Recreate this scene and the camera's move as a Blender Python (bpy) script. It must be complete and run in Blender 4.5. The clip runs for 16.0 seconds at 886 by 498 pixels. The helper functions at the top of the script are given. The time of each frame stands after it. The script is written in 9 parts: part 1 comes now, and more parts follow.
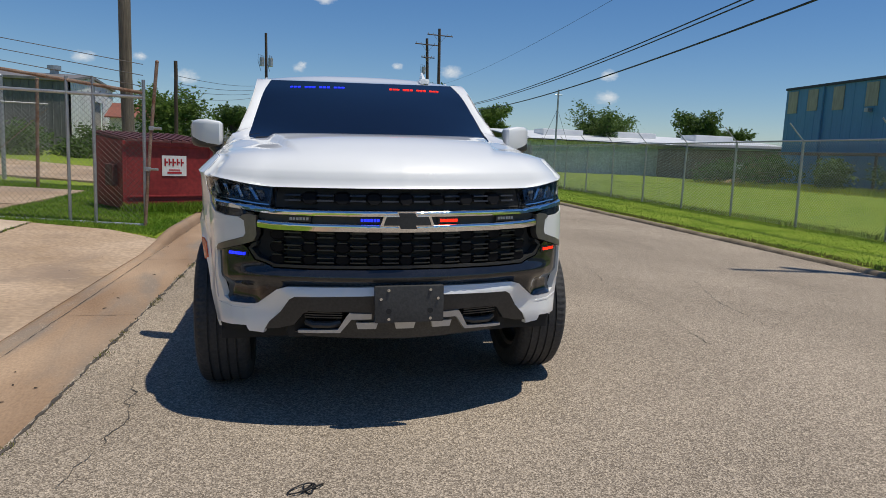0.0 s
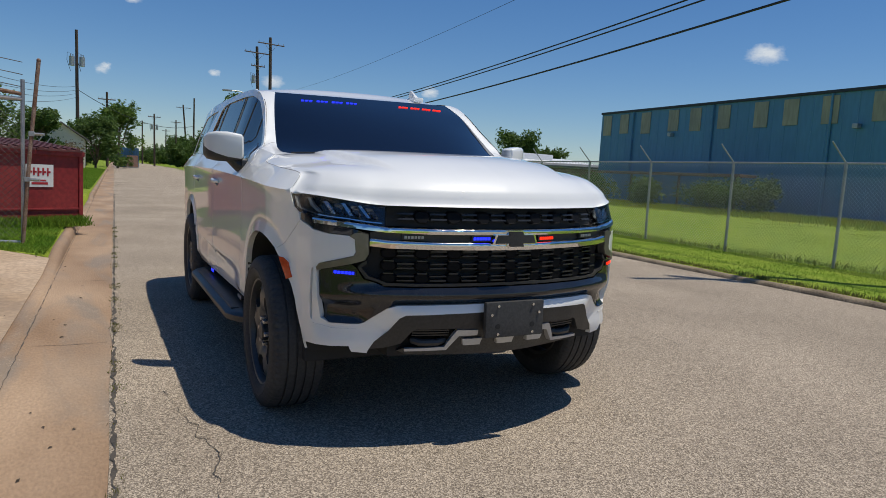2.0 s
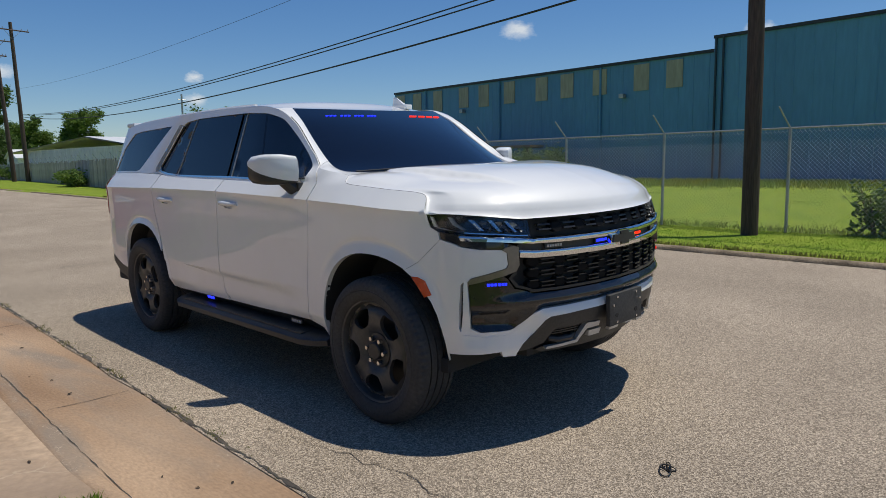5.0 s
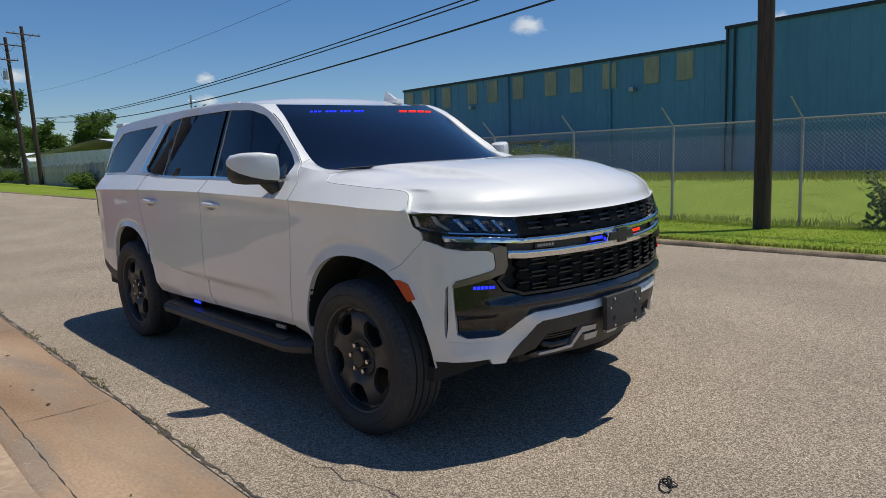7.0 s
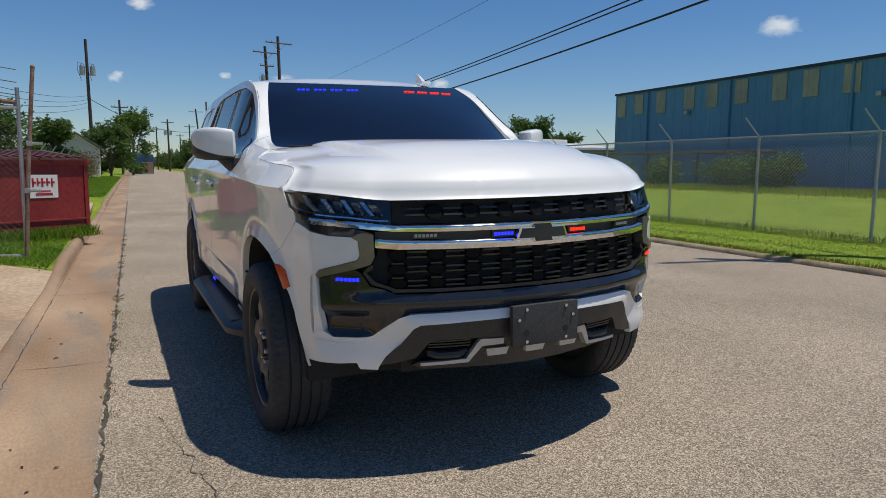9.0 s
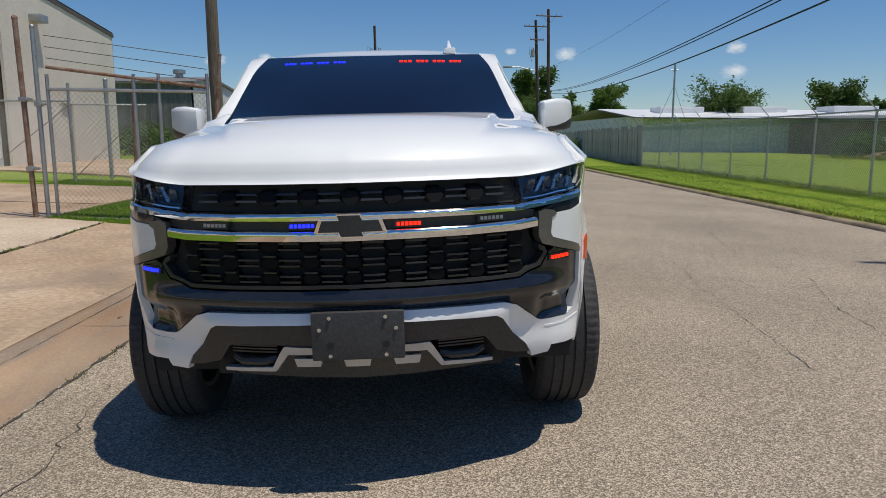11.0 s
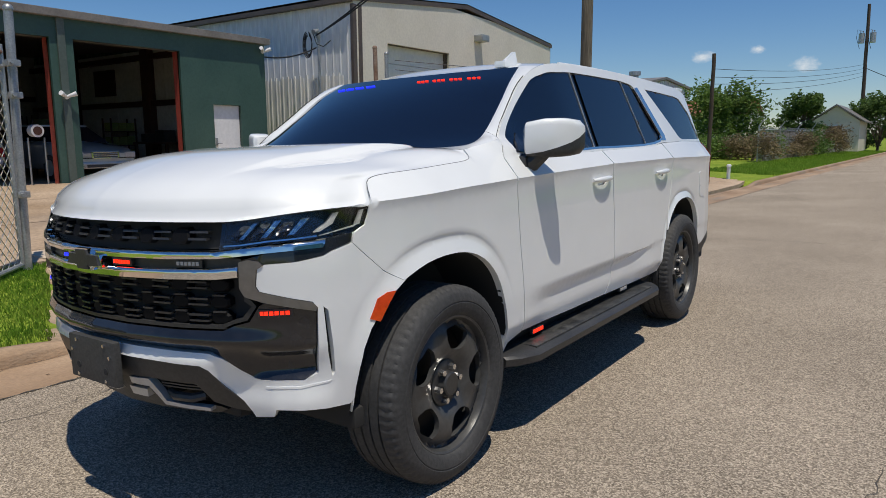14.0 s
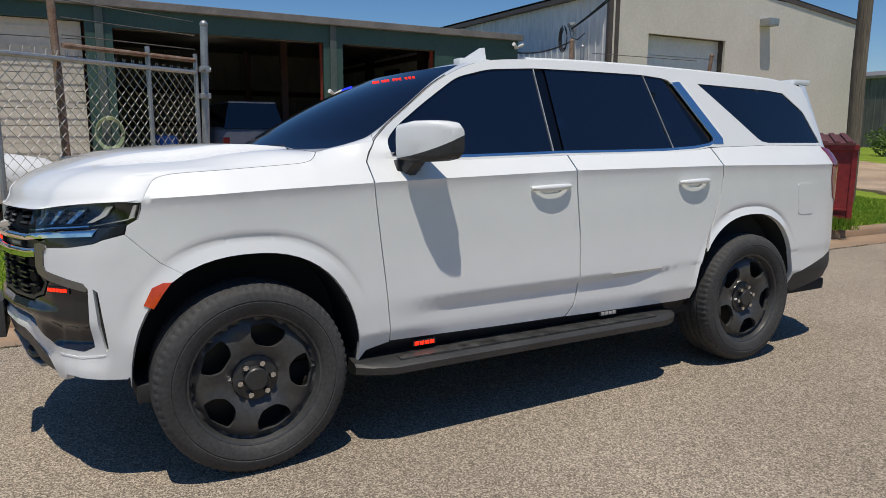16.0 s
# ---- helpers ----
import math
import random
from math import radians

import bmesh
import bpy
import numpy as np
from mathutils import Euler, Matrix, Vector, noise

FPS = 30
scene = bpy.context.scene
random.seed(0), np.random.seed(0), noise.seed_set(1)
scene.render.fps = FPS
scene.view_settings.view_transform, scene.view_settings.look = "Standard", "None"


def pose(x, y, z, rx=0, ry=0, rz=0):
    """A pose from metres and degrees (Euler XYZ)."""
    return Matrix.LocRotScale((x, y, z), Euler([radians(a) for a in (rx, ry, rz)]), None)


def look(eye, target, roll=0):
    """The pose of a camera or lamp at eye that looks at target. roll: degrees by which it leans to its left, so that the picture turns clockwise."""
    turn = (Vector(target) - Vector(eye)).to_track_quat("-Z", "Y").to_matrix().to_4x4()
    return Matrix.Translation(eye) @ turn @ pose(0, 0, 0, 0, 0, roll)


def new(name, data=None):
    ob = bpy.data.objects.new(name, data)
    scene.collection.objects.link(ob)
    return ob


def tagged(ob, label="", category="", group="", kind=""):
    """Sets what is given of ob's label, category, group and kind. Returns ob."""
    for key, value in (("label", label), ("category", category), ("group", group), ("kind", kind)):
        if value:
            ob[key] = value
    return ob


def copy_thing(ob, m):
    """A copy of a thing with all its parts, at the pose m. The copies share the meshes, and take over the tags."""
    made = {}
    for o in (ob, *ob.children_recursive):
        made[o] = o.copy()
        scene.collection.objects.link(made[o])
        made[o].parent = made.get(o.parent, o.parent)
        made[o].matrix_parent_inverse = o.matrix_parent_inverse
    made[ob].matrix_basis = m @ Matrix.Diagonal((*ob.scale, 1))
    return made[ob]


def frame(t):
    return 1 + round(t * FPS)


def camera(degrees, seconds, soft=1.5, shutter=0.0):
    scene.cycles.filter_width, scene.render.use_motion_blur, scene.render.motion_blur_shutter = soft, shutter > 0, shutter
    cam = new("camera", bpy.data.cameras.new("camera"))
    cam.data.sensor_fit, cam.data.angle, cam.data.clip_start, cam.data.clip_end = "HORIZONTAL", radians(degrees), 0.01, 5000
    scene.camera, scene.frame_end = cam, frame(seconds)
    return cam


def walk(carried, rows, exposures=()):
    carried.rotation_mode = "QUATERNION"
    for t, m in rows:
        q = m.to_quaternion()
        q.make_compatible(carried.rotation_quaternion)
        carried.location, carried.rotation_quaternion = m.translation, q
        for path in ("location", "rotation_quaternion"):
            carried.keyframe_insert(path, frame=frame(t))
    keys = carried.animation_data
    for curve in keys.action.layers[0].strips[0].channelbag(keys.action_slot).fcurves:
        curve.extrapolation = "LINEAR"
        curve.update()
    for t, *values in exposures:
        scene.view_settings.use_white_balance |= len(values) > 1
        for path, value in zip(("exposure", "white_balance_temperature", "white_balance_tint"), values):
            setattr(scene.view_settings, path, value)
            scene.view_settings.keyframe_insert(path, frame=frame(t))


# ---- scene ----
cam = camera(65.5, 16.0, soft=0.25)
PATH = [
    (0, (-0.505, -3.946, 1.286), (-0.089, -2.01, 1.007), 1.2),
    (0.5, (-0.765, -3.839, 1.3), (-0.266, -1.919, 1.041), 0.2),
    (1, (-1.108, -3.822, 1.294), (-0.44, -1.954, 1.041), -0.3),
    (1.5, (-1.423, -3.757, 1.28), (-0.634, -1.935, 1.044), 0.8),
    (2, (-1.751, -3.622, 1.282), (-0.858, -1.846, 1.055), 2.3),
    (2.5, (-2.137, -3.541, 1.342), (-1.108, -1.841, 1.113), 1.6),
    (3, (-2.433, -3.4, 1.348), (-1.373, -1.72, 1.119), 4.1),
    (3.5, (-2.723, -3.182, 1.375), (-1.596, -1.551, 1.108), 2.2),
    (4, (-3.047, -3.061, 1.431), (-1.724, -1.587, 1.15), 0.3),
    (4.5, (-3.219, -2.894, 1.446), (-1.834, -1.477, 1.169), -1.6),
    (7, (-2.979, -2.79, 1.431), (-1.625, -1.347, 1.146), -2.6),
    (7.5, (-2.703, -2.895, 1.377), (-1.36, -1.436, 1.118), -1.5),
    (8, (-2.345, -3.038, 1.33), (-1.146, -1.461, 1.058), -3.7),
    (8.5, (-1.985, -3.193, 1.318), (-0.932, -1.513, 1.064), -2.1),
    (9, (-1.564, -3.26, 1.265), (-0.719, -1.465, 1.012), -0.6),
    (11.5, (0.619, -3.17, 1.279), (0.463, -1.201, 0.966), -1.8),
    (12, (1.022, -3.071, 1.32), (0.594, -1.139, 1.033), -2.3),
    (12.5, (1.381, -2.906, 1.324), (0.722, -1.035, 1.064), -2.7),
    (13, (1.78, -2.715, 1.313), (0.923, -0.923, 1.075), -1.9),
    (13.5, (2.174, -2.503, 1.323), (1.143, -0.807, 1.083), -1.0),
    (14, (2.494, -2.18, 1.352), (1.34, -0.573, 1.059), -1.3),
    (14.5, (2.838, -1.841, 1.363), (1.484, -0.403, 1.048), -0.4),
    (15, (3.136, -1.445, 1.357), (1.634, -0.163, 1.044), -1.3),
    (15.5, (3.451, -1.067, 1.359), (1.83, 0.063, 1.05), -2.1),
    (16, (3.73, -0.66, 1.37), (2.003, 0.302, 1.069), -0.2),
]
# the car stands on the cross-slope of the crowned road: its upright leans 1.2 degrees
UPRIGHT = pose(0, 0, 0, 0, -1.2, 0)
walk(cam, [(t, UPRIGHT @ look(eye, target, roll)) for t, eye, target, roll in PATH], [(0.0, 0.11, 6780, 8), (16.0, 0.11, 6780, 8)])

# ---- world and light ----
SUN_TO = Vector((0.265, -0.14, 1.0)).normalized()
elevation = math.asin(SUN_TO.z)
world = bpy.data.worlds.new("sky")
scene.world = world
world.use_nodes = True
wn = world.node_tree
sky = wn.nodes.new("ShaderNodeTexSky")
sky.sky_type = "NISHITA"
sky.sun_disc = False
sky.sun_elevation = elevation
sky.sun_rotation = math.atan2(SUN_TO.x, SUN_TO.y)
sky.air_density, sky.dust_density, sky.ozone_density = 1.0, 0.05, 5.0
deep = wn.nodes.new("ShaderNodeHueSaturation")
deep.inputs["Saturation"].default_value = 1.2
wn.links.new(sky.outputs[0], deep.inputs["Color"])
hue = wn.nodes.new("ShaderNodeMix")
hue.data_type, hue.blend_type = "RGBA", "MULTIPLY"
hue.inputs[0].default_value, hue.inputs[7].default_value = 1.0, (0.88, 0.93, 1.06, 1)
wn.links.new(deep.outputs[0], hue.inputs[6])
wn.links.new(hue.outputs[2], wn.nodes["Background"].inputs[0])
wn.nodes["Background"].inputs[1].default_value = 0.079
sun_data = bpy.data.lights.new("sun", "SUN")
sun_data.energy, sun_data.angle, sun_data.color = 3.3, radians(0.6), (1.0, 0.945, 0.865)
sun = new("sun", sun_data)
sun.matrix_world = look((20, -4, 50), Vector((20, -4, 50)) - SUN_TO)


# ---- materials ----
def nodes_of(name):
    m = bpy.data.materials.new(name)
    m.use_nodes = True
    return m, m.node_tree.nodes, m.node_tree.links, m.node_tree.nodes["Principled BSDF"]


def surface(name, a, b, scale=8.0, rough=0.7, metal=0.0, bump=0.0, fine=None, fine_amount=0.25, rough_var=0.1, coat=0.0, spec=0.5, per_object=0.0, stretch=(1, 1, 1), bump_scale=None):
    """Two colours mixed by broad noise, darkened and lightened by fine noise, with relief."""
    m, n, l, p = nodes_of(name)
    tc = n.new("ShaderNodeTexCoord")
    mp = n.new("ShaderNodeMapping")
    mp.inputs["Scale"].default_value = stretch
    l.new(tc.outputs["Object"], mp.inputs[0])
    broad = n.new("ShaderNodeTexNoise")
    broad.inputs["Scale"].default_value, broad.inputs["Detail"].default_value = scale, 5
    l.new(mp.outputs[0], broad.inputs["Vector"])
    ramp = n.new("ShaderNodeMapRange")
    ramp.inputs[1].default_value, ramp.inputs[2].default_value = 0.33, 0.67
    l.new(broad.outputs[0], ramp.inputs[0])
    mix = n.new("ShaderNodeMix")
    mix.data_type = "RGBA"
    mix.inputs[6].default_value, mix.inputs[7].default_value = (*a, 1), (*b, 1)
    l.new(ramp.outputs[0], mix.inputs[0])
    grain = n.new("ShaderNodeTexNoise")
    grain.inputs["Scale"].default_value, grain.inputs["Detail"].default_value = fine or scale * 14, 3
    l.new(mp.outputs[0], grain.inputs["Vector"])
    val = n.new("ShaderNodeMapRange")
    val.inputs[1].default_value, val.inputs[2].default_value = 0.3, 0.7
    val.inputs[3].default_value, val.inputs[4].default_value = 1 - fine_amount, 1 + fine_amount
    l.new(grain.outputs[0], val.inputs[0])
    hsv = n.new("ShaderNodeHueSaturation")
    l.new(mix.outputs[2], hsv.inputs["Color"])
    if per_object:
        info = n.new("ShaderNodeObjectInfo")
        shift = n.new("ShaderNodeMapRange")
        shift.inputs[3].default_value, shift.inputs[4].default_value = 1 - per_object, 1 + per_object
        l.new(info.outputs["Random"], shift.inputs[0])
        mul = n.new("ShaderNodeMath")
        mul.operation = "MULTIPLY"
        l.new(val.outputs[0], mul.inputs[0])
        l.new(shift.outputs[0], mul.inputs[1])
        l.new(mul.outputs[0], hsv.inputs["Value"])
    else:
        l.new(val.outputs[0], hsv.inputs["Value"])
    l.new(hsv.outputs[0], p.inputs["Base Color"])
    rr = n.new("ShaderNodeMapRange")
    rr.inputs[3].default_value, rr.inputs[4].default_value = max(0.02, rough - rough_var), min(1, rough + rough_var)
    l.new(broad.outputs[0], rr.inputs[0])
    l.new(rr.outputs[0], p.inputs["Roughness"])
    p.inputs["Metallic"].default_value = metal
    p.inputs["Specular IOR Level"].default_value = spec
    p.inputs["Coat Weight"].default_value = coat
    p.inputs["Coat Roughness"].default_value = 0.03
    if bump:
        bp = n.new("ShaderNodeBump")
        bp.inputs["Strength"].default_value, bp.inputs["Distance"].default_value = bump, 0.02
        l.new(grain.outputs[0], bp.inputs["Height"])
        l.new(bp.outputs[0], p.inputs["Normal"])
    return m


def plain(name, c, rough=0.5, metal=0.0, coat=0.0, glow=None, power=1.0, spec=0.5):
    m, n, l, p = nodes_of(name)
    p.inputs["Base Color"].default_value = (*c, 1)
    p.inputs["Roughness"].default_value, p.inputs["Metallic"].default_value = rough, metal
    p.inputs["Coat Weight"].default_value, p.inputs["Coat Roughness"].default_value = coat, 0.03
    p.inputs["Specular IOR Level"].default_value = spec
    if glow:
        p.inputs["Emission Color"].default_value, p.inputs["Emission Strength"].default_value = (*glow, 1), power
    return m


def asphalt_material():
    """Worn grey chip-seal: pale and dark stones, wide stains, tyre paths and a few long cracks."""
    m, n, l, p = nodes_of("asphalt")
    tc = n.new("ShaderNodeTexCoord")
    stones = n.new("ShaderNodeTexVoronoi")
    stones.inputs["Scale"].default_value = 165
    l.new(tc.outputs["Object"], stones.inputs["Vector"])
    ramp = n.new("ShaderNodeValToRGB")
    el = ramp.color_ramp.elements
    el[0].position, el[0].color = 0.0, (0.175, 0.144, 0.111, 1)
    el[1].position, el[1].color = 1.0, (0.66, 0.553, 0.432, 1)
    mid = ramp.color_ramp.elements.new(0.5)
    mid.color = (0.345, 0.288, 0.224, 1)
    sep = n.new("ShaderNodeSeparateColor")
    l.new(stones.outputs["Color"], sep.inputs[0])
    l.new(sep.outputs[0], ramp.inputs[0])
    broad = n.new("ShaderNodeTexNoise")
    broad.inputs["Scale"].default_value, broad.inputs["Detail"].default_value = 0.55, 6
    l.new(tc.outputs["Object"], broad.inputs["Vector"])
    tone = n.new("ShaderNodeMapRange")
    tone.inputs[1].default_value, tone.inputs[2].default_value = 0.3, 0.7
    tone.inputs[3].default_value, tone.inputs[4].default_value = 0.79, 1.05
    l.new(broad.outputs[0], tone.inputs[0])
    speck = n.new("ShaderNodeTexNoise")
    speck.inputs["Scale"].default_value, speck.inputs["Detail"].default_value = 60, 3
    l.new(tc.outputs["Object"], speck.inputs["Vector"])
    tone2 = n.new("ShaderNodeMapRange")
    tone2.inputs[1].default_value, tone2.inputs[2].default_value = 0.3, 0.7
    tone2.inputs[3].default_value, tone2.inputs[4].default_value = 0.86, 1.14
    l.new(speck.outputs[0], tone2.inputs[0])
    mul = n.new("ShaderNodeMath")
    mul.operation = "MULTIPLY"
    l.new(tone.outputs[0], mul.inputs[0])
    l.new(tone2.outputs[0], mul.inputs[1])
    hsv = n.new("ShaderNodeHueSaturation")
    l.new(ramp.outputs[0], hsv.inputs["Color"])
    l.new(mul.outputs[0], hsv.inputs["Value"])
    l.new(hsv.outputs[0], p.inputs["Base Color"])
    p.inputs["Roughness"].default_value = 0.95
    p.inputs["Specular IOR Level"].default_value = 0.12
    bp = n.new("ShaderNodeBump")
    bp.inputs["Strength"].default_value, bp.inputs["Distance"].default_value = 0.8, 0.006
    l.new(stones.outputs["Distance"], bp.inputs["Height"])
    l.new(bp.outputs[0], p.inputs["Normal"])
    return m


ASPHALT = asphalt_material()
CONCRETE = surface("concrete", (0.33, 0.225, 0.135), (0.51, 0.38, 0.265), 0.7, 0.85, bump=0.3, fine=22, fine_amount=0.20)
GUTTER = surface("gutter_concrete", (0.25, 0.155, 0.088), (0.43, 0.30, 0.195), 1.1, 0.85, bump=0.3, fine=70, fine_amount=0.13, stretch=(1.0, 0.45, 1))


def weathered(m, stretch, grey, pale, stain_scale, crack_scale):
    """Adds grey water stains, long in one direction, and fine pale cracks to a concrete."""
    n, l = m.node_tree.nodes, m.node_tree.links
    p = next(k for k in n if k.type == "BSDF_PRINCIPLED")
    old = p.inputs["Base Color"].links[0].from_socket
    tc = n.new("ShaderNodeTexCoord")
    mp = n.new("ShaderNodeMapping")
    mp.inputs["Scale"].default_value = stretch
    l.new(tc.outputs["Object"], mp.inputs[0])
    stain = n.new("ShaderNodeTexNoise")
    stain.inputs["Scale"].default_value, stain.inputs["Detail"].default_value, stain.inputs["Distortion"].default_value = stain_scale, 7, 0.6
    l.new(mp.outputs[0], stain.inputs["Vector"])
    much = n.new("ShaderNodeMapRange")
    much.inputs[1].default_value, much.inputs[2].default_value, much.inputs[4].default_value = 0.50, 0.66, 0.75
    l.new(stain.outputs[0], much.inputs[0])
    mix = n.new("ShaderNodeMix")
    mix.data_type = "RGBA"
    mix.inputs[7].default_value = (*grey, 1)
    l.new(much.outputs[0], mix.inputs[0])
    l.new(old, mix.inputs[6])
    bend = n.new("ShaderNodeTexNoise")
    bend.inputs["Scale"].default_value, bend.inputs["Detail"].default_value = crack_scale * 2.5, 4
    l.new(tc.outputs["Object"], bend.inputs["Vector"])
    add = n.new("ShaderNodeMix")
    add.data_type = "RGBA"
    add.blend_type = "ADD"
    add.inputs[0].default_value = 0.35
    l.new(tc.outputs["Object"], add.inputs[6])
    l.new(bend.outputs["Color"], add.inputs[7])
    cells = n.new("ShaderNodeTexVoronoi")
    cells.feature = "DISTANCE_TO_EDGE"
    cells.inputs["Scale"].default_value = crack_scale
    l.new(add.outputs[2], cells.inputs["Vector"])
    line = n.new("ShaderNodeMapRange")
    line.inputs[1].default_value, line.inputs[2].default_value, line.inputs[3].default_value, line.inputs[4].default_value = 0.0, 0.012, 1.0, 0.0
    l.new(cells.outputs[0], line.inputs[0])
    gate = n.new("ShaderNodeMapRange")
    gate.inputs[1].default_value, gate.inputs[2].default_value, gate.inputs[4].default_value = 0.52, 0.62, 0.8
    l.new(stain.outputs[0], gate.inputs[0])
    mul = n.new("ShaderNodeMath")
    mul.operation = "MULTIPLY"
    l.new(line.outputs[0], mul.inputs[0])
    l.new(gate.outputs[0], mul.inputs[1])
    mix2 = n.new("ShaderNodeMix")
    mix2.data_type = "RGBA"
    mix2.inputs[7].default_value = (*pale, 1)
    l.new(mul.outputs[0], mix2.inputs[0])
    l.new(mix.outputs[2], mix2.inputs[6])
    l.new(mix2.outputs[2], p.inputs["Base Color"])


weathered(GUTTER, (1.0, 0.22, 1), (0.235, 0.195, 0.155), (0.50, 0.40, 0.30), 2.6, 4.0)
weathered(CONCRETE, (1.0, 0.6, 1), (0.27, 0.20, 0.145), (0.46, 0.36, 0.26), 0.9, 1.6)
GRASS_GROUND = surface("grass_ground", (0.155, 0.235, 0.024), (0.235, 0.295, 0.04), 1.2, 0.95, bump=0.6, fine=40, fine_amount=0.45, spec=0.1)
GRASS = surface("grass_blades", (0.14, 0.28, 0.025), (0.26, 0.37, 0.05), 2.0, 0.7, fine=30, fine_amount=0.35, spec=0.25)
DRY = surface("dry_grass", (0.22, 0.19, 0.07), (0.16, 0.19, 0.05), 3.0, 0.8, fine=30, fine_amount=0.35, spec=0.2)
LEAF = surface("leaves", (0.060, 0.120, 0.026), (0.135, 0.205, 0.048), 1.5, 0.55, fine=12, fine_amount=0.4, spec=0.3)
LEAF_DRY = surface("dried_vine_leaves", (0.15, 0.115, 0.065), (0.27, 0.21, 0.12), 1.5, 0.7, fine=12, fine_amount=0.35, spec=0.2)
LEAF_LIGHT = surface("light_leaves", (0.10, 0.18, 0.03), (0.17, 0.25, 0.06), 1.5, 0.55, fine=12, fine_amount=0.4, spec=0.3)


def translucent(m, amount):
    """Lets part of the light through thin leaves and blades."""
    n, l = m.node_tree.nodes, m.node_tree.links
    p, out = n["Principled BSDF"], n["Material Output"]
    thin = n.new("ShaderNodeBsdfTranslucent")
    l.new(p.inputs["Base Color"].links[0].from_socket, thin.inputs["Color"])
    mix = n.new("ShaderNodeMixShader")
    mix.inputs[0].default_value = amount
    l.new(p.outputs[0], mix.inputs[1])
    l.new(thin.outputs[0], mix.inputs[2])
    l.new(mix.outputs[0], out.inputs[0])


for thin_leaf in (GRASS, LEAF, LEAF_LIGHT, LEAF_DRY, DRY):
    translucent(thin_leaf, 0.4)
BARK = surface("bark", (0.12, 0.085, 0.06), (0.19, 0.15, 0.11), 4.0, 0.9, bump=0.6, fine=50)
POLE_WOOD = surface("pole_wood", (0.13, 0.105, 0.075), (0.22, 0.185, 0.135), 5.0, 0.9, bump=0.7, fine=45, fine_amount=0.35, stretch=(1, 1, 0.08))
DARK_WOOD = surface("dark_pole_wood", (0.05, 0.035, 0.028), (0.10, 0.07, 0.05), 5.0, 0.9, bump=0.7, fine=45, fine_amount=0.35, stretch=(1, 1, 0.08))
GALV = surface("galvanised_steel", (0.36, 0.37, 0.37), (0.46, 0.47, 0.46), 6.0, 0.5, metal=0.7, fine=60, fine_amount=0.15)
RUST = surface("rusty_steel", (0.20, 0.10, 0.055), (0.34, 0.25, 0.19), 9.0, 0.8, metal=0.2, fine=60, fine_amount=0.3, bump=0.3)
WIRE = surface("fence_wire", (0.36, 0.37, 0.37), (0.46, 0.47, 0.46), 3.0, 0.45, metal=0.3, fine=20)
CABLE = plain("black_cable", (0.012, 0.012, 0.013), 0.6)
GREEN_METAL = surface("green_metal_siding", (0.034, 0.076, 0.060), (0.050, 0.100, 0.080), 0.8, 0.45, fine=20, fine_amount=0.1)
GREEN_TRIM = surface("green_metal_trim", (0.075, 0.10, 0.085), (0.10, 0.125, 0.11), 1.5, 0.45, fine=20, fine_amount=0.1)
TRIM_BROWN = surface("brown_metal_trim", (0.075, 0.055, 0.045), (0.11, 0.085, 0.07), 2.0, 0.5, fine=20, fine_amount=0.12)
EAVE = surface("weathered_eave_trim", (0.16, 0.145, 0.13), (0.23, 0.21, 0.19), 2.0, 0.5, fine=20, fine_amount=0.12)
RED_TRIM = surface("red_painted_jamb", (0.30, 0.05, 0.035), (0.38, 0.08, 0.055), 2.0, 0.5, fine=20, fine_amount=0.12)
BEIGE = surface("beige_metal_siding", (0.66, 0.60, 0.505), (0.73, 0.67, 0.575), 0.6, 0.5, fine=14, fine_amount=0.06)
WHITE_RIB = surface("stained_white_siding", (0.62, 0.61, 0.57), (0.76, 0.75, 0.70), 0.7, 0.55, fine=9, fine_amount=0.10, stretch=(1, 1, 0.2))
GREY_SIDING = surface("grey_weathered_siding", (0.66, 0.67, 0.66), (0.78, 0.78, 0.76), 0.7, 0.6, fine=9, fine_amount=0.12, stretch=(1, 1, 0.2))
BLUE_SIDING = surface("blue_metal_siding", (0.07, 0.215, 0.36), (0.088, 0.26, 0.42), 0.25, 0.45, fine=6, fine_amount=0.08, stretch=(1, 1, 0.15))
YELLOW_PANEL = surface("faded_yellow_panel", (0.27, 0.27, 0.21), (0.38, 0.35, 0.25), 0.6, 0.6, fine=6, fine_amount=0.15, stretch=(1, 1, 0.2))
ROLLUP = surface("white_rollup_door", (0.66, 0.67, 0.66), (0.74, 0.74, 0.72), 0.7, 0.5, fine=9, fine_amount=0.06)
CREAM_DOOR = surface("cream_rollup_door", (0.60, 0.55, 0.45), (0.68, 0.63, 0.53), 0.7, 0.5, fine=9, fine_amount=0.06)
WHITE_PAINT = surface("white_paint", (0.72, 0.72, 0.72), (0.8, 0.8, 0.8), 1.0, 0.45, fine=12, fine_amount=0.05)
DARK_INSIDE = surface("dim_inside_wall", (0.40, 0.385, 0.36), (0.50, 0.48, 0.455), 1.0, 0.8, fine=12, fine_amount=0.1)
STEEL_DARK = surface("dark_red_steel", (0.06, 0.025, 0.02), (0.09, 0.04, 0.03), 1.0, 0.6, fine=12, fine_amount=0.1)
DUMP_RED = surface("scuffed_red_paint", (0.21, 0.014, 0.016), (0.28, 0.028, 0.026), 1.6, 0.55, fine=14, fine_amount=0.22, bump=0.1)
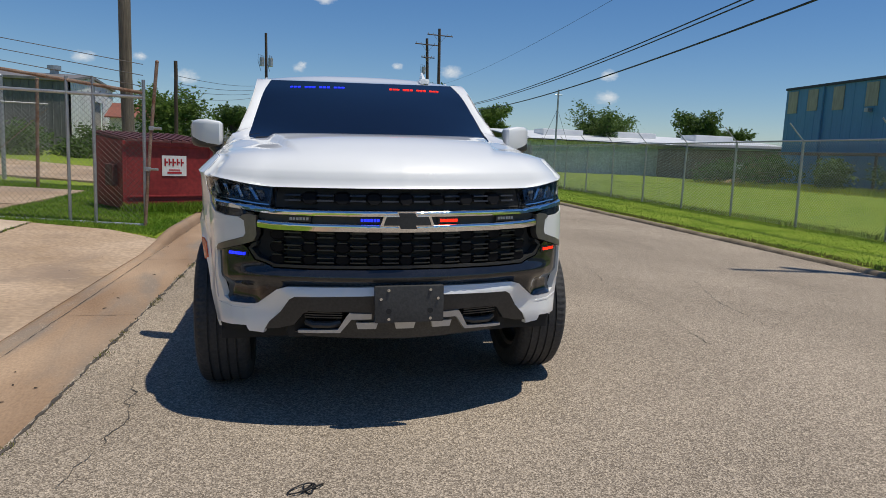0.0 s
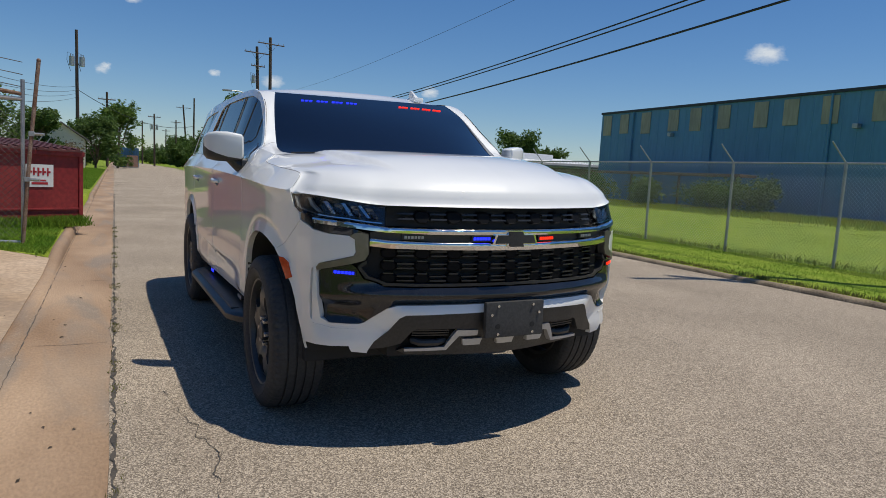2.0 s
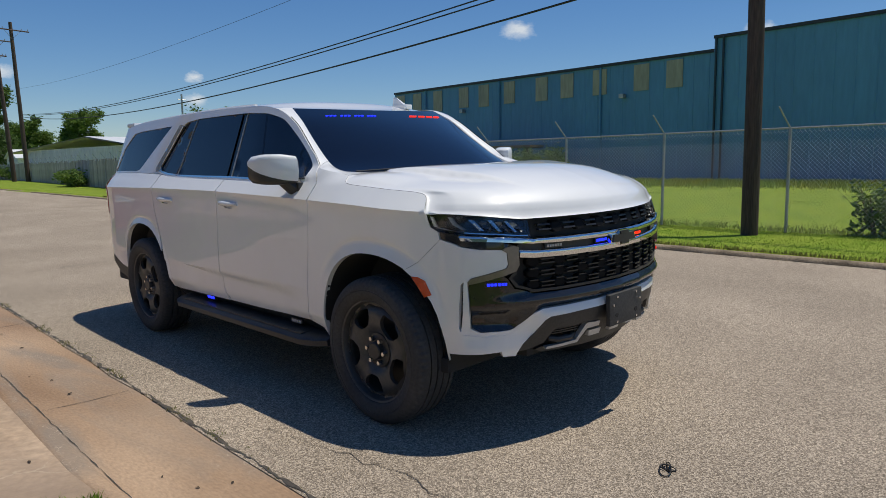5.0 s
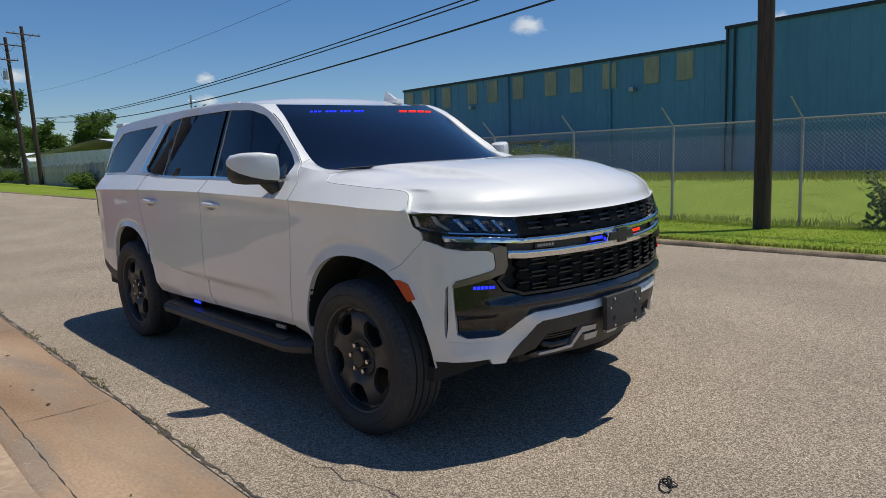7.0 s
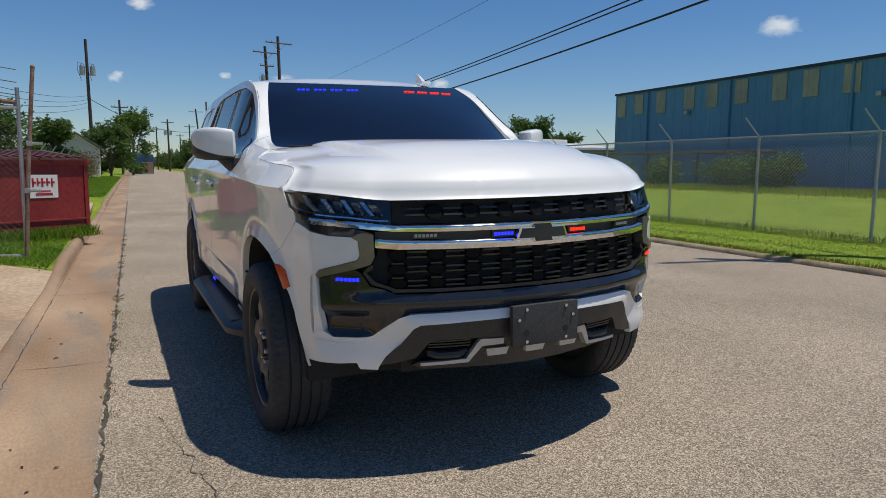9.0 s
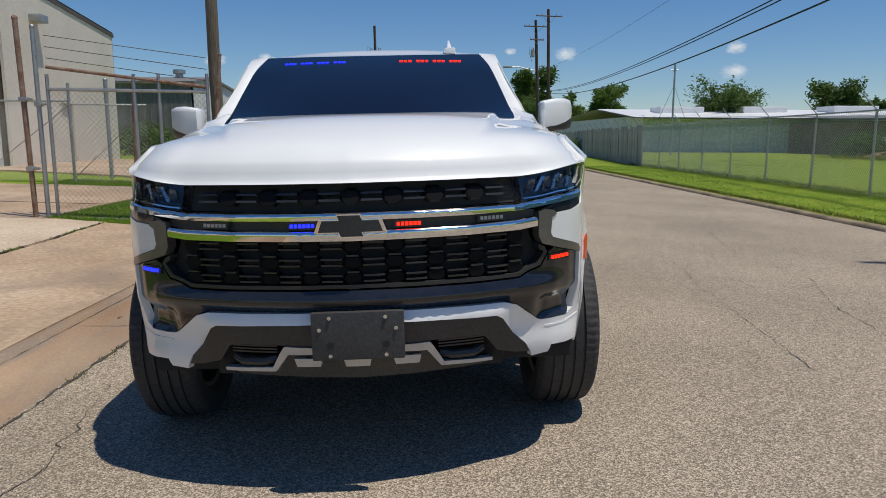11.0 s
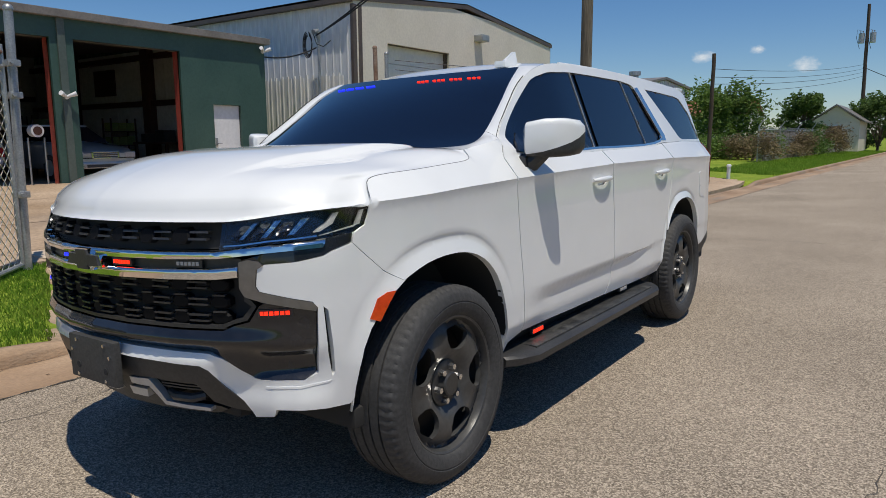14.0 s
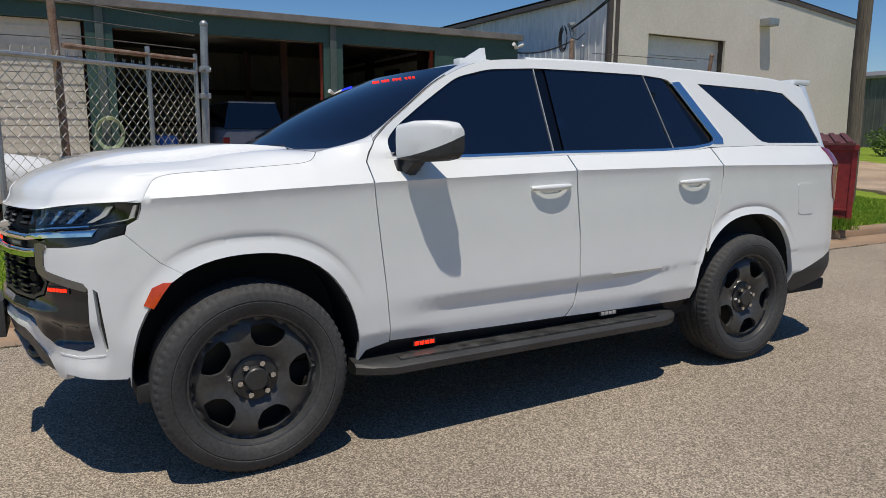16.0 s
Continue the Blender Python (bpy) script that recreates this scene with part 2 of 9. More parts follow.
DUMP_LID = surface("dark_red_lid", (0.09, 0.022, 0.022), (0.14, 0.05, 0.045), 2.0, 0.6, fine=14, fine_amount=0.2)
SIGN_WHITE = surface("sign_white", (0.70, 0.70, 0.68), (0.76, 0.76, 0.74), 4.0, 0.5, fine=20, fine_amount=0.06)
SIGN_RED = plain("sign_red", (0.42, 0.02, 0.03), 0.5)
WOODFENCE = surface("grey_board_fence", (0.32, 0.30, 0.275), (0.46, 0.435, 0.40), 2.0, 0.9, fine=20, fine_amount=0.25, stretch=(1, 1, 0.1), per_object=0.2)
ROOF_WHITE = surface("white_metal_roof", (0.66, 0.68, 0.68), (0.76, 0.77, 0.77), 0.6, 0.45, fine=8, fine_amount=0.06)
RUBBLE = surface("rusty_scrap", (0.17, 0.11, 0.06), (0.30, 0.20, 0.09), 1.2, 0.85, fine=9, fine_amount=0.4, bump=0.4)


# ---- mesh helpers ----
def finish(bm, name, material, parent=None, label="", smooth=False, kind=""):
    me = bpy.data.meshes.new(name)
    bmesh.ops.recalc_face_normals(bm, faces=bm.faces)
    if smooth:
        for f in bm.faces:
            f.smooth = True
    bm.to_mesh(me)
    bm.free()
    for mt in material if isinstance(material, (list, tuple)) else (material,):
        me.materials.append(mt)
    if smooth:
        me.set_sharp_from_angle(angle=radians(smooth if smooth is not True else 40))
    ob = new(name, me)
    ob.parent = parent
    return tagged(ob, label=label, kind=kind)


def part(name, bm, material, parent, label="", smooth=False):
    return finish(bm, name, material, parent, label, smooth)


def thing(name, label, category, group="", m=None):
    ob = new(name)
    ob.empty_display_size = 0.2
    if m is not None:
        ob.matrix_world = m
    return tagged(ob, label=label, category=category, group=group)


def structure(ob, label, category="setting"):
    return tagged(ob, label=label, category=category, kind="structure")


def box(bm, x0, y0, z0, x1, y1, z1, bevel=0.0):
    ret = bmesh.ops.create_cube(bm, size=1.0)
    vs = ret["verts"]
    for v in vs:
        v.co = ((x0 + x1) / 2 + v.co.x * (x1 - x0), (y0 + y1) / 2 + v.co.y * (y1 - y0), (z0 + z1) / 2 + v.co.z * (z1 - z0))
    if bevel:
        edges = {e for v in vs for e in v.link_edges}
        bmesh.ops.bevel(bm, geom=list(edges), offset=bevel, segments=2, profile=0.7, affect="EDGES")
    return bm


def quad(bm, pts):
    return bm.faces.new([bm.verts.new(p) for p in pts])


def tube(bm, pts, r, seg=8, cap=True, r_end=None):
    """A round bar along points, tapering to r_end."""
    rings, count = [], len(pts)
    pts = [Vector(p) for p in pts]
    for i, p in enumerate(pts):
        d = (pts[min(i + 1, count - 1)] - pts[max(i - 1, 0)]).normalized()
        a = d.orthogonal().normalized() if abs(d.z) > 0.99 else Vector((0, 0, 1)).cross(d).normalized()
        b = d.cross(a)
        rad = r + ((r_end if r_end is not None else r) - r) * i / max(1, count - 1)
        rings.append([bm.verts.new(p + (a * math.cos(t) + b * math.sin(t)) * rad) for t in (2 * math.pi * k / seg for k in range(seg))])
    for one, two in zip(rings, rings[1:]):
        for k in range(seg):
            bm.faces.new((one[k], one[(k + 1) % seg], two[(k + 1) % seg], two[k]))
    if cap:
        bm.faces.new(rings[0][::-1])
        bm.faces.new(rings[-1])
    return bm


def prism(bm, outline, to3d, depth):
    """A polygon outline (2D) given thickness: to3d(u, v, d) with d from 0 to depth."""
    front = [bm.verts.new(to3d(u, v, 0.0)) for u, v in outline]
    back = [bm.verts.new(to3d(u, v, depth)) for u, v in outline]
    bm.faces.new(front)
    bm.faces.new(back[::-1])
    for i in range(len(outline)):
        j = (i + 1) % len(outline)
        bm.faces.new((front[j], front[i], back[i], back[j]))
    return bm


def line_value(stops, t):
    """Piecewise-linear value from (t, value) stops."""
    if t <= stops[0][0]:
        return stops[0][1]
    for (a, va), (b, vb) in zip(stops, stops[1:]):
        if t <= b:
            return va + (vb - va) * (t - a) / (b - a)
    return stops[-1][1]


def eased(stops, t):
    """A smooth curve through (t, value) stops."""
    i = max(0, min(len(stops) - 2, sum(1 for p in stops if p[0] <= t) - 1))

    def slope(k):
        a, b = stops[max(0, k - 1)], stops[min(len(stops) - 1, k + 1)]
        return (b[1] - a[1]) / (b[0] - a[0])

    (t0, v0), (t1, v1) = stops[i], stops[i + 1]
    h = t1 - t0
    q = (t - t0) / h
    return v0 * (1 + 2 * q) * (1 - q) ** 2 + slope(i) * h * q * (1 - q) ** 2 + v1 * q * q * (3 - 2 * q) + slope(i + 1) * h * q * q * (q - 1)


# ---- ground, road, kerbs ----
def road_left(y):
    return -1.72 + 0.019 * y


def road_right(y):
    return 6.80 + 0.034 * (y - 3)


CROWN = 2.7


def road_z(x, y):
    return 0.021 * x if x < CROWN else 0.0567 - 0.024 * (x - CROWN)


def land_z(x, y):
    """Height of the natural ground."""
    left, right = road_left(y) - 0.67, road_right(y) + 0.16
    if x <= left:
        return line_value([(0.0, 0.06), (2.4, 0.16), (11.0, 0.45), (40, 0.6), (400, 0.8)], left - x)
    if x >= right:
        return line_value([(0.0, 0.05), (3.0, 0.02), (12, 0.06), (60, 0.12), (400, 0.2)], x - right)
    return -0.16


def graded(lo, hi, fine_lo, fine_hi, step, far_steps):
    inner = list(np.arange(fine_lo, fine_hi + step / 2, step))
    out_lo = [fine_lo - (fine_lo - lo) * (k / far_steps) ** 2.5 for k in range(far_steps, 0, -1)]
    out_hi = [fine_hi + (hi - fine_hi) * (k / far_steps) ** 2.5 for k in range(1, far_steps + 1)]
    return out_lo + inner + out_hi


def sheet(name, xs, ys, zf, material, label):
    verts, faces = [], []
    for y in ys:
        for x in xs:
            verts.append((x, y, zf(x, y)))
    w = len(xs)
    for j in range(len(ys) - 1):
        for i in range(w - 1):
            faces.append((j * w + i, j * w + i + 1, (j + 1) * w + i + 1, (j + 1) * w + i))
    me = bpy.data.meshes.new(name)
    me.from_pydata(verts, [], faces)
    me.materials.append(material)
    for poly in me.polygons:
        poly.use_smooth = True
    return structure(new(name, me), label)


def second_drive(x, y):
    """Concrete of the next driveway and its yard."""
    lo = line_value([(-12.0, 16.6), (-5.0, 15.2), (-2.4, 13.9)], x)
    hi = line_value([(-12.0, 26.3), (-4.8, 21.9), (-2.2, 20.0)], x)
    return lo < y < hi


def ground_height(x, y):
    bump = 0.025 * noise.noise(Vector((x * 0.6, y * 0.6, 0))) if -60 < x < 70 else 0
    left, right = road_left(y) - 0.67, road_right(y) + 0.16
    if left < x < right:
        return -0.16
    if -30 < x < left and -12 < y < 12.5 and lot_here(x, y):
        return land_z(x, y) - 0.12
    if -12.1 < x < left and second_drive(x, y):
        return land_z(x, y) - 0.25
    return land_z(x, y) + bump


def lot_here(x, y):
    """Where concrete covers the left side."""
    if x < -4.9:
        return y < 12.2
    return drive_near(x) < y < drive_far(x)


def drive_near(x):
    return line_value([(-4.9, 1.12), (-3.4, 0.46), (-2.75, 0.11), (-2.2, -0.04)], x) + 0.05 * noise.noise(Vector((x * 5, 2, 0)))


def drive_far(x):
    return line_value([(-4.9, 6.5), (-3.0, 6.1), (-2.2, 5.5)], x)


sheet("ground", graded(-1500, 1500, -14, 14, 0.14, 18), graded(-1500, 2500, -8, 30, 0.30, 18), ground_height, GRASS_GROUND, "green grassy ground on both sides of the street")


def strip(name, left, right, ys, zf, material, label, cols=8):
    verts, faces = [], []
    for y in ys:
        a, b = left(y), right(y)
        for i in range(cols + 1):
            x = a + (b - a) * i / cols
            verts.append((x, y, zf(x, y, i / cols)))
    w = cols + 1
    for j in range(len(ys) - 1):
        for i in range(cols):
            faces.append((j * w + i, j * w + i + 1, (j + 1) * w + i + 1, (j + 1) * w + i))
    me = bpy.data.meshes.new(name)
    me.from_pydata(verts, [], faces)
    me.materials.append(material)
    for poly in me.polygons:
        poly.use_smooth = True
    return structure(new(name, me), label)


ROAD_Y = list(np.arange(-30, 40, 0.5)) + list(np.arange(40, 420, 10))
strip("road", lambda y: road_left(y) + 0.03 * noise.noise(Vector((y * 2.2, 0, 0))), road_right, ROAD_Y, lambda x, y, u: road_z(x, y), ASPHALT, "worn grey asphalt street with pale stones", 24)
GUT_Y = list(np.arange(-30, 60, 0.25)) + list(np.arange(60, 400, 10))


def gutter_z(x, y, u):
    return road_z(road_left(y), y) - 0.012 + 0.018 * abs(u - 0.55)


strip("gutter", lambda y: road_left(y) - 0.62, lambda y: road_left(y) + 0.05, GUT_Y, gutter_z, GUTTER, "tan concrete gutter beside the asphalt", 6)


def kerb_height(y):
    """The left kerb is dropped across the driveway."""
    return line_value([(-30, 0.13), (-0.35, 0.13), (0.55, 0.02), (4.6, 0.02), (6.3, 0.14), (11.5, 0.13), (12.3, 0.02), (19.4, 0.02), (20.4, 0.12), (400, 0.12)], y)


def kerb(name, edge, side, height, base, ys, material, label):
    """A rounded kerb: edge(y) is its face towards the road."""
    verts, faces, rows = [], [], []
    profile = [(0.0, 0.0), (0.01, 0.6), (0.035, 0.92), (0.07, 1.0), (0.125, 1.0), (0.135, -0.5)]
    for y in ys:
        h = height(y)
        row = []
        for d, k in profile:
            row.append(len(verts))
            verts.append((edge(y) + side * d, y, base(y) + h * k + 0.004 * noise.noise(Vector((d * 30, y * 3, 1)))))
        rows.append(row)
    for a, b in zip(rows, rows[1:]):
        for i in range(len(profile) - 1):
            faces.append((a[i], a[i + 1], b[i + 1], b[i]))
    me = bpy.data.meshes.new(name)
    me.from_pydata(verts, [], faces)
    me.materials.append(material)
    for poly in me.polygons:
        poly.use_smooth = True
    return structure(new(name, me), label)


kerb("kerb_left", lambda y: road_left(y) - 0.55, -1, kerb_height, lambda y: road_z(road_left(y), y) - 0.01, GUT_Y, GUTTER, "tan concrete kerb dropped at the driveway")
KERB_DIRTY = surface("dirty_kerb", (0.17, 0.13, 0.085), (0.34, 0.27, 0.18), 2.5, 0.9, bump=0.3, fine=40, fine_amount=0.3)
kerb("kerb_right", road_right, 1, lambda y: 0.085 + 0.02 * noise.noise(Vector((y * 0.7, 2, 0))), lambda y: road_z(road_right(y), y) - 0.02, GUT_Y, KERB_DIRTY, "weathered concrete kerb overgrown with grass")


# driveway apron and yard slabs
def slab(name, xs, ys, zf, label, inside=None, material=None, span=lambda x, y: (x, y)):
    """A concrete slab on a grid; span bends the grid to the slab's outline."""
    bm = bmesh.new()
    grid = [[bm.verts.new((*span(x, y), zf(*span(x, y)))) for x in xs] for y in ys]
    for j in range(len(ys) - 1):
        for i in range(len(xs) - 1):
            cx, cy = (xs[i] + xs[i + 1]) / 2, (ys[j] + ys[j + 1]) / 2
            if inside is None or inside(cx, cy):
                bm.faces.new((grid[j][i], grid[j][i + 1], grid[j + 1][i + 1], grid[j + 1][i]))
    bmesh.ops.delete(bm, geom=[v for v in bm.verts if not v.link_faces], context="VERTS")
    ret = bmesh.ops.extrude_face_region(bm, geom=bm.faces[:])
    for v in ret["geom"]:
        if isinstance(v, bmesh.types.BMVert):
            v.co.z += 0.10
    for v in bm.verts:
        v.co.z -= 0.10
    ob = finish(bm, name, material or CONCRETE, smooth=True)
    return structure(ob, label)


def apron_z(x, y):
    back = road_left(y) - 0.76
    edge = road_z(road_left(y), y) + kerb_height(y) * 0.9
    t = min(1.0, max(0.0, (back - x) / 2.2))
    return edge * (1 - t) + (land_z(x, y) + 0.02) * t + 0.006 * noise.noise(Vector((x, y, 3)))


def apron_span(x, t):
    y = drive_near(x) + (drive_far(x) - drive_near(x)) * t
    return (x if x < -2.6 else -2.6 + (x + 2.6) * (road_left(y) - 0.66 + 2.6) / 0.4), y


def slab_row(x0, x1, y0, y1, cols, rows, gap=0.022):
    made = []
    for i in range(cols):
        for j in range(rows):
            a, b = x0 + (x1 - x0) * i / cols + gap / 2, x0 + (x1 - x0) * (i + 1) / cols - gap / 2
            c, d = y0 + (y1 - y0) * j / rows + gap / 2, y0 + (y1 - y0) * (j + 1) / rows - gap / 2
            made.append((a, b, c, d))
    return made


def build_yard():
    bm = bmesh.new()
    n = 0
    for a, b, c, d in slab_row(-13.3, -4.92, -14.0, 12.2, 3, 7):
        dz = 0.012 * math.sin(n * 2.3)
        n += 1
        xs, ys = np.linspace(a, b, 6), np.linspace(c, d, 6)
        grid = [[bm.verts.new((x, y, apron_z(x, y) + dz * 0.5)) for x in xs] for y in ys]
        low = [[bm.verts.new((x, y, apron_z(x, y) - 0.1)) for x in xs] for y in ys]
        for j in range(5):
            for i in range(5):
                bm.faces.new((grid[j][i], grid[j][i + 1], grid[j + 1][i + 1], grid[j + 1][i]))
        for k in range(5):
            bm.faces.new((grid[0][k + 1], grid[0][k], low[0][k], low[0][k + 1]))
            bm.faces.new((grid[5][k], grid[5][k + 1], low[5][k + 1], low[5][k]))
            bm.faces.new((grid[k][0], grid[k + 1][0], low[k + 1][0], low[k][0]))
            bm.faces.new((grid[k + 1][5], grid[k][5], low[k][5], low[k + 1][5]))
    structure(finish(bm, "yard_slab", CONCRETE, smooth=True), "tan concrete yard slabs with dark joints")


build_yard()
PALE_CONCRETE = surface("pale_concrete", (0.46, 0.355, 0.25), (0.62, 0.50, 0.375), 0.9, 0.85, bump=0.3, fine=26, fine_amount=0.16)
slab("pale_slab", list(np.linspace(-5.46, -4.03, 12)), [k / 40 for k in range(41)], lambda x, y: apron_z(x, y) + 0.012, "paler concrete slab across the driveway", None, PALE_CONCRETE, lambda x, t: (x, (drive_near(x) + 0.03) * (1 - t) + 6.3 * t))
slab("driveway_apron", list(np.arange(-4.9, -2.2, 0.0895)) + [-2.2], [k / 62 for k in range(63)], apron_z, "tan concrete driveway apron sloping to the gutter", None, None, apron_span)


slab("driveway_apron", list(np.arange(-12.0, -2.0, 0.25)), list(np.arange(13.6, 26.2, 0.2)), lambda x, y: apron_z(x, y) + 0.022, "tan concrete of the next driveway along", lambda x, y: second_drive(x, y) and x < road_left(y) - 0.70)

# ---- utility poles and wires ----
def utility_pole(label, base, top, r0, r1, material, arms=(), extras=None, group="utility poles"):
    """A leaning wooden pole. arms: (height fraction, half length, azimuth degrees)."""
    pole = thing("utility_pole", label, "utility pole", group, Matrix.Translation(base))
    axis = Vector(top) - Vector(base)
    steps = [axis * (k / 8) + Vector((0.01 * math.sin(k * 2.1), 0.01 * math.cos(k * 1.7), 0)) * (0 < k < 8) for k in range(9)]
    steps[0] = steps[0] - Vector((0, 0, 0.3))
    part("shaft", tube(bmesh.new(), steps, r0, 12, r_end=r1), material, pole, smooth=True)
    for f, half, az in arms:
        c = axis * f
        d = Vector((math.cos(radians(az)), math.sin(radians(az)), 0))
        s = Vector((-d.y, d.x, 0)) * (r0 + 0.04)
        bm = bmesh.new()
        tube(bm, [c - d * half - s, c + d * half - s], 0.065, 4)
        part("crossarm", bm, material, pole)
        for e in (-0.92, -0.55, 0.55, 0.92):
            bm = bmesh.new()
            p = c + d * half * e - s
            tube(bm, [p, p + Vector((0, 0, 0.12)), p + Vector((0, 0, 0.24))], 0.05, 8, r_end=0.03)
            part("insulator", bm, GALV, pole, "grey insulator", smooth=True)
        for e in (-0.5, 0.5):
            bm = bmesh.new()
            tube(bm, [c + d * half * e - s, c - Vector((0, 0, half * 0.55)) - s * 0.6], 0.02, 4)
            part("brace", bm, GALV, pole)
    if extras:
        extras(pole, axis)
    return pole


def transformers(fractions, side=1):
    def make(pole, axis):
        for f, dx in fractions:
            c = axis * f + Vector((dx, -0.1, 0))
            bm = bmesh.new()
            tube(bm, [c, c + Vector((0, 0, 0.06)), c + Vector((0, 0, 0.78)), c + Vector((0, 0, 0.85))], 0.24, 14)
            can = part("transformer", bm, GALV, pole, "grey pole transformer", smooth=True)
            for k in (-0.1, 0.1):
                bm = tube(bmesh.new(), [c + Vector((k, 0, 0.83)), c + Vector((k, 0, 1.05))], 0.04, 6)
                part("bushing", bm, GALV, can, smooth=True)
            bm = bmesh.new()
            tube(bm, [c + Vector((0.1, 0, 1.0)), c + Vector((-0.35 * side, 0, 1.2)), c + Vector((-0.4 * side, 0, 0.5)), c + Vector((-0.1 * side, 0, -0.5))], 0.02, 5)
            part("lead", bm, CABLE, pole)
    return make


utility_pole("weathered brown wooden utility pole behind the dumpster", (-4.18, 12.8, 0.1), (-4.30, 12.8, 10.5), 0.135, 0.115, POLE_WOOD)
utility_pole("dark wooden utility pole standing in the verge by the fence", (9.15, 2.05, 0.0), (9.15, 2.15, 12.4), 0.145, 0.11, DARK_WOOD, ((0.955, 1.2, 0),))
utility_pole("tall dark wooden utility pole with a crossarm", (16.3, 78.5, 0.0), (15.9, 78.5, 16.0), 0.23, 0.16, DARK_WOOD, ((0.95, 1.6, 10),))
utility_pole("dark wooden utility pole with transformer and crossarm", (15.6, 81.0, 0.0), (14.9, 81.0, 15.2), 0.23, 0.16, DARK_WOOD, ((0.95, 1.6, 10), (0.85, 0.85, 10)), transformers(((0.72, -0.5),)))
utility_pole("dark wooden utility pole with two grey transformers", (-3.45, 71.3, 0.1), (-3.65, 71.3, 12.9), 0.18, 0.13, DARK_WOOD, (), transformers(((0.74, -0.42), (0.74, 0.45))))
utility_pole("slim dark service pole beside the trees", (-5.9, 30.0, 0.2), (-5.9, 30.0, 5.0), 0.09, 0.08, DARK_WOOD)
utility_pole("wooden utility pole among the far trees", (-0.7, 95.0, 0.1), (-0.8, 95.0, 9.4), 0.18, 0.13, DARK_WOOD, ((0.9, 1.0, 0),))
utility_pole("wooden utility pole far down the street", (21.6, 210.0, 0.0), (20.0, 210.0, 17.4), 0.28, 0.2, DARK_WOOD, ((0.95, 2.0, 0),))
utility_pole("tall bare wooden utility pole far down the street", (21.0, 192.0, 0.0), (20.9, 192.0, 18.0), 0.27, 0.19, DARK_WOOD)
utility_pole("wooden utility pole with crossarm in the far distance", (8.6, 150.0, 0.0), (8.4, 150.0, 10.5), 0.2, 0.15, DARK_WOOD, ((0.94, 1.2, 0),), transformers(((0.7, -0.5), (0.7, 0.5))))
utility_pole("small far utility pole on the horizon", (9.5, 210.0, 0.0), (9.3, 210.0, 12.0), 0.22, 0.16, DARK_WOOD, ((0.94, 1.3, 0),))


def wire(name, a, b, sag, r, label, n=24):
    a, b = Vector(a), Vector(b)
    pts = [a.lerp(b, k / n) - Vector((0, 0, 4 * sag * (k / n) * (1 - k / n))) for k in range(n + 1)]
    ob = finish(tube(bmesh.new(), pts, r, 5), name, CABLE, smooth=True)
    return tagged(ob, label=label, category="wire", group="overhead wires")


for far, near, nxt, sag, r in ((5.28, 5.45, 5.5, 0.86, 0.020), (5.36, 5.58, 5.6, 0.86, 0.020), (5.1, 4.95, 5.2, 1.05, 0.026)):
    wire("overhead_wire", (16.1, 78.5, far + 1.55), (9.2, 2.15, near), sag * 1.13, r, "thick black overhead cable strung between poles", 30)
    wire("overhead_wire", (9.2, 2.15, near), (7.4, -46.0, nxt), sag, r, "thick black overhead cable strung between poles", 30)
wire("overhead_wire", (15.3, 80.0, 9.4), (9.2, 2.15, 7.25), 0.93, 0.007, "thin overhead wire strung between poles", 30)
wire("overhead_wire", (9.2, 2.15, 7.25), (7.4, -46.0, 7.3), 0.9, 0.007, "thin overhead wire strung between poles", 30)
for z in (7.75, 7.4, 7.1, 6.75):
    wire("overhead_wire", (-3.5, 71.3, z), (-5.9, 30.0, z - 3.4), 0.3, 0.012, "thin overhead wire strung between poles", 14)
wire("overhead_wire", (-3.5, 71.3, 7.4), (11.0, 108.0, 6.6), 1.4, 0.03, "overhead wire crossing the far street", 20)
for dz in (0, 0.35):
    wire("service_cable", (-12.95, 12.95, 4.45), (-4.2, 12.75, 9.3 + dz), 0.55, 0.022, "black service cable from pole to building")
wire("service_cable", (-13.4, 11.35, 3.72), (-12.95, 12.95, 4.1), 0.12, 0.022, "black service cable between the buildings")


# ---- chain-link fences ----
def chain_mesh(length, height, pitch, r, name):
    """Woven diamond mesh in the x-z plane, from (0, 0, 0)."""
    verts, faces = [], []
    cols = max(2, int(round(length / pitch)))
    dx = length / cols
    rows = max(2, int(round(height / pitch)))
    dz = height / rows

    def seg(p, q, y):
        d = Vector((q[0] - p[0], 0, q[1] - p[1])).normalized()
        s = Vector((-d.z, 0, d.x)) * r
        o = len(verts)
        for c in (p, q):
            for off in (s, Vector((0, r * 1.6, 0)) - s * 0.5, Vector((0, -r * 1.6, 0)) - s * 0.5):
                verts.append((c[0] + off.x, y + off.y, c[1] + off.z))
        for k in range(3):
            faces.append((o + k, o + (k + 1) % 3, o + 3 + (k + 1) % 3, o + 3 + k))

    for i in range(cols):
        for j in range(rows):
            x0, z0 = i * dx, j * dz
            xm, zm = x0 + dx / 2, z0 + dz / 2
            seg((x0, zm), (xm, z0 + dz), 0.002)
            seg((xm, z0 + dz), (x0 + dx, zm), -0.002)
            seg((x0, zm), (xm, z0), -0.002)
            seg((xm, z0), (x0 + dx, zm), 0.002)
    for i in range(cols):
        x = i * dx + dx / 2
        seg((x, height), (x + dx * 0.16, height + pitch * 0.55), 0)
        seg((x, height), (x - dx * 0.16, height + pitch * 0.55), 0)
    me = bpy.data.meshes.new(name)
    me.from_pydata(verts, [], faces)
    me.materials.append(WIRE)
    return me


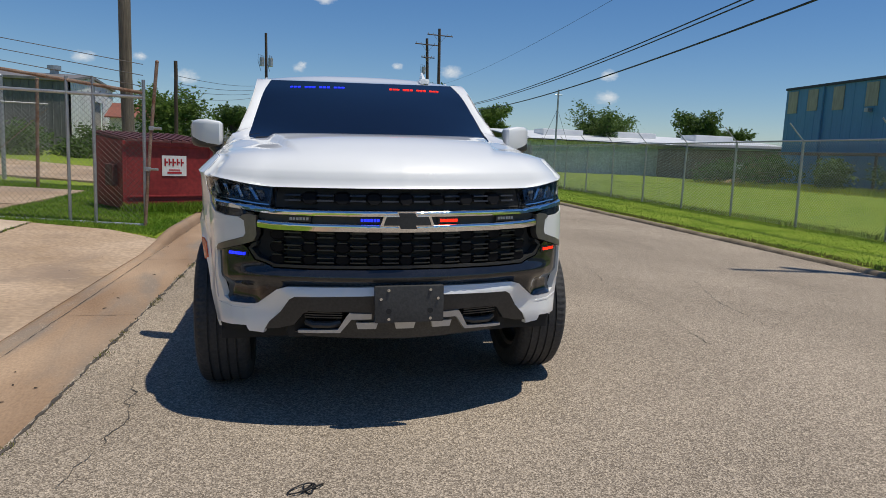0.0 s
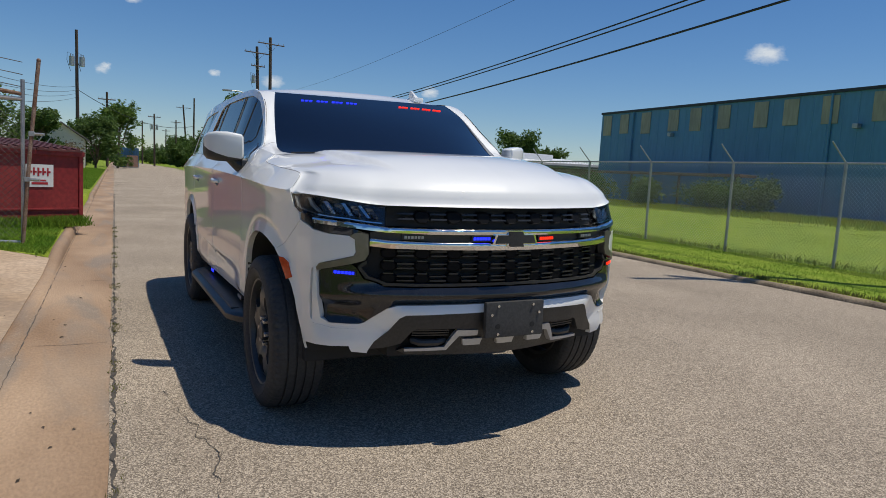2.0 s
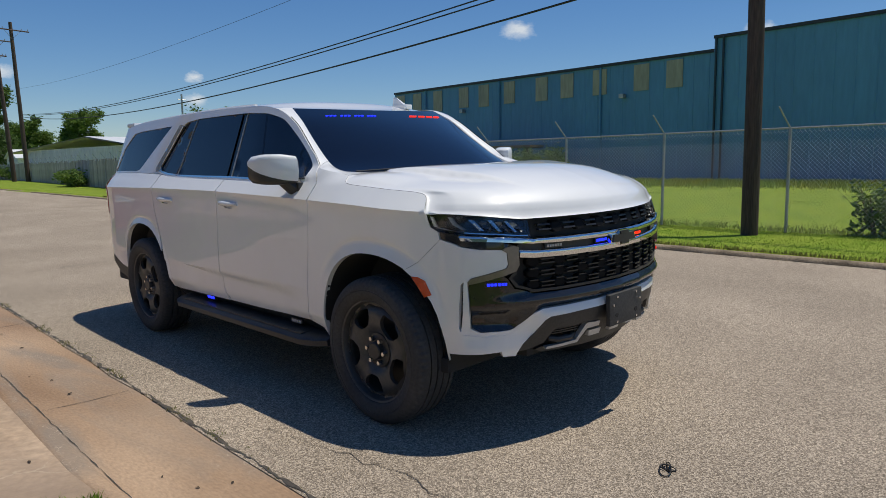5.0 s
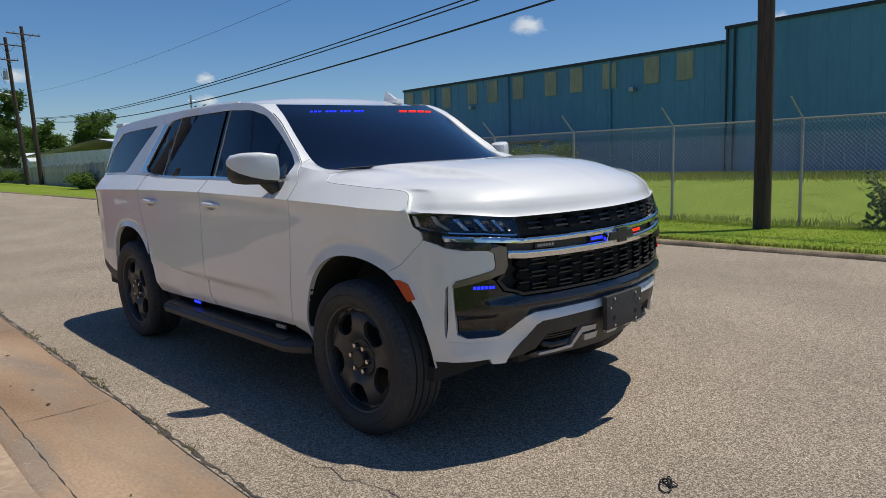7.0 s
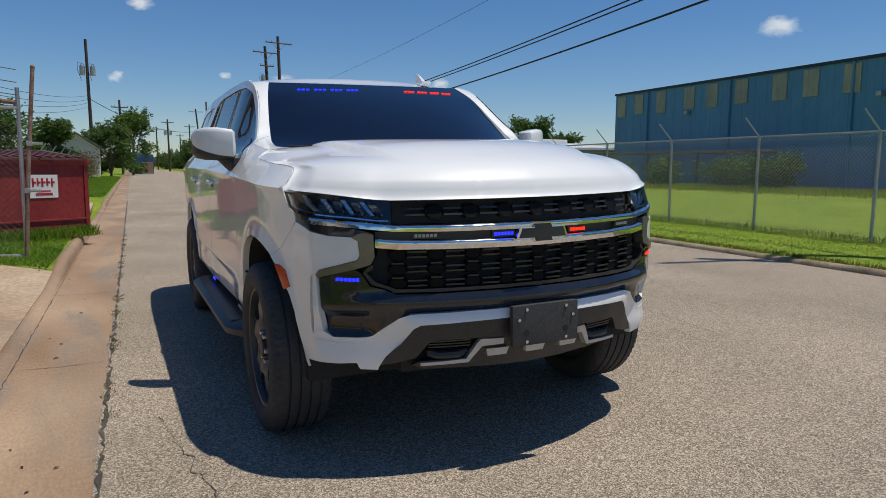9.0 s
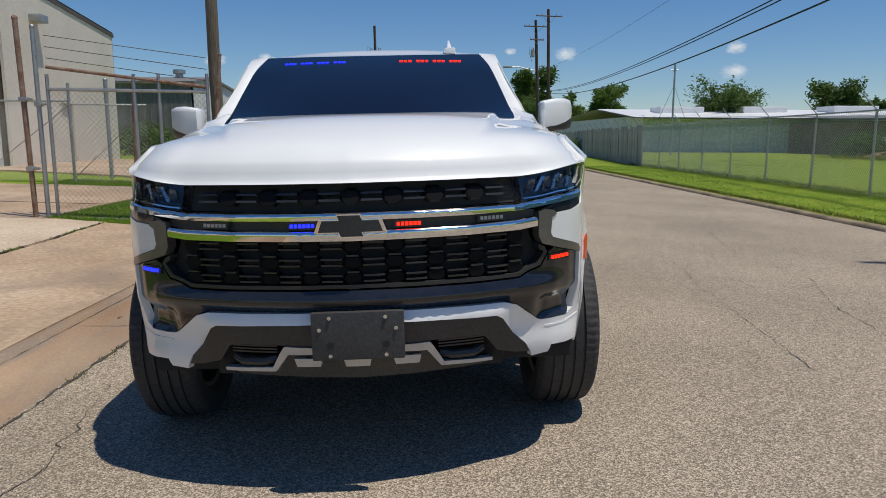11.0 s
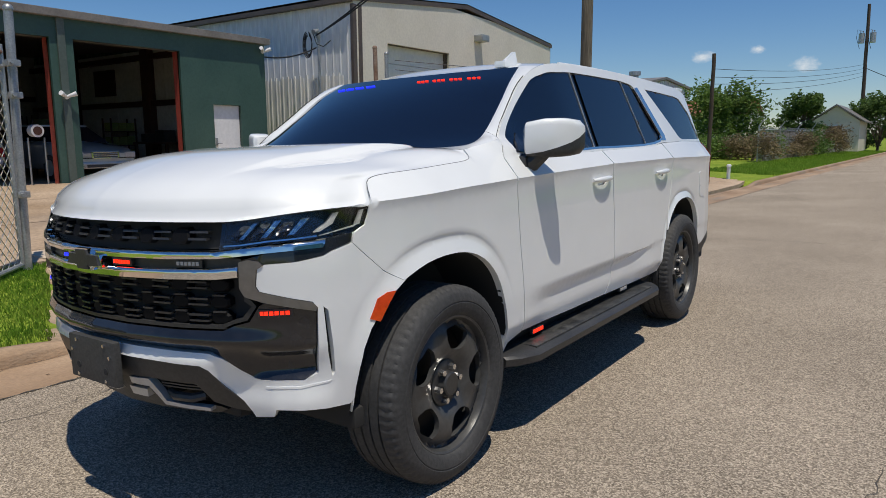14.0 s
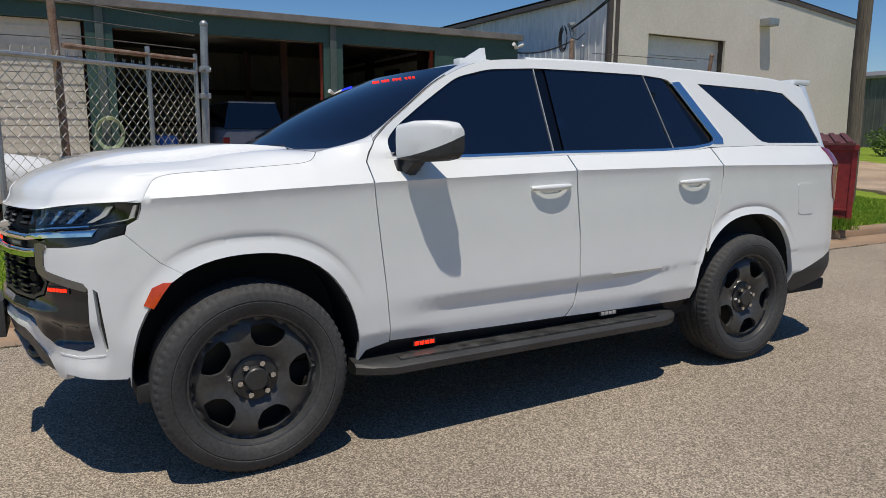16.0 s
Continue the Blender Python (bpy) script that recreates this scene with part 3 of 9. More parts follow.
def along(a, b):
    """A pose at a whose x axis runs towards b, upright."""
    d = Vector(b) - Vector(a)
    return Matrix.Translation(a) @ Matrix.Rotation(math.atan2(d.y, d.x), 4, "Z")


# dull dark grey wire for one gate mesh and the barbed strands
DULL_WIRE = surface("dull_fence_wire", (0.07, 0.065, 0.06), (0.13, 0.12, 0.11), 3.0, 0.8, fine=20)
# cream gate wire, its sunlit brightness put into the base colour
PALE_WIRE = surface("sun_tinted_gate_wire", (0.46, 0.43, 0.38), (0.60, 0.57, 0.51), 3.0, 0.5, metal=0.1, fine=20)
FENCE_STEP = 2.5


def fence_x(y):
    return line_value([(-40, 8.29), (30, 11.09), (80, 16.84), (136, 20.5)], y)


def street_fence():
    fence = thing("chain_link_fence", "grey galvanised chain-link fence with angled barbed-wire arms", "fence")
    mesh = chain_mesh(FENCE_STEP, 1.82, 0.075, 0.0021, "mesh")
    ys = [4.22 + FENCE_STEP * k for k in range(-6, 11)]
    tops = []
    for y in ys:
        x = fence_x(y)
        z = land_z(x, y) - 0.05
        lean = 0.03 * math.sin(y * 1.9)
        bm = bmesh.new()
        tube(bm, [(x, y, z - 0.1), (x + lean, y, z + 1.95)], 0.029, 8)
        post = part("post", bm, GALV, fence, smooth=True)
        bm = bmesh.new()
        tube(bm, [(x + lean, y, z + 1.93), (x + lean - 0.16, y + 0.05, z + 2.12), (x + lean - 0.30, y + 0.1, z + 2.30)], 0.014, 6)
        part("barb_arm", bm, GALV, post)
        tops.append(Vector((x + lean, y, z)))
    for a, b in zip(tops, tops[1:]):
        ob = new("mesh", mesh)
        ob.parent = fence
        ob.matrix_world = along(a + Vector((-0.04, 0, 0.06)), b + Vector((-0.04, 0, 0.06))) @ Matrix.Diagonal(((b - a).length / FENCE_STEP, 1, 1, 1))
        bm = bmesh.new()
        tube(bm, [a + Vector((0, 0, 1.93)), b + Vector((0, 0, 1.93))], 0.021, 6)
        part("top_rail", bm, GALV, fence, smooth=True)
    return fence


street_fence()


def board_fence():
    """The far stretch of the street fence is closed with grey boards and sheets."""
    fence = thing("board_fence", "grey weathered board fence with barbed-wire arms on top", "fence")
    random.seed(5)
    y = 4.22 + FENCE_STEP * 10
    bm_board = bmesh.new()
    box(bm_board, -0.02, 0, 0, 0.02, 0.26, 1.9, 0.004)
    me = bpy.data.meshes.new("board")
    bm_board.to_mesh(me)
    bm_board.free()
    me.materials.append(WOODFENCE)
    k = 0
    while y < 134:
        x = fence_x(y)
        ob = new("board", me)
        ob.parent = fence
        step = 0.27 if y < 60 else 0.5
        ob.matrix_world = Matrix.Translation((x, y, land_z(x, y) - 0.05)) @ Matrix.Rotation(random.uniform(-0.03, 0.03), 4, "X") @ Matrix.Diagonal((1, step / 0.27, random.uniform(0.94, 1.05), 1))
        y += step
        k += 1
    for y in np.arange(30, 134, 2.5):
        x = fence_x(y)
        z = land_z(x, y)
        bm = bmesh.new()
        tube(bm, [(x - 0.06, y, z), (x - 0.06, y, z + 1.95), (x - 0.3, y, z + 2.3)], 0.025, 6)
        part("post", bm, GALV, fence)


board_fence()


def gate_leaf(label, a, b, height, mid=(0.5,), rust=True, z0=None, lift=(0.17, 0.28), reach=1.0, pitch=0.07, wire=None):
    """A tubular gate leaf of chain link between two ground points."""
    za = land_z(a[0], a[1]) if z0 is None else z0
    leaf = thing("chain_link_gate", label, "gate")
    m = along((a[0], a[1], za + 0.06), (b[0], b[1], za + 0.06))
    length = (Vector(b) - Vector(a)).length
    leaf.matrix_world = m
    mesh = chain_mesh(length, height - 0.02, pitch, 0.0017 + 0.02 * (pitch - 0.07), "mesh")
    if wire:
        mesh.materials.clear()
        mesh.materials.append(wire)
    ob = new("mesh", mesh)
    ob.parent = leaf
    top = RUST if rust else GALV
    for name, pts, mt in (("bottom_rail", [(0, 0, 0), (length, 0, -0.06)], GALV), ("mid_rail", [(0, 0, height), (length, 0, height - 0.04)], GALV), ("top_rail", [(0, 0, height + lift[0]), (length * reach, 0, height + lift[1])], top)):
        part(name, tube(bmesh.new(), pts, 0.024, 8), mt, leaf, smooth=True)
    for f in (0.0, *mid, 1.0):
        part("upright", tube(bmesh.new(), [(f * length, 0, -0.03), (f * length, 0, height + 0.2)], 0.024, 8), GALV, leaf, smooth=True)
    for k in range(3):
        part("barbed_wire", tube(bmesh.new(), [(0, 0, height + lift[0] + 0.12 + 0.15 * k), (length * reach, 0, height + lift[1] + 0.09 + 0.15 * k)], 0.005, 4), DULL_WIRE, leaf)
    return leaf


def gate_post(label, base, top, r, material, fittings=()):
    post = thing("gate_post", label, "gate post", "gate posts", Matrix.Translation(base))
    d = Vector(top) - Vector(base)
    part("shaft", tube(bmesh.new(), [Vector((0, 0, -0.3)), d * 0.5, d], r, 10), material, post, smooth=True)
    bm = bmesh.new()
    bmesh.ops.create_uvsphere(bm, u_segments=10, v_segments=6, radius=r * 1.15, matrix=Matrix.Translation(d))
    part("cap", bm, material, post, smooth=True)
    for f in fittings:
        bm = bmesh.new()
        p = d * f
        box(bm, p.x - r * 1.35, p.y - r * 1.35, p.z - 0.03, p.x + r * 1.35, p.y + r * 1.35, p.z + 0.03, 0.008)
        tube(bm, [p, p + Vector((0.14, -0.05, 0.0))], 0.02, 6)
        part("hinge_clamp", bm, GALV, post)
    return post


gate_post("tall galvanised gate post with latch clamps", (-4.7, 0.85, 0.15), (-4.72, 0.92, 2.62), 0.042, GALV, (0.3, 0.68, 0.8))
gate_post("rusty brown steel post of the gate", (-3.42, -0.55, 0.12), (-3.5, -0.60, 2.75), 0.035, RUST, (0.4,))
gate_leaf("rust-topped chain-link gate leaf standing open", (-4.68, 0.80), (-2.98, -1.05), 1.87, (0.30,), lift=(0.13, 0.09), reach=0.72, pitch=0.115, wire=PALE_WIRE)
gate_post("tall weathered gate post beside the driveway", (-5.05, 6.55, 0.2), (-5.10, 6.55, 2.85), 0.036, RUST, (0.25, 0.6))
gate_post("slender galvanised post next to the gate post", (-4.92, 6.62, 0.2), (-4.92, 6.62, 2.75), 0.032, GALV, (0.6,))
gate_leaf("sagging chain-link gate leaf open over the grass", (-4.85, 6.75), (-2.62, 6.55), 1.78, (0.545, 0.70), z0=0.1, lift=(0.30, 0.02), pitch=0.078, wire=DULL_WIRE)
gate_post("leaning rusty end post of the gate leaf", (-2.64, 6.50, 0.1), (-2.45, 6.62, 2.40), 0.024, RUST, (0.35, 0.6))
gate_post("rusty brown post inside the fence line", (-5.95, 12.4, 0.2), (-5.88, 12.4, 2.5), 0.035, RUST)
gate_post("galvanised post inside the fence line", (-7.4, 14.6, 0.2), (-7.4, 14.6, 2.7), 0.05, GALV)


def yard_fence():
    """Chain link along the yard in front of the buildings."""
    fence = thing("chain_link_fence", "low grey chain-link fence in front of the buildings", "fence")
    pts = [(-12.0, 12.6), (-9.6, 12.9), (-7.6, 13.1), (-6.0, 13.4)]
    for a, b in zip(pts, pts[1:]):
        za = land_z(*a)
        length = (Vector(b) - Vector(a)).length
        ob = new("mesh", chain_mesh(length, 1.75, 0.09, 0.0021, "mesh"))
        ob.parent = fence
        ob.matrix_world = along((*a, za), (*b, za))
        part("top_rail", tube(bmesh.new(), [(*a, za + 1.78), (*b, za + 1.78)], 0.022, 6), GALV, fence, smooth=True)
        part("post", tube(bmesh.new(), [(*a, za - 0.1), (*a, za + 2.25)], 0.035, 8), GALV, fence, smooth=True)
        part("brace", tube(bmesh.new(), [(*a, za + 0.1), (*b, za + 1.7)], 0.008, 5), RUST, fence)


yard_fence()


# ---- buildings ----
def ribbed_wall(bm, a, b, z0, z1, pitch=0.30, depth=0.03, holes=()):
    """A metal wall from a to b (plan) with raised ribs on its right-hand side; holes: (s0, s1, z0, z1) along it. z1 may be a function of s."""
    a, b = Vector((*a, 0)), Vector((*b, 0))
    d = (b - a).normalized()
    n = Vector((d.y, -d.x, 0))
    length = (b - a).length
    top = z1 if callable(z1) else (lambda s: z1)
    cuts = sorted({0.0, length, *(h for hole in holes for h in hole[:2])})
    for s0, s1 in zip(cuts, cuts[1:]):
        mid = (s0 + s1) / 2
        gaps = sorted((h[2], h[3]) for h in holes if h[0] <= mid <= h[1])
        spans, z = [], z0
        for g0, g1 in gaps:
            if g0 > z + 0.01:
                spans.append((z, g0, False))
            z = g1
        spans.append((z, None, True))
        for lo, hi, is_top in spans:
            t0, t1 = (top(s0), top(s1)) if is_top else (hi, hi)
            p = [a + d * s0, a + d * s1]
            back = [q - n * 0.12 for q in p]
            quad(bm, [(*back[0].xy, lo), (*back[1].xy, lo), (*back[1].xy, t1), (*back[0].xy, t0)])
            quad(bm, [(*p[0].xy, lo), (*(p[0] - n * 0.12).xy, lo), (*(p[0] - n * 0.12).xy, t0), (*p[0].xy, t0)])
            quad(bm, [(*p[1].xy, lo), (*(p[1] - n * 0.12).xy, lo), (*(p[1] - n * 0.12).xy, t1), (*p[1].xy, t1)])
            if not is_top or gaps:
                quad(bm, [(*p[0].xy, lo), (*p[1].xy, lo), (*(p[1] - n * 0.12).xy, lo), (*(p[0] - n * 0.12).xy, lo)])
            if not is_top:
                quad(bm, [(*p[0].xy, hi), (*p[1].xy, hi), (*(p[1] - n * 0.12).xy, hi), (*(p[0] - n * 0.12).xy, hi)])
            run = [(s0, 0.0)]
            s = math.ceil(s0 / pitch) * pitch + pitch / 2
            while s < s1 - 0.05:
                run += [(s - 0.035, 0.0), (s - 0.018, depth), (s + 0.018, depth), (s + 0.035, 0.0)]
                s += pitch
            run.append((s1, 0.0))
            row = []
            for q, out in run:
                c = a + d * q + n * out
                tz = t0 + (t1 - t0) * (q - s0) / (s1 - s0)
                row.append((bm.verts.new((c.x, c.y, lo)), bm.verts.new((c.x, c.y, tz))))
            for (e, f), (g, h) in zip(row, row[1:]):
                bm.faces.new((e, g, h, f))
    bmesh.ops.remove_doubles(bm, verts=bm.verts, dist=0.0005)


def bar(bm, a, b, w, h, z):
    """A beam of width w and height h from plan point a to b at height z (underside); a, b may carry their own z."""
    a, b = Vector(a), Vector(b)
    d = Vector((b.x - a.x, b.y - a.y, 0)).normalized()
    n = Vector((-d.y, d.x, 0)) * w / 2
    az, bz = (a.z, b.z) if z is None else (z, z)
    c = [(a.x, a.y, az), (b.x, b.y, bz)]
    lo = [Vector(c[0]) - n, Vector(c[0]) + n, Vector(c[1]) + n, Vector(c[1]) - n]
    hi = [p + Vector((0, 0, h)) for p in lo]
    vs = [bm.verts.new(p) for p in lo + hi]
    for f in ((0, 1, 2, 3), (7, 6, 5, 4), (0, 4, 5, 1), (1, 5, 6, 2), (2, 6, 7, 3), (3, 7, 4, 0)):
        bm.faces.new([vs[i] for i in f])


def rollup(parent, axis_x, y0, y1, z0, z1, material, name="rollup_door", slats=9):
    """A sectional roll-up door in the plane x = axis_x."""
    door = None
    for k in range(slats):
        a, b = z0 + (z1 - z0) * k / slats, z0 + (z1 - z0) * (k + 1) / slats
        bm = bmesh.new()
        box(bm, axis_x - 0.04, y0, a + 0.006, axis_x, y1, b - 0.006, 0.006)
        box(bm, axis_x - 0.005, y0, a + (b - a) * 0.42, axis_x + 0.012, y1, a + (b - a) * 0.58)
        if door is None:
            door = part(name, bm, material, parent)
        else:
            part("panel", bm, material, door)
    return door


FX = -13.5


def green_building():
    b = thing("green_metal_building", "dark green metal workshop building with open bays", "building")
    y0, y1, back = -16.0, 11.3, -27.0
    base, eave = 0.40, 4.06
    bays = ((0.62, 5.42), (5.93, 8.60))
    bm = bmesh.new()
    holes = [(y1 - e, y1 - s, base, 3.62) for s, e in bays] + [(y1 - 0.08, y1 + 6.0, base, 3.72)] + [(y1 - 10.42, y1 - 9.52, base, 2.33)]
    ribbed_wall(bm, (FX, y1), (FX, y0), base - 0.3, eave, 0.30, 0.028, holes)
    part("front_wall", bm, GREEN_METAL, b, "dark green ribbed metal wall")
    bm = bmesh.new()
    ribbed_wall(bm, (back, y1), (FX, y1), base - 0.3, lambda s: eave + 0.10 + 0.51 * (1 - s / (FX - back)), 0.30, 0.028)
    part("side_wall", bm, GREEN_METAL, b)
    bm = bmesh.new()
    ribbed_wall(bm, (back, y0), (back, y1), base - 0.3, eave + 0.61, 0.6, 0.02)
    ribbed_wall(bm, (FX, y0), (back, y0), base - 0.3, lambda s: eave + 0.10 + 0.51 * s / (FX - back), 0.6, 0.02)
    part("back_wall", bm, DARK_INSIDE, b)
    bm = bmesh.new()
    quad(bm, [(FX + 0.25, y0 - 0.2, eave + 0.14), (FX + 0.25, y1 + 0.2, eave + 0.14), (back - 0.2, y1 + 0.2, eave + 0.66), (back - 0.2, y0 - 0.2, eave + 0.66)])
    quad(bm, [(FX + 0.25, y0 - 0.2, eave + 0.06), (FX + 0.25, y1 + 0.2, eave + 0.06), (back - 0.2, y1 + 0.2, eave + 0.58), (back - 0.2, y0 - 0.2, eave + 0.58)])
    part("roof", bm, EAVE, b, "weathered metal roof")
    bm = bmesh.new()
    box(bm, FX + 0.03, y0, eave - 0.02, FX + 0.27, y1 + 0.12, eave + 0.15, 0.015)
    part("eave_gutter", bm, EAVE, b, "grey-brown eave gutter")
    for s, e in bays:
        for y, mt in ((s - 0.09, GREEN_TRIM), (e, RED_TRIM)):
            bm = bmesh.new()
            box(bm, FX - 0.2, y, base - 0.1, FX + 0.05, y + 0.10, 3.62, 0.008)
            part("jamb", bm, mt, b)
        bm = bmesh.new()
        box(bm, FX - 0.2, s, 3.62, FX + 0.05, e, 3.72, 0.008)
        part("header", bm, EAVE, b)
    for y in (5.58, 0.28):
        bm = bmesh.new()
        box(bm, FX + 0.03, y, base - 0.1, FX + 0.17, y + 0.17, eave, 0.02)
        part("downspout", bm, GREEN_TRIM, b, "grey-green box downspout")
    rollup(b, FX - 0.06, -5.9, 0.02, base, 3.72, CREAM_DOOR)
    bm = bmesh.new()
    box(bm, FX - 0.06, 9.52, base, FX + 0.02, 10.42, 2.33, 0.01)
    door = part("door", bm, WHITE_PAINT, b, "plain white steel door")
    bm = bmesh.new()
    box(bm, FX + 0.02, 9.60, 1.25, FX + 0.05, 9.66, 1.45, 0.006)
    tube(bm, [(FX + 0.05, 9.63, 1.30), (FX + 0.10, 9.63, 1.30), (FX + 0.10, 9.75, 1.30)], 0.012, 6)
    part("handle", bm, GALV, door, "steel lever handle")
    bm = bmesh.new()
    for a, c in ((9.45, 9.52), (10.42, 10.49)):
        box(bm, FX, a, base, FX + 0.04, c, 2.40)
    box(bm, FX, 9.52, 2.33, FX + 0.04, 10.42, 2.40)
    part("door_frame", bm, WHITE_PAINT, door)
    # steel frames inside
    for y in (5.6, 0.3, -6.2):
        for x in (-17.5, -22.0):
            bm = bmesh.new()
            box(bm, x - 0.1, y - 0.1, base, x + 0.1, y + 0.1, 4.2)
            part("column", bm, STEEL_DARK, b)
    for z in (1.6, 2.9):
        bm = bmesh.new()
        box(bm, back + 0.13, y0, z, back + 0.28, y1 - 0.2, z + 0.2)
        part("girt", bm, STEEL_DARK, b)
    bm = bmesh.new()
    box(bm, back, y0, base - 0.1, FX - 0.02, y1 - 0.05, base + 0.02)
    part("floor_slab", bm, CONCRETE, b)
    # pale lining of the end wall with its frame, behind the right-hand bay
    lining = surface("grey_insulation_lining", (0.58, 0.57, 0.55), (0.68, 0.67, 0.65), 1.0, 0.7, fine=8, fine_amount=0.08)
    for k in range(9):
        bm = bmesh.new()
        box(bm, FX - 1.44 * (k + 1) - 0.2, y1 - 0.16, base, FX - 1.44 * k - 0.215, y1 - 0.12, 4.3, 0.006)
        part("lining_panel", bm, lining, b, "pale grey lining panel")
    for x in (-18.75, -23.5):
        bm = bmesh.new()
        box(bm, x - 0.2, y1 - 0.42, base, x + 0.2, y1 - 0.17, 4.3, 0.01)
        part("column", bm, STEEL_DARK, b)
    for z in (2.50, 3.98):
        bm = bmesh.new()
        box(bm, back + 0.3, y1 - 0.36, z, FX - 0.25, y1 - 0.17, z + 0.17, 0.01)
        part("girt", bm, STEEL_DARK, b)
    bm = bmesh.new()
    box(bm, -22.2, y1 - 0.23, 2.92, -20.9, y1 - 0.165, 3.8, 0.01)
    part("shutter", bm, STEEL_DARK, b, "dark closed wall shutter")
    # wall lamp, cameras and the small sign
    for y, z in ((11.25, 3.85), (5.66, 2.35)):
        flood = part("floodlight", tube(bmesh.new(), [(FX + 0.03, y, z), (FX + 0.20, y, z)], 0.05, 10), WHITE_PAINT, b, "small white twin floodlight", smooth=True)
        for d in (-1, 1):
            a = Vector((FX + 0.17, y, z))
            part("lamp_head", tube(bmesh.new(), [a, a + Vector((0.05, d * 0.06, 0.03)), a + Vector((0.12, d * 0.17, 0.08))], 0.025, 10, r_end=0.055), WHITE_PAINT, flood, smooth=True)
    return b


green_building()
sign = thing("wall_sign", "small pale red and white wall sign", "sign")
bm = bmesh.new()
box(bm, FX + 0.034, 8.78, 1.95, FX + 0.055, 9.10, 2.19, 0.004)
part("board", bm, SIGN_WHITE, sign)
for k in range(4):
    bm = bmesh.new()
    box(bm, FX + 0.054, 8.82, 1.975 + 0.05 * k, FX + 0.058, 9.06 - 0.04 * (k % 2), 2.0 + 0.05 * k)
    part("bar", bm, surface("faded_red_print", (0.45, 0.16, 0.15), (0.52, 0.22, 0.2), 5.0, 0.6) if k == 0 else bpy.data.materials["faded_red_print"], sign)

BX = -12.1


def beige_building():
    b = thing("beige_metal_building", "beige ribbed metal warehouse with a roll-up door", "building")
    y0, y1, back = 13.55, 26.3, -34.0
    base = 0.34

    def gable(y):
        return line_value([(y0, 5.45), (19.6, 6.05), (y1, 5.35)], y)

    bm = bmesh.new()
    ribbed_wall(bm, (BX, y1), (BX, y0), base - 0.3, lambda s: gable(y1 - s), 0.30, 0.02, [(y1 - 18.5, y1 - 15.1, base, 4.38), (0.0 + (y1 - 22.6), y1 - 21.75, base, 2.5)])
    part("front_wall", bm, BEIGE, b, "beige ribbed metal wall")
    bm = bmesh.new()
    ribbed_wall(bm, (back, y0), (BX, y0), base - 0.3, 5.45, 0.30, 0.02)
    part("side_wall", bm, GREY_SIDING, b, "pale grey weathered metal wall")
    bm = bmesh.new()
    ribbed_wall(bm, (BX, y1), (back, y1), base - 0.3, 5.35, 0.6, 0.02)
    ribbed_wall(bm, (back, y1), (back, y0), base - 0.3, lambda s: gable(y1 - s), 0.6, 0.02)
    part("back_wall", bm, BEIGE, b)
    bm = bmesh.new()
    for ya, yb in ((y0 - 0.15, 19.6), (19.6, y1 + 0.15)):
        za, zb = gable(max(y0, ya)) + 0.10, gable(min(y1, yb)) + 0.10
        for dz in (0.0, 0.06):
            quad(bm, [(BX + 0.15, ya, za + dz), (BX + 0.15, yb, zb + dz), (back, yb, zb + dz), (back, ya, za + dz)])
    part("roof", bm, EAVE, b)
    bm = bmesh.new()
    for ya, yb in ((y0 - 0.1, 19.6), (19.6, y1 + 0.1)):
        bar(bm, (BX + 0.08, ya, gable(ya) - 0.02), (BX + 0.08, yb, gable(yb) - 0.02), 0.16, 0.14, None)
    part("rake_trim", bm, TRIM_BROWN, b, "dark brown roof edge trim")
    bm = bmesh.new()
    box(bm, back, y0 - 0.20, 5.40, BX + 0.1, y0, 5.53)
    part("eave_trim", bm, TRIM_BROWN, b, "dark brown eave trim")
    for off in (0.02, 0.26):
        bm = bmesh.new()
        box(bm, BX + 0.02, y0 + off - 0.06, base, BX + 0.14, y0 + off + 0.10, 5.35, 0.02)
        part("downspout", bm, TRIM_BROWN, b, "brown box downspout")
    bm = bmesh.new()
    tube(bm, [(BX + 0.06, y1 + 0.05, base), (BX + 0.06, y1 + 0.05, 5.3)], 0.05, 8)
    part("corner_pipe", bm, GALV, b)
    rollup(b, BX - 0.16, 15.1, 18.5, base, 4.38, ROLLUP, slats=7)
    for y in (15.02, 18.5):
        bm = bmesh.new()
        box(bm, BX - 0.2, y, base, BX + 0.03, y + 0.09, 4.38)
        part("jamb", bm, TRIM_BROWN, b, "brown door jamb")
    bm = bmesh.new()
    box(bm, BX - 0.2, 15.02, 4.38, BX + 0.03, 18.59, 4.46)
    part("header", bm, TRIM_BROWN, b)
    bm = bmesh.new()
    box(bm, BX - 0.06, 21.75, base, BX - 0.01, 22.6, 2.5)
    part("door", bm, BEIGE, b, "beige personnel door")
    bm = bmesh.new()
    for ya, yb, za, zb in ((21.68, 21.75, base, 2.57), (22.6, 22.67, base, 2.57), (21.75, 22.6, 2.5, 2.57)):
        box(bm, BX, ya, za, BX + 0.04, yb, zb)
    part("door_frame", bm, TRIM_BROWN, b)
    bm = bmesh.new()
    box(bm, BX + 0.02, 20.1, 4.95, BX + 0.5, 20.6, 5.2, 0.05)
    part("wall_lamp", bm, GALV, b, "grey box wall lamp")
    return b


beige_building()


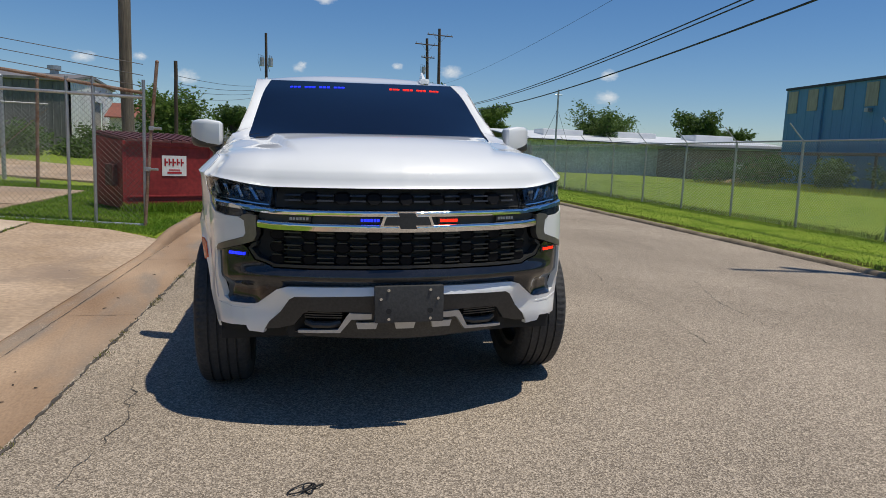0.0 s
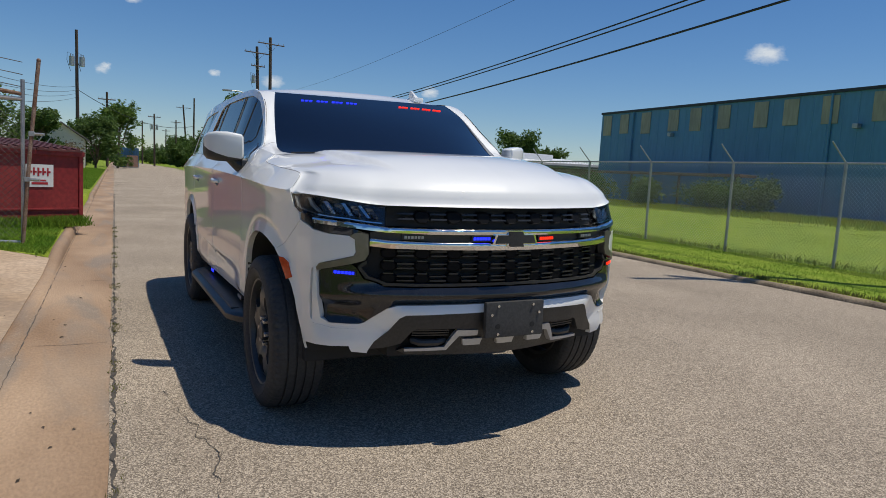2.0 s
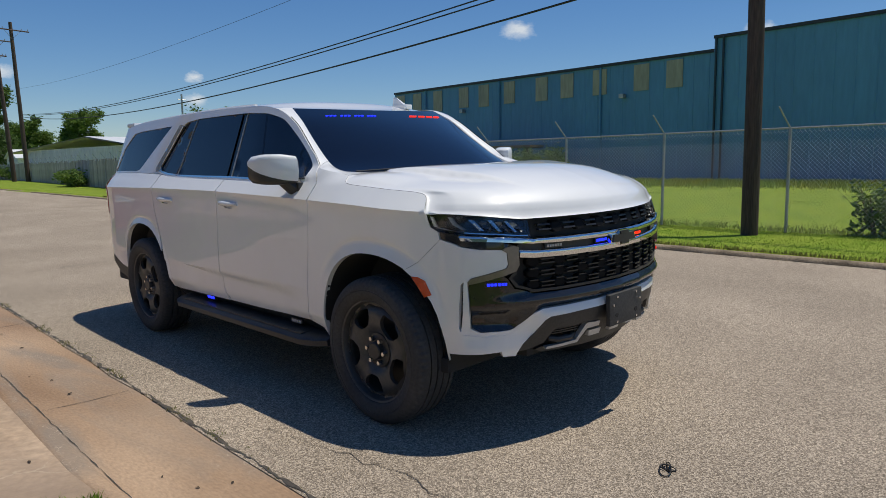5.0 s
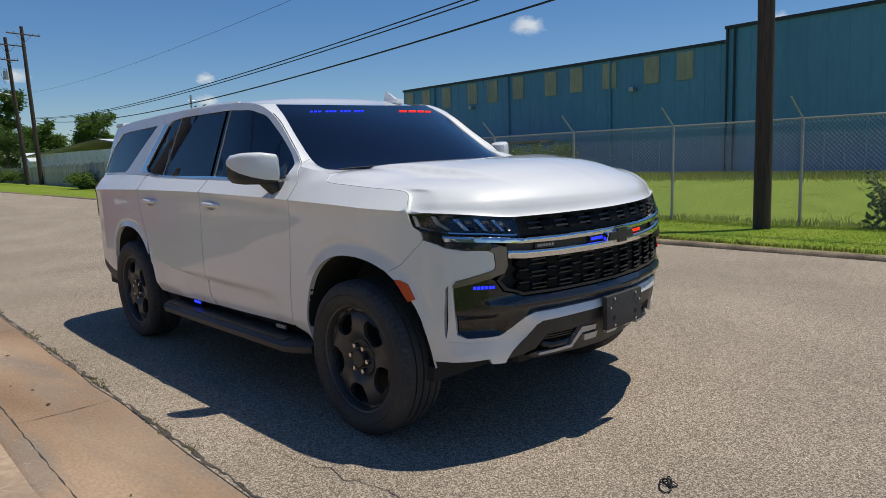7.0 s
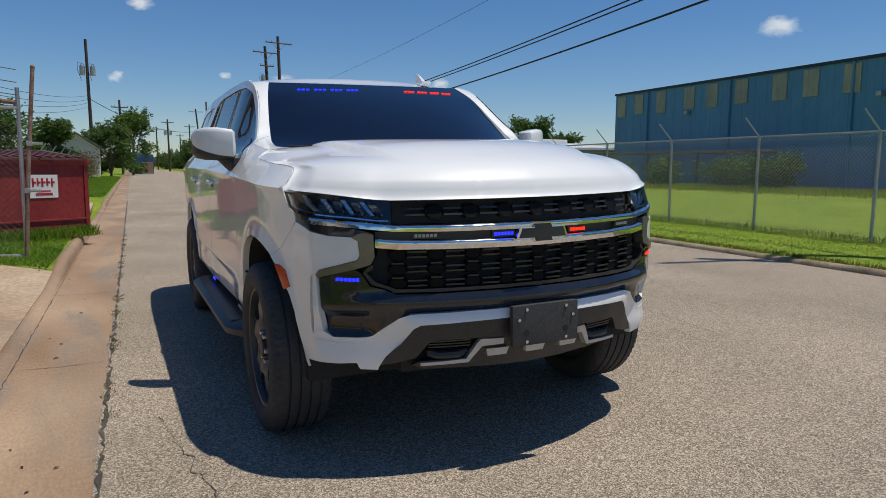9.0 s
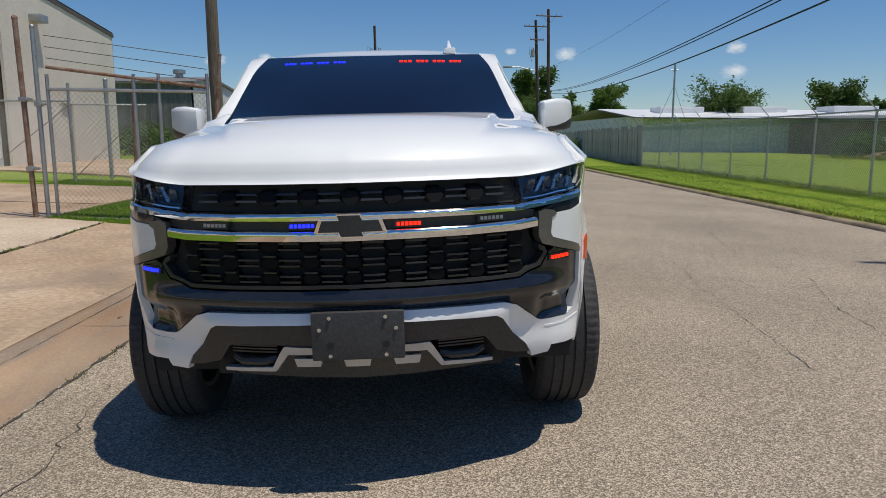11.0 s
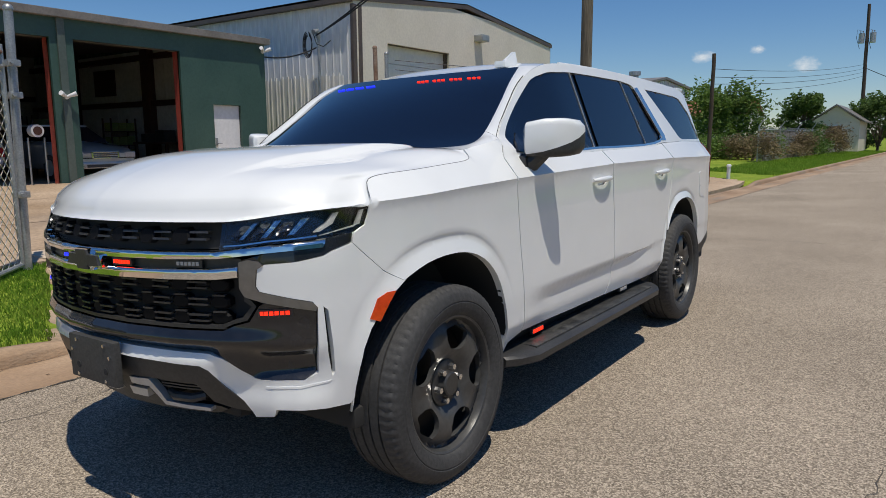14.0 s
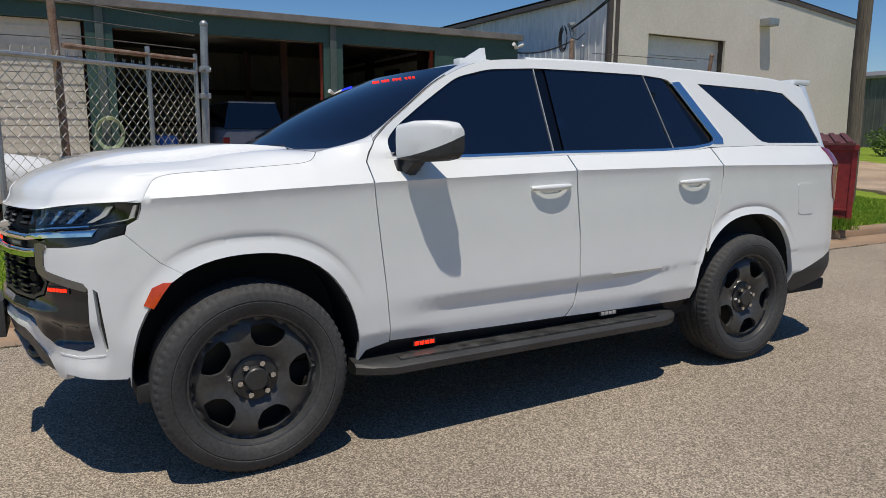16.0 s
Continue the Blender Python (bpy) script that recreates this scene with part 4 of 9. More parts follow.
def ribbed_screen():
    """White ribbed sheets standing before the grey side wall, with conduit, meter boxes and cables."""
    s = thing("ribbed_metal_screen", "stained white ribbed metal sheet screen", "screen")
    for k in range(14):
        bm = bmesh.new()
        x = -20.0 + k * 0.56
        box(bm, x, 13.28, 0.35, x + 0.5, 13.32, 3.3 - 0.02 * (k % 3))
        for j in range(2):
            tube(bm, [(x + 0.12 + 0.25 * j, 13.27, 0.35), (x + 0.12 + 0.25 * j, 13.27, 3.36)], 0.035, 4)
        part("sheet", bm, WHITE_RIB, s)
    box_thing = thing("meter_box", "grey electrical meter cabinet with conduit mast", "electrical box")
    bm = bmesh.new()
    box(bm, -13.6, 12.95, 1.15, -12.9, 13.2, 2.15, 0.02)
    part("cabinet", bm, GREY_SIDING, box_thing)
    bm = bmesh.new()
    box(bm, -13.0, 12.86, 1.2, -12.6, 13.2, 2.1, 0.02)
    part("cabinet", bm, GREY_SIDING, box_thing)
    bm = bmesh.new()
    tube(bm, [(-12.8, 12.85, 1.6), (-12.8, 12.76, 1.6)], 0.09, 12)
    part("meter", bm, GALV, box_thing, "round glass meter", smooth=True)
    bm = bmesh.new()
    tube(bm, [(-13.0, 13.1, 2.1), (-13.0, 13.1, 4.5)], 0.045, 8)
    part("mast", bm, GALV, box_thing, smooth=True)
    bm = bmesh.new()
    tube(bm, [(-13.0, 13.1, 4.4), (-13.0, 13.05, 4.6), (-13.0, 12.9, 4.55)], 0.08, 8)
    part("weatherhead", bm, GALV, box_thing, smooth=True)
    for k in range(4):
        bm = bmesh.new()
        w, h = 0.13 + 0.022 * k, 0.28 + 0.035 * k
        pts = [(-13.25 + w * math.sin(q), 12.93 - 0.015 * k, 4.20 + h * math.cos(q)) for q in np.linspace(0.3, 6.1, 20)]
        part("cable_loop", tube(bm, pts, 0.014, 5), CABLE, box_thing, smooth=True)
    bm = bmesh.new()
    tube(bm, [(-13.05, 12.95, 4.5), (-12.9, 12.92, 4.2), (-12.6, 12.9, 4.1), (-12.3, 12.9, 4.25)], 0.015, 5)
    part("cable_tail", bm, CABLE, box_thing, smooth=True)


ribbed_screen()


def grey_shed():
    b = thing("grey_shed", "weathered grey metal shed with a dark front and a pale gable end", "building")
    x1, x0, y0, y1 = -16.1, -40.0, 50.0, 61.7
    # front wall much darker than the gable end, with upright streaks
    old = surface("dark_streaked_siding", (0.10, 0.095, 0.09), (0.21, 0.20, 0.19), 0.5, 0.7, fine=6, fine_amount=0.25, stretch=(1, 1, 0.15))

    def gable(s):
        return line_value([(0, 5.3), (4.8, 6.0), (11.7, 5.5)], s)

    bm = bmesh.new()
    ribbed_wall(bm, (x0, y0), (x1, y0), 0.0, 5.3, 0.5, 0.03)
    part("front_wall", bm, old, b, "dark grey metal wall with streaky stains")
    bm = bmesh.new()
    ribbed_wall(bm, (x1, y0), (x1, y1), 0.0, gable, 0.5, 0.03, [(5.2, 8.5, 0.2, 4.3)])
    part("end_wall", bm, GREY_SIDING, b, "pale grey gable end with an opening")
    bm = bmesh.new()
    for sa, sb in ((-0.2, 4.8), (4.8, 11.9)):
        for dz in (0.02, 0.2):
            quad(bm, [(x1 + 0.2, y0 + sa, gable(max(0, sa)) + dz), (x1 + 0.2, y0 + sb, gable(min(11.7, sb)) + dz), (x0, y0 + sb, gable(min(11.7, sb)) + dz), (x0, y0 + sa, gable(max(0, sa)) + dz)])
        quad(bm, [(x1 + 0.2, y0 + sa, gable(max(0, sa)) + 0.02), (x1 + 0.2, y0 + sb, gable(min(11.7, sb)) + 0.02), (x1 + 0.2, y0 + sb, gable(min(11.7, sb)) + 0.2), (x1 + 0.2, y0 + sa, gable(max(0, sa)) + 0.2)])
    quad(bm, [(x0, y0 - 0.2, 5.32), (x1 + 0.2, y0 - 0.2, 5.32), (x1 + 0.2, y0 - 0.2, 5.5), (x0, y0 - 0.2, 5.5)])
    part("roof", bm, EAVE, b)
    bm = bmesh.new()
    box(bm, x1 - 0.35, y0 + 5.1, 0.1, x1 - 0.2, y0 + 8.6, 4.4)
    part("rollup_door", bm, DARK_INSIDE, b, "dark roll-up door")
    bm = bmesh.new()
    tube(bm, [(x1 - 2.2, y0 + 4, 5.8), (x1 - 2.2, y0 + 4, 6.4)], 0.3, 10)
    tube(bm, [(x1 - 2.2, y0 + 4, 6.4), (x1 - 2.2, y0 + 4, 6.7)], 0.48, 10)
    part("roof_vent", bm, GALV, b, smooth=True)


grey_shed()


def blue_building():
    b = thing("blue_metal_building", "large blue metal warehouse with faded yellow panels", "building")
    step_y, end_y, near_y, back = 13.6, 41.5, -22.0, 70.0

    def px(y):
        return 33.4 + 0.05 * (y - step_y)

    bm = bmesh.new()
    ribbed_wall(bm, (px(end_y), end_y), (px(step_y), step_y), -0.1, 7.05, 0.9, 0.018)
    part("long_wall", bm, BLUE_SIDING, b, "blue ribbed metal wall")
    bm = bmesh.new()
    ribbed_wall(bm, (px(step_y) - 0.5, step_y), (px(near_y) - 0.5, near_y), -0.1, 7.65, 0.9, 0.018)
    ribbed_wall(bm, (px(step_y) + 1.0, step_y), (px(step_y) - 0.5, step_y), -0.1, 7.65, 0.9, 0.018)
    part("tall_wall", bm, BLUE_SIDING, b)
    bm = bmesh.new()
    ribbed_wall(bm, (back, end_y + 2), (px(end_y), end_y), -0.1, 7.05, 0.9, 0.05)
    part("end_wall", bm, BLUE_SIDING, b)
    bm = bmesh.new()
    quad(bm, [(px(step_y), step_y, 7.1), (px(end_y), end_y, 7.1), (back, end_y, 9.0), (back, step_y, 9.0)])
    quad(bm, [(px(near_y) - 0.5, near_y, 7.7), (px(step_y) - 0.5, step_y, 7.7), (back, step_y, 9.6), (back, near_y, 9.6)])
    part("roof", bm, BLUE_SIDING, b)
    bm = bmesh.new()
    bar(bm, (px(step_y) - 0.06, step_y, 6.98), (px(end_y) - 0.06, end_y, 6.98), 0.12, 0.16, None)
    bar(bm, (px(near_y) - 0.56, near_y, 7.58), (px(step_y) - 0.56, step_y, 7.58), 0.12, 0.16, None)
    part("eave_trim", bm, plain("dark_eave_trim", (0.02, 0.025, 0.03), 0.5), b, "dark eave trim")
    y = step_y + 2.0
    k = 0
    while y < end_y - 0.8:
        bm = bmesh.new()
        w = 1.0
        quad(bm, [(px(y) - 0.056, y, 5.35 + 0.12 * math.sin(k * 3.1)), (px(y + w) - 0.056, y + w, 5.35 + 0.12 * math.sin(k * 3.1)), (px(y + w) - 0.056, y + w, 6.85), (px(y) - 0.056, y, 6.85)])
        ret = bmesh.ops.extrude_face_region(bm, geom=bm.faces[:])
        for v in ret["geom"]:
            if isinstance(v, bmesh.types.BMVert):
                v.co.x += 0.05
        part("panel", bm, YELLOW_PANEL, b, "faded yellow translucent panel")
        y += (2.1, 2.9, 2.5)[k % 3]
        k += 1
    for y in (21.0, 29.5, 37.5):
        bm = bmesh.new()
        tube(bm, [(px(y) - 0.1, y, 0), (px(y) - 0.1, y, 6.95)], 0.07, 6)
        part("downspout", bm, BLUE_SIDING, b)
    for y in (19.2, 33.0):
        bm = bmesh.new()
        box(bm, px(y) - 0.4, y, 5.0, px(y) - 0.05, y + 0.3, 5.25, 0.04)
        part("wall_lamp", bm, GALV, b)
    bm = bmesh.new()
    for y in (step_y - 0.15, step_y - 0.55):
        tube(bm, [(px(y) - 0.62, y, 0), (px(y) - 0.62, y, 7.6)], 0.06, 6)
    part("downspout", bm, plain("dark_blue_pipe", (0.01, 0.03, 0.045), 0.5), b)


blue_building()


def low_white_building():
    b = thing("low_grey_building", "long low pale grey-green building with a white metal roof", "building")
    bm = bmesh.new()
    ribbed_wall(bm, (22.0, 62.0), (48.0, 55.0), 0.0, 3.35, 0.6, 0.03)
    part("front_wall", bm, surface("grey_green_wall", (0.46, 0.52, 0.51), (0.56, 0.61, 0.60), 0.4, 0.7, fine=5), b)
    bm = bmesh.new()
    ribbed_wall(bm, (20.0, 95.0), (22.0, 62.0), 0.0, 3.5, 0.6, 0.03)
    part("side_wall", bm, GREY_SIDING, b)
    bm = bmesh.new()
    for dz in (0, 0.12):
        quad(bm, [(21.0, 61.3, 3.2 + dz), (48.6, 54.0, 2.9 + dz), (50.0, 66.0, 4.1 + dz), (21.0, 75.0, 4.5 + dz)])
        quad(bm, [(21.0, 75.0, 4.5 + dz), (50.0, 66.0, 4.1 + dz), (50.0, 90, 3.2 + dz), (19.0, 98, 3.2 + dz)])
    part("roof", bm, ROOF_WHITE, b, "white metal roof")
    for x, y in ((25, 66), (33, 65), (41, 63)):
        bm = bmesh.new()
        box(bm, x, y, 3.7, x + 4.5, y + 3, 4.5, 0.1)
        part("roof_unit", bm, WHITE_PAINT, b, "white roof unit")
    m = thing("radio_mast", "slim guyed radio mast behind the fence", "mast", m=Matrix.Translation((19.5, 48.0, 0)))
    part("pole", tube(bmesh.new(), [(0, 0, 0), (0, 0, 6.7)], 0.07, 6), GALV, m)
    for dx, dy in ((-1.4, 0.5), (1.6, 0.4)):
        part("guy_wire", tube(bmesh.new(), [(dx, dy, 1.5), (0, 0, 5.2)], 0.012, 4), CABLE, m)
    part("antenna", tube(bmesh.new(), [(-0.3, 0, 6.3), (0.3, 0, 6.3)], 0.03, 4), GALV, m)


low_white_building()


# ---- trees and bushes ----
def leaf_mesh(points, size, name, material, seed):
    """Small bent leaf clumps at the given points."""
    rnd = random.Random(seed)
    verts, faces = [], []
    for p in points:
        a = Vector((rnd.uniform(-1, 1), rnd.uniform(-1, 1), rnd.uniform(-0.6, 0.6))).normalized()
        b = a.cross(Vector((rnd.uniform(-1, 1), rnd.uniform(-1, 1), rnd.uniform(-1, 1)))).normalized()
        c = a.cross(b)
        s = size * rnd.uniform(0.6, 1.35)
        o = len(verts)
        verts += [p - a * s, p + b * s * 0.45 + c * s * 0.15, p + a * s, p - b * s * 0.45 + c * s * 0.15]
        faces += [(o, o + 1, o + 2), (o, o + 2, o + 3)]
    me = bpy.data.meshes.new(name)
    me.from_pydata([tuple(v) for v in verts], [], faces)
    me.materials.append(material)
    return me


def crown_points(rnd, lumps, count):
    """Points scattered round a set of lumps (centre, radii): dense in the heart, thin and ragged outside."""
    pts = []
    total = sum(r.x * r.y + r.x * r.z for _, r in lumps)
    for c, r in lumps:
        for _ in range(int(count * (r.x * r.y + r.x * r.z) / total)):
            d = Vector((rnd.gauss(0, 1), rnd.gauss(0, 1), rnd.gauss(0, 1))).normalized()
            k = min(1.35, abs(rnd.gauss(0.72, 0.26))) * (1 + 0.45 * noise.noise(d * 2.1 + c * 1.7))
            pts.append(c + Vector((d.x * r.x, d.y * r.y, d.z * r.z)) * k)
    return pts


def sprigs(rnd, lumps, count, reach):
    """Leafy shoots that stick out of the crown, mostly upwards and outwards."""
    pts, mid = [], sum((c for c, _ in lumps), Vector()) / len(lumps)
    for _ in range(count):
        c, r = rnd.choice(lumps)
        d = ((c - mid).normalized() + Vector((rnd.gauss(0, 0.6), rnd.gauss(0, 0.6), rnd.gauss(0.35, 0.5)))).normalized()
        start = c + Vector((d.x * r.x, d.y * r.y, d.z * r.z)) * 0.8
        length = reach * rnd.uniform(0.5, 1.3)
        for k in range(9):
            t = k / 8
            pts.append(start + d * length * t + Vector((rnd.gauss(0, 1), rnd.gauss(0, 1), rnd.gauss(0, 1) - t)) * reach * 0.13)
    return pts


def tree(label, base, height, width, seed, material=None, leaves=5000, size=0.16, trunk=0.14, low=0.25, flat=1.0):
    rnd = random.Random(seed)
    t = thing("tree", label, "tree", "trees", Matrix.Translation(base))
    bm = bmesh.new()
    top = Vector((rnd.uniform(-0.1, 0.1) * width, rnd.uniform(-0.1, 0.1) * width, height * 0.72))
    tube(bm, [Vector((0, 0, -0.2)), top * 0.35, top * 0.7 + Vector((0.1, 0, 0)), top], trunk, 8, r_end=trunk * 0.3)
    limbs = []
    for k in range(9):
        a = rnd.uniform(0, 6.28)
        f = rnd.uniform(low, 0.8)
        r = width * 0.5 * rnd.uniform(0.45, 0.85)
        end = Vector((math.cos(a) * r, math.sin(a) * r, height * rnd.uniform(max(low + 0.1, 0.35), 0.92)))
        start = top * f
        tube(bm, [start, start.lerp(end, 0.5) + Vector((0, 0, 0.1 * height * 0.3)), end], trunk * 0.45, 5, r_end=trunk * 0.08)
        limbs.append(end)
    part("trunk", bm, BARK, t, smooth=True)
    lumps = [(e, Vector((1, 1, 0.8 * flat)) * width * rnd.uniform(0.15, 0.27)) for e in limbs]
    lumps += [(Vector((rnd.uniform(-0.25, 0.25) * width, rnd.uniform(-0.25, 0.25) * width, height * rnd.uniform(0.55, 0.86))), Vector((1, 1, 0.75 * flat)) * width * rnd.uniform(0.16, 0.26)) for _ in range(7)]
    for _ in range(12):
        f = rnd.uniform(max(low, 0.07), 0.88)
        reach = width * 0.36 * math.sin(math.pi * min(1.0, max(0.12, (f - low * 0.6) / (1.02 - low * 0.6)))) ** 0.6
        a = rnd.uniform(0, 6.28)
        lumps.append((Vector((math.cos(a) * reach, math.sin(a) * reach, height * f)), Vector((1, 1, 0.8)) * width * rnd.uniform(0.12, 0.2)))
    for c, r in list(lumps):
        for _ in range(3):
            d = Vector((rnd.gauss(0, 1), rnd.gauss(0, 1), rnd.gauss(0.2, 1))).normalized()
            lumps.append((c + Vector((d.x * r.x, d.y * r.y, d.z * r.z)) * 0.95, r * rnd.uniform(0.28, 0.55)))
    pts = crown_points(rnd, lumps, int(leaves * 1.9)) + sprigs(rnd, lumps, 150, width * 0.13)
    ob = new("crown", leaf_mesh([p for p in pts if p.z > 0.02 * height], size * 0.74, "crown", material or LEAF, seed))
    ob.parent = t
    return t


def bush(label, base, size, seed, material=None, leaves=1500, leaf=0.09, name="bush"):
    rnd = random.Random(seed)
    t = thing(name, label, "bush", "bushes", Matrix.Translation(base))
    bm = bmesh.new()
    for k in range(6):
        a = rnd.uniform(0, 6.28)
        tube(bm, [Vector((0, 0, -0.1)), Vector((math.cos(a) * size[0] * 0.35, math.sin(a) * size[1] * 0.35, size[2] * rnd.uniform(0.5, 0.95)))], 0.025, 5, r_end=0.008)
    part("stems", bm, BARK, t)
    lumps = [(Vector((rnd.uniform(-0.35, 0.35) * size[0], rnd.uniform(-0.35, 0.35) * size[1], size[2] * rnd.uniform(0.25, 0.75))), Vector((size[0] * 0.26, size[1] * 0.26, size[2] * 0.3)) * rnd.uniform(0.7, 1.2)) for _ in range(9)]
    ob = new("leaves", leaf_mesh(crown_points(rnd, lumps, leaves), leaf, "leaves", material or LEAF, seed))
    ob.parent = t
    return t


tree("broad green tree behind the low white-roofed building", (33.0, 68.0, 0), 6.6, 6.4, 11, leaves=5000, size=0.2)
tree("dense dark green tree beyond the field", (57.0, 88.0, 0), 8.6, 7.0, 12, leaves=5500, size=0.3)
tree("dense dark green tree beyond the field", (64.5, 92.0, 0), 7.4, 5.5, 13, leaves=5500, size=0.3)
tree("bright green tree beyond the white roof", (37.0, 129.0, 0), 12.0, 6.2, 14, LEAF_LIGHT, 6000, 0.36)
tree("tall dark green tree behind the board fence", (26.8, 150.0, 0), 16.2, 8.4, 15, leaves=11000, size=0.46, low=0.15)
tree("light green willow-like tree behind the board fence", (31.6, 140.0, 0), 10.6, 7.0, 16, LEAF_LIGHT, 7000, 0.36, low=0.1)
tree("dark green roadside tree far down the street", (12.9, 104.0, 0), 5.4, 5.6, 17, leaves=3800, size=0.26, low=0.1)
tree("dark green roadside tree far down the street", (18.4, 200.0, 0), 8.0, 7.5, 18, leaves=3800, size=0.32, low=0.1)
tree("dark green roadside tree far down the street", (14.0, 150.0, 0), 4.6, 6.0, 19, leaves=3500, size=0.4, low=0.1)
tree("overgrown dark green tree at the corner of the board fence", (19.6, 128.0, 0), 5.6, 5.6, 31, leaves=5000, size=0.22, low=0.02)
tree("overgrown dark green tree at the corner of the board fence", (22.4, 122.0, 0), 8.4, 6.6, 32, leaves=5500, size=0.22, low=0.02)
tree("leafy green tree behind the dumpster", (-8.0, 40.0, 0.3), 3.9, 4.4, 21, LEAF_LIGHT, leaves=3400, size=0.16, low=0.03)
tree("leafy green tree beside the gabled house", (-5.6, 52.0, 0.2), 4.3, 2.8, 22, leaves=3000, size=0.17, low=0.03)
tree("leafy green tree next to the transformer pole", (-2.0, 70.0, 0.1), 4.9, 4.6, 23, leaves=3200, size=0.2, low=0.02)
tree("tall green tree next to the transformer pole", (0.3, 86.0, 0.1), 7.4, 4.2, 24, LEAF_LIGHT, leaves=3200, size=0.24, low=0.02)
tree("far tree closing the end of the street", (2.0, 230.0, 0), 3.4, 12.0, 25, leaves=3000, size=0.5, low=0.1)
tree("far tree closing the end of the street", (16.0, 235.0, 0), 3.8, 12.0, 26, leaves=3000, size=0.5, low=0.1)
for k, (x, y, h) in enumerate(((-5.4, 36.0, 1.5), (-5.6, 40.0, 1.7), (-4.6, 43.0, 1.6), (-4.4, 48.0, 1.8), (-3.6, 56.0, 2.2), (-7.6, 35.5, 1.6))):
    bush("tangled half-dry vines along the boundary fence", (x, y, 0.15), (2.6, 5.0, h), 40 + k, (LEAF_DRY, LEAF_LIGHT, LEAF_DRY, LEAF)[k % 4], 2600, 0.085, "vine_thicket")
bush("sprouting green weed bush by the fence", (10.3, 0.35, 0.0), (0.9, 0.9, 1.1), 60, LEAF, 500, 0.07)
for k, (x, y) in enumerate(((29.5, 36.0), (30.5, 31.0), (31.0, 26.5), (29.0, 40.0), (31.2, 23.0))):
    bush("dark green overgrown hedge before the blue warehouse", (x, y, 0.0), (3.4, 3.0, 2.2), 70 + k, LEAF, 2000, 0.12, "brush_pile")


def far_woods():
    rnd = random.Random(91)
    pts = []
    for _ in range(9000):
        a = rnd.uniform(-1.25, 1.25)
        d = 330 + rnd.uniform(-20, 60)
        h = 4 + 2 * noise.noise(Vector((a * 9, 0, 0))) + 2 * noise.noise(Vector((a * 40, 3, 0)))
        pts.append(Vector((math.sin(a) * d, math.cos(a) * d, rnd.uniform(0, 1) ** 0.7 * h)))
    ob = new("far_woods", leaf_mesh(pts, 1.6, "far_woods", LEAF, 92))
    tagged(ob, label="low line of far green trees on the horizon", category="woods", kind="stuff")


far_woods()

utility_pole("wooden utility pole with crossarm far down the street", (16.5, 190.0, 0.0), (16.3, 190.0, 11.8), 0.2, 0.15, DARK_WOOD, ((0.95, 1.3, 0),))
utility_pole("wooden utility pole with crossarm far down the street", (19.6, 260.0, 0.0), (19.6, 260.0, 12.2), 0.22, 0.16, DARK_WOOD, ((0.95, 1.3, 0),))
for k, (x, y, h) in enumerate(((-14.0, 33.0, 1.8), (-17.0, 45.0, 2.4), (-13.5, 47.5, 2.6), (-11.0, 34.5, 1.4))):
    bush("untrimmed green shrub before the grey shed", (x, y, 0.15), (3.2, 3.2, h), 140 + k, LEAF, 1600, 0.12)
for k, (x, y, h) in enumerate(((18.4, 108.0, 2.0), (13.0, 52.0, 1.2), (19.3, 118.0, 2.6), (17.0, 92.0, 1.8))):
    bush("overgrown green shrub along the board fence", (x, y, 0.0), (2.6, 5.0, h), 160 + k, LEAF_LIGHT if k % 2 else LEAF, 1600, 0.14)

for x, y, h in ((81.5, 146.0, 7.7), (85.5, 119.0, 8.7)):
    utility_pole("small far utility pole on the horizon", (x, y, 0.0), (x, y, h), 0.2, 0.15, DARK_WOOD, ((0.94, 1.3, 60), (0.82, 1.0, 60)))


def brown_shed():
    b = thing("brown_shed", "low dark brown shed with a flat roof behind the field", "building")
    wall = surface("dark_brown_siding", (0.14, 0.10, 0.075), (0.21, 0.155, 0.115), 0.8, 0.8, fine=8, fine_amount=0.25)
    bm = bmesh.new()
    ribbed_wall(bm, (33.4, 51.0), (40.5, 46.2), 0.0, 2.7, 0.6, 0.03)
    ribbed_wall(bm, (33.4, 57.0), (33.4, 51.0), 0.0, 2.7, 0.6, 0.03)
    part("wall", bm, wall, b, "dark brown board wall")
    bm = bmesh.new()
    for dz in (0.0, 0.16):
        quad(bm, [(33.0, 50.4, 2.75 + dz), (40.9, 45.4, 2.75 + dz), (44.0, 52.0, 3.15 + dz), (33.0, 58.0, 3.15 + dz)])
    quad(bm, [(33.0, 50.4, 2.75), (40.9, 45.4, 2.75), (40.9, 45.4, 2.91), (33.0, 50.4, 2.91)])
    part("roof", bm, EAVE, b, "weathered brown-grey roof")
    bm = bmesh.new()
    box(bm, 36.2, 47.9, 0.5, 37.2, 48.7, 1.5, 0.05)
    part("air_conditioner", bm, WHITE_PAINT, b, "white air conditioner unit")


brown_shed()
lean = thing("lean_to", "tan rusty lean-to roof against the blue warehouse", "shelter")
part("roof", box(bmesh.new(), 31.9, 25.0, 2.25, 33.3, 39.0, 2.42, 0.02), RUST, lean, "tan rusty sheet roof")
for y in (25.3, 29.8, 34.3, 38.7):
    part("post", box(bmesh.new(), 31.95, y, 0.0, 32.07, y + 0.12, 2.25, 0.005), TRIM_BROWN, lean)

# ---- the SUV: materials ----
from mathutils.geometry import delaunay_2d_cdt

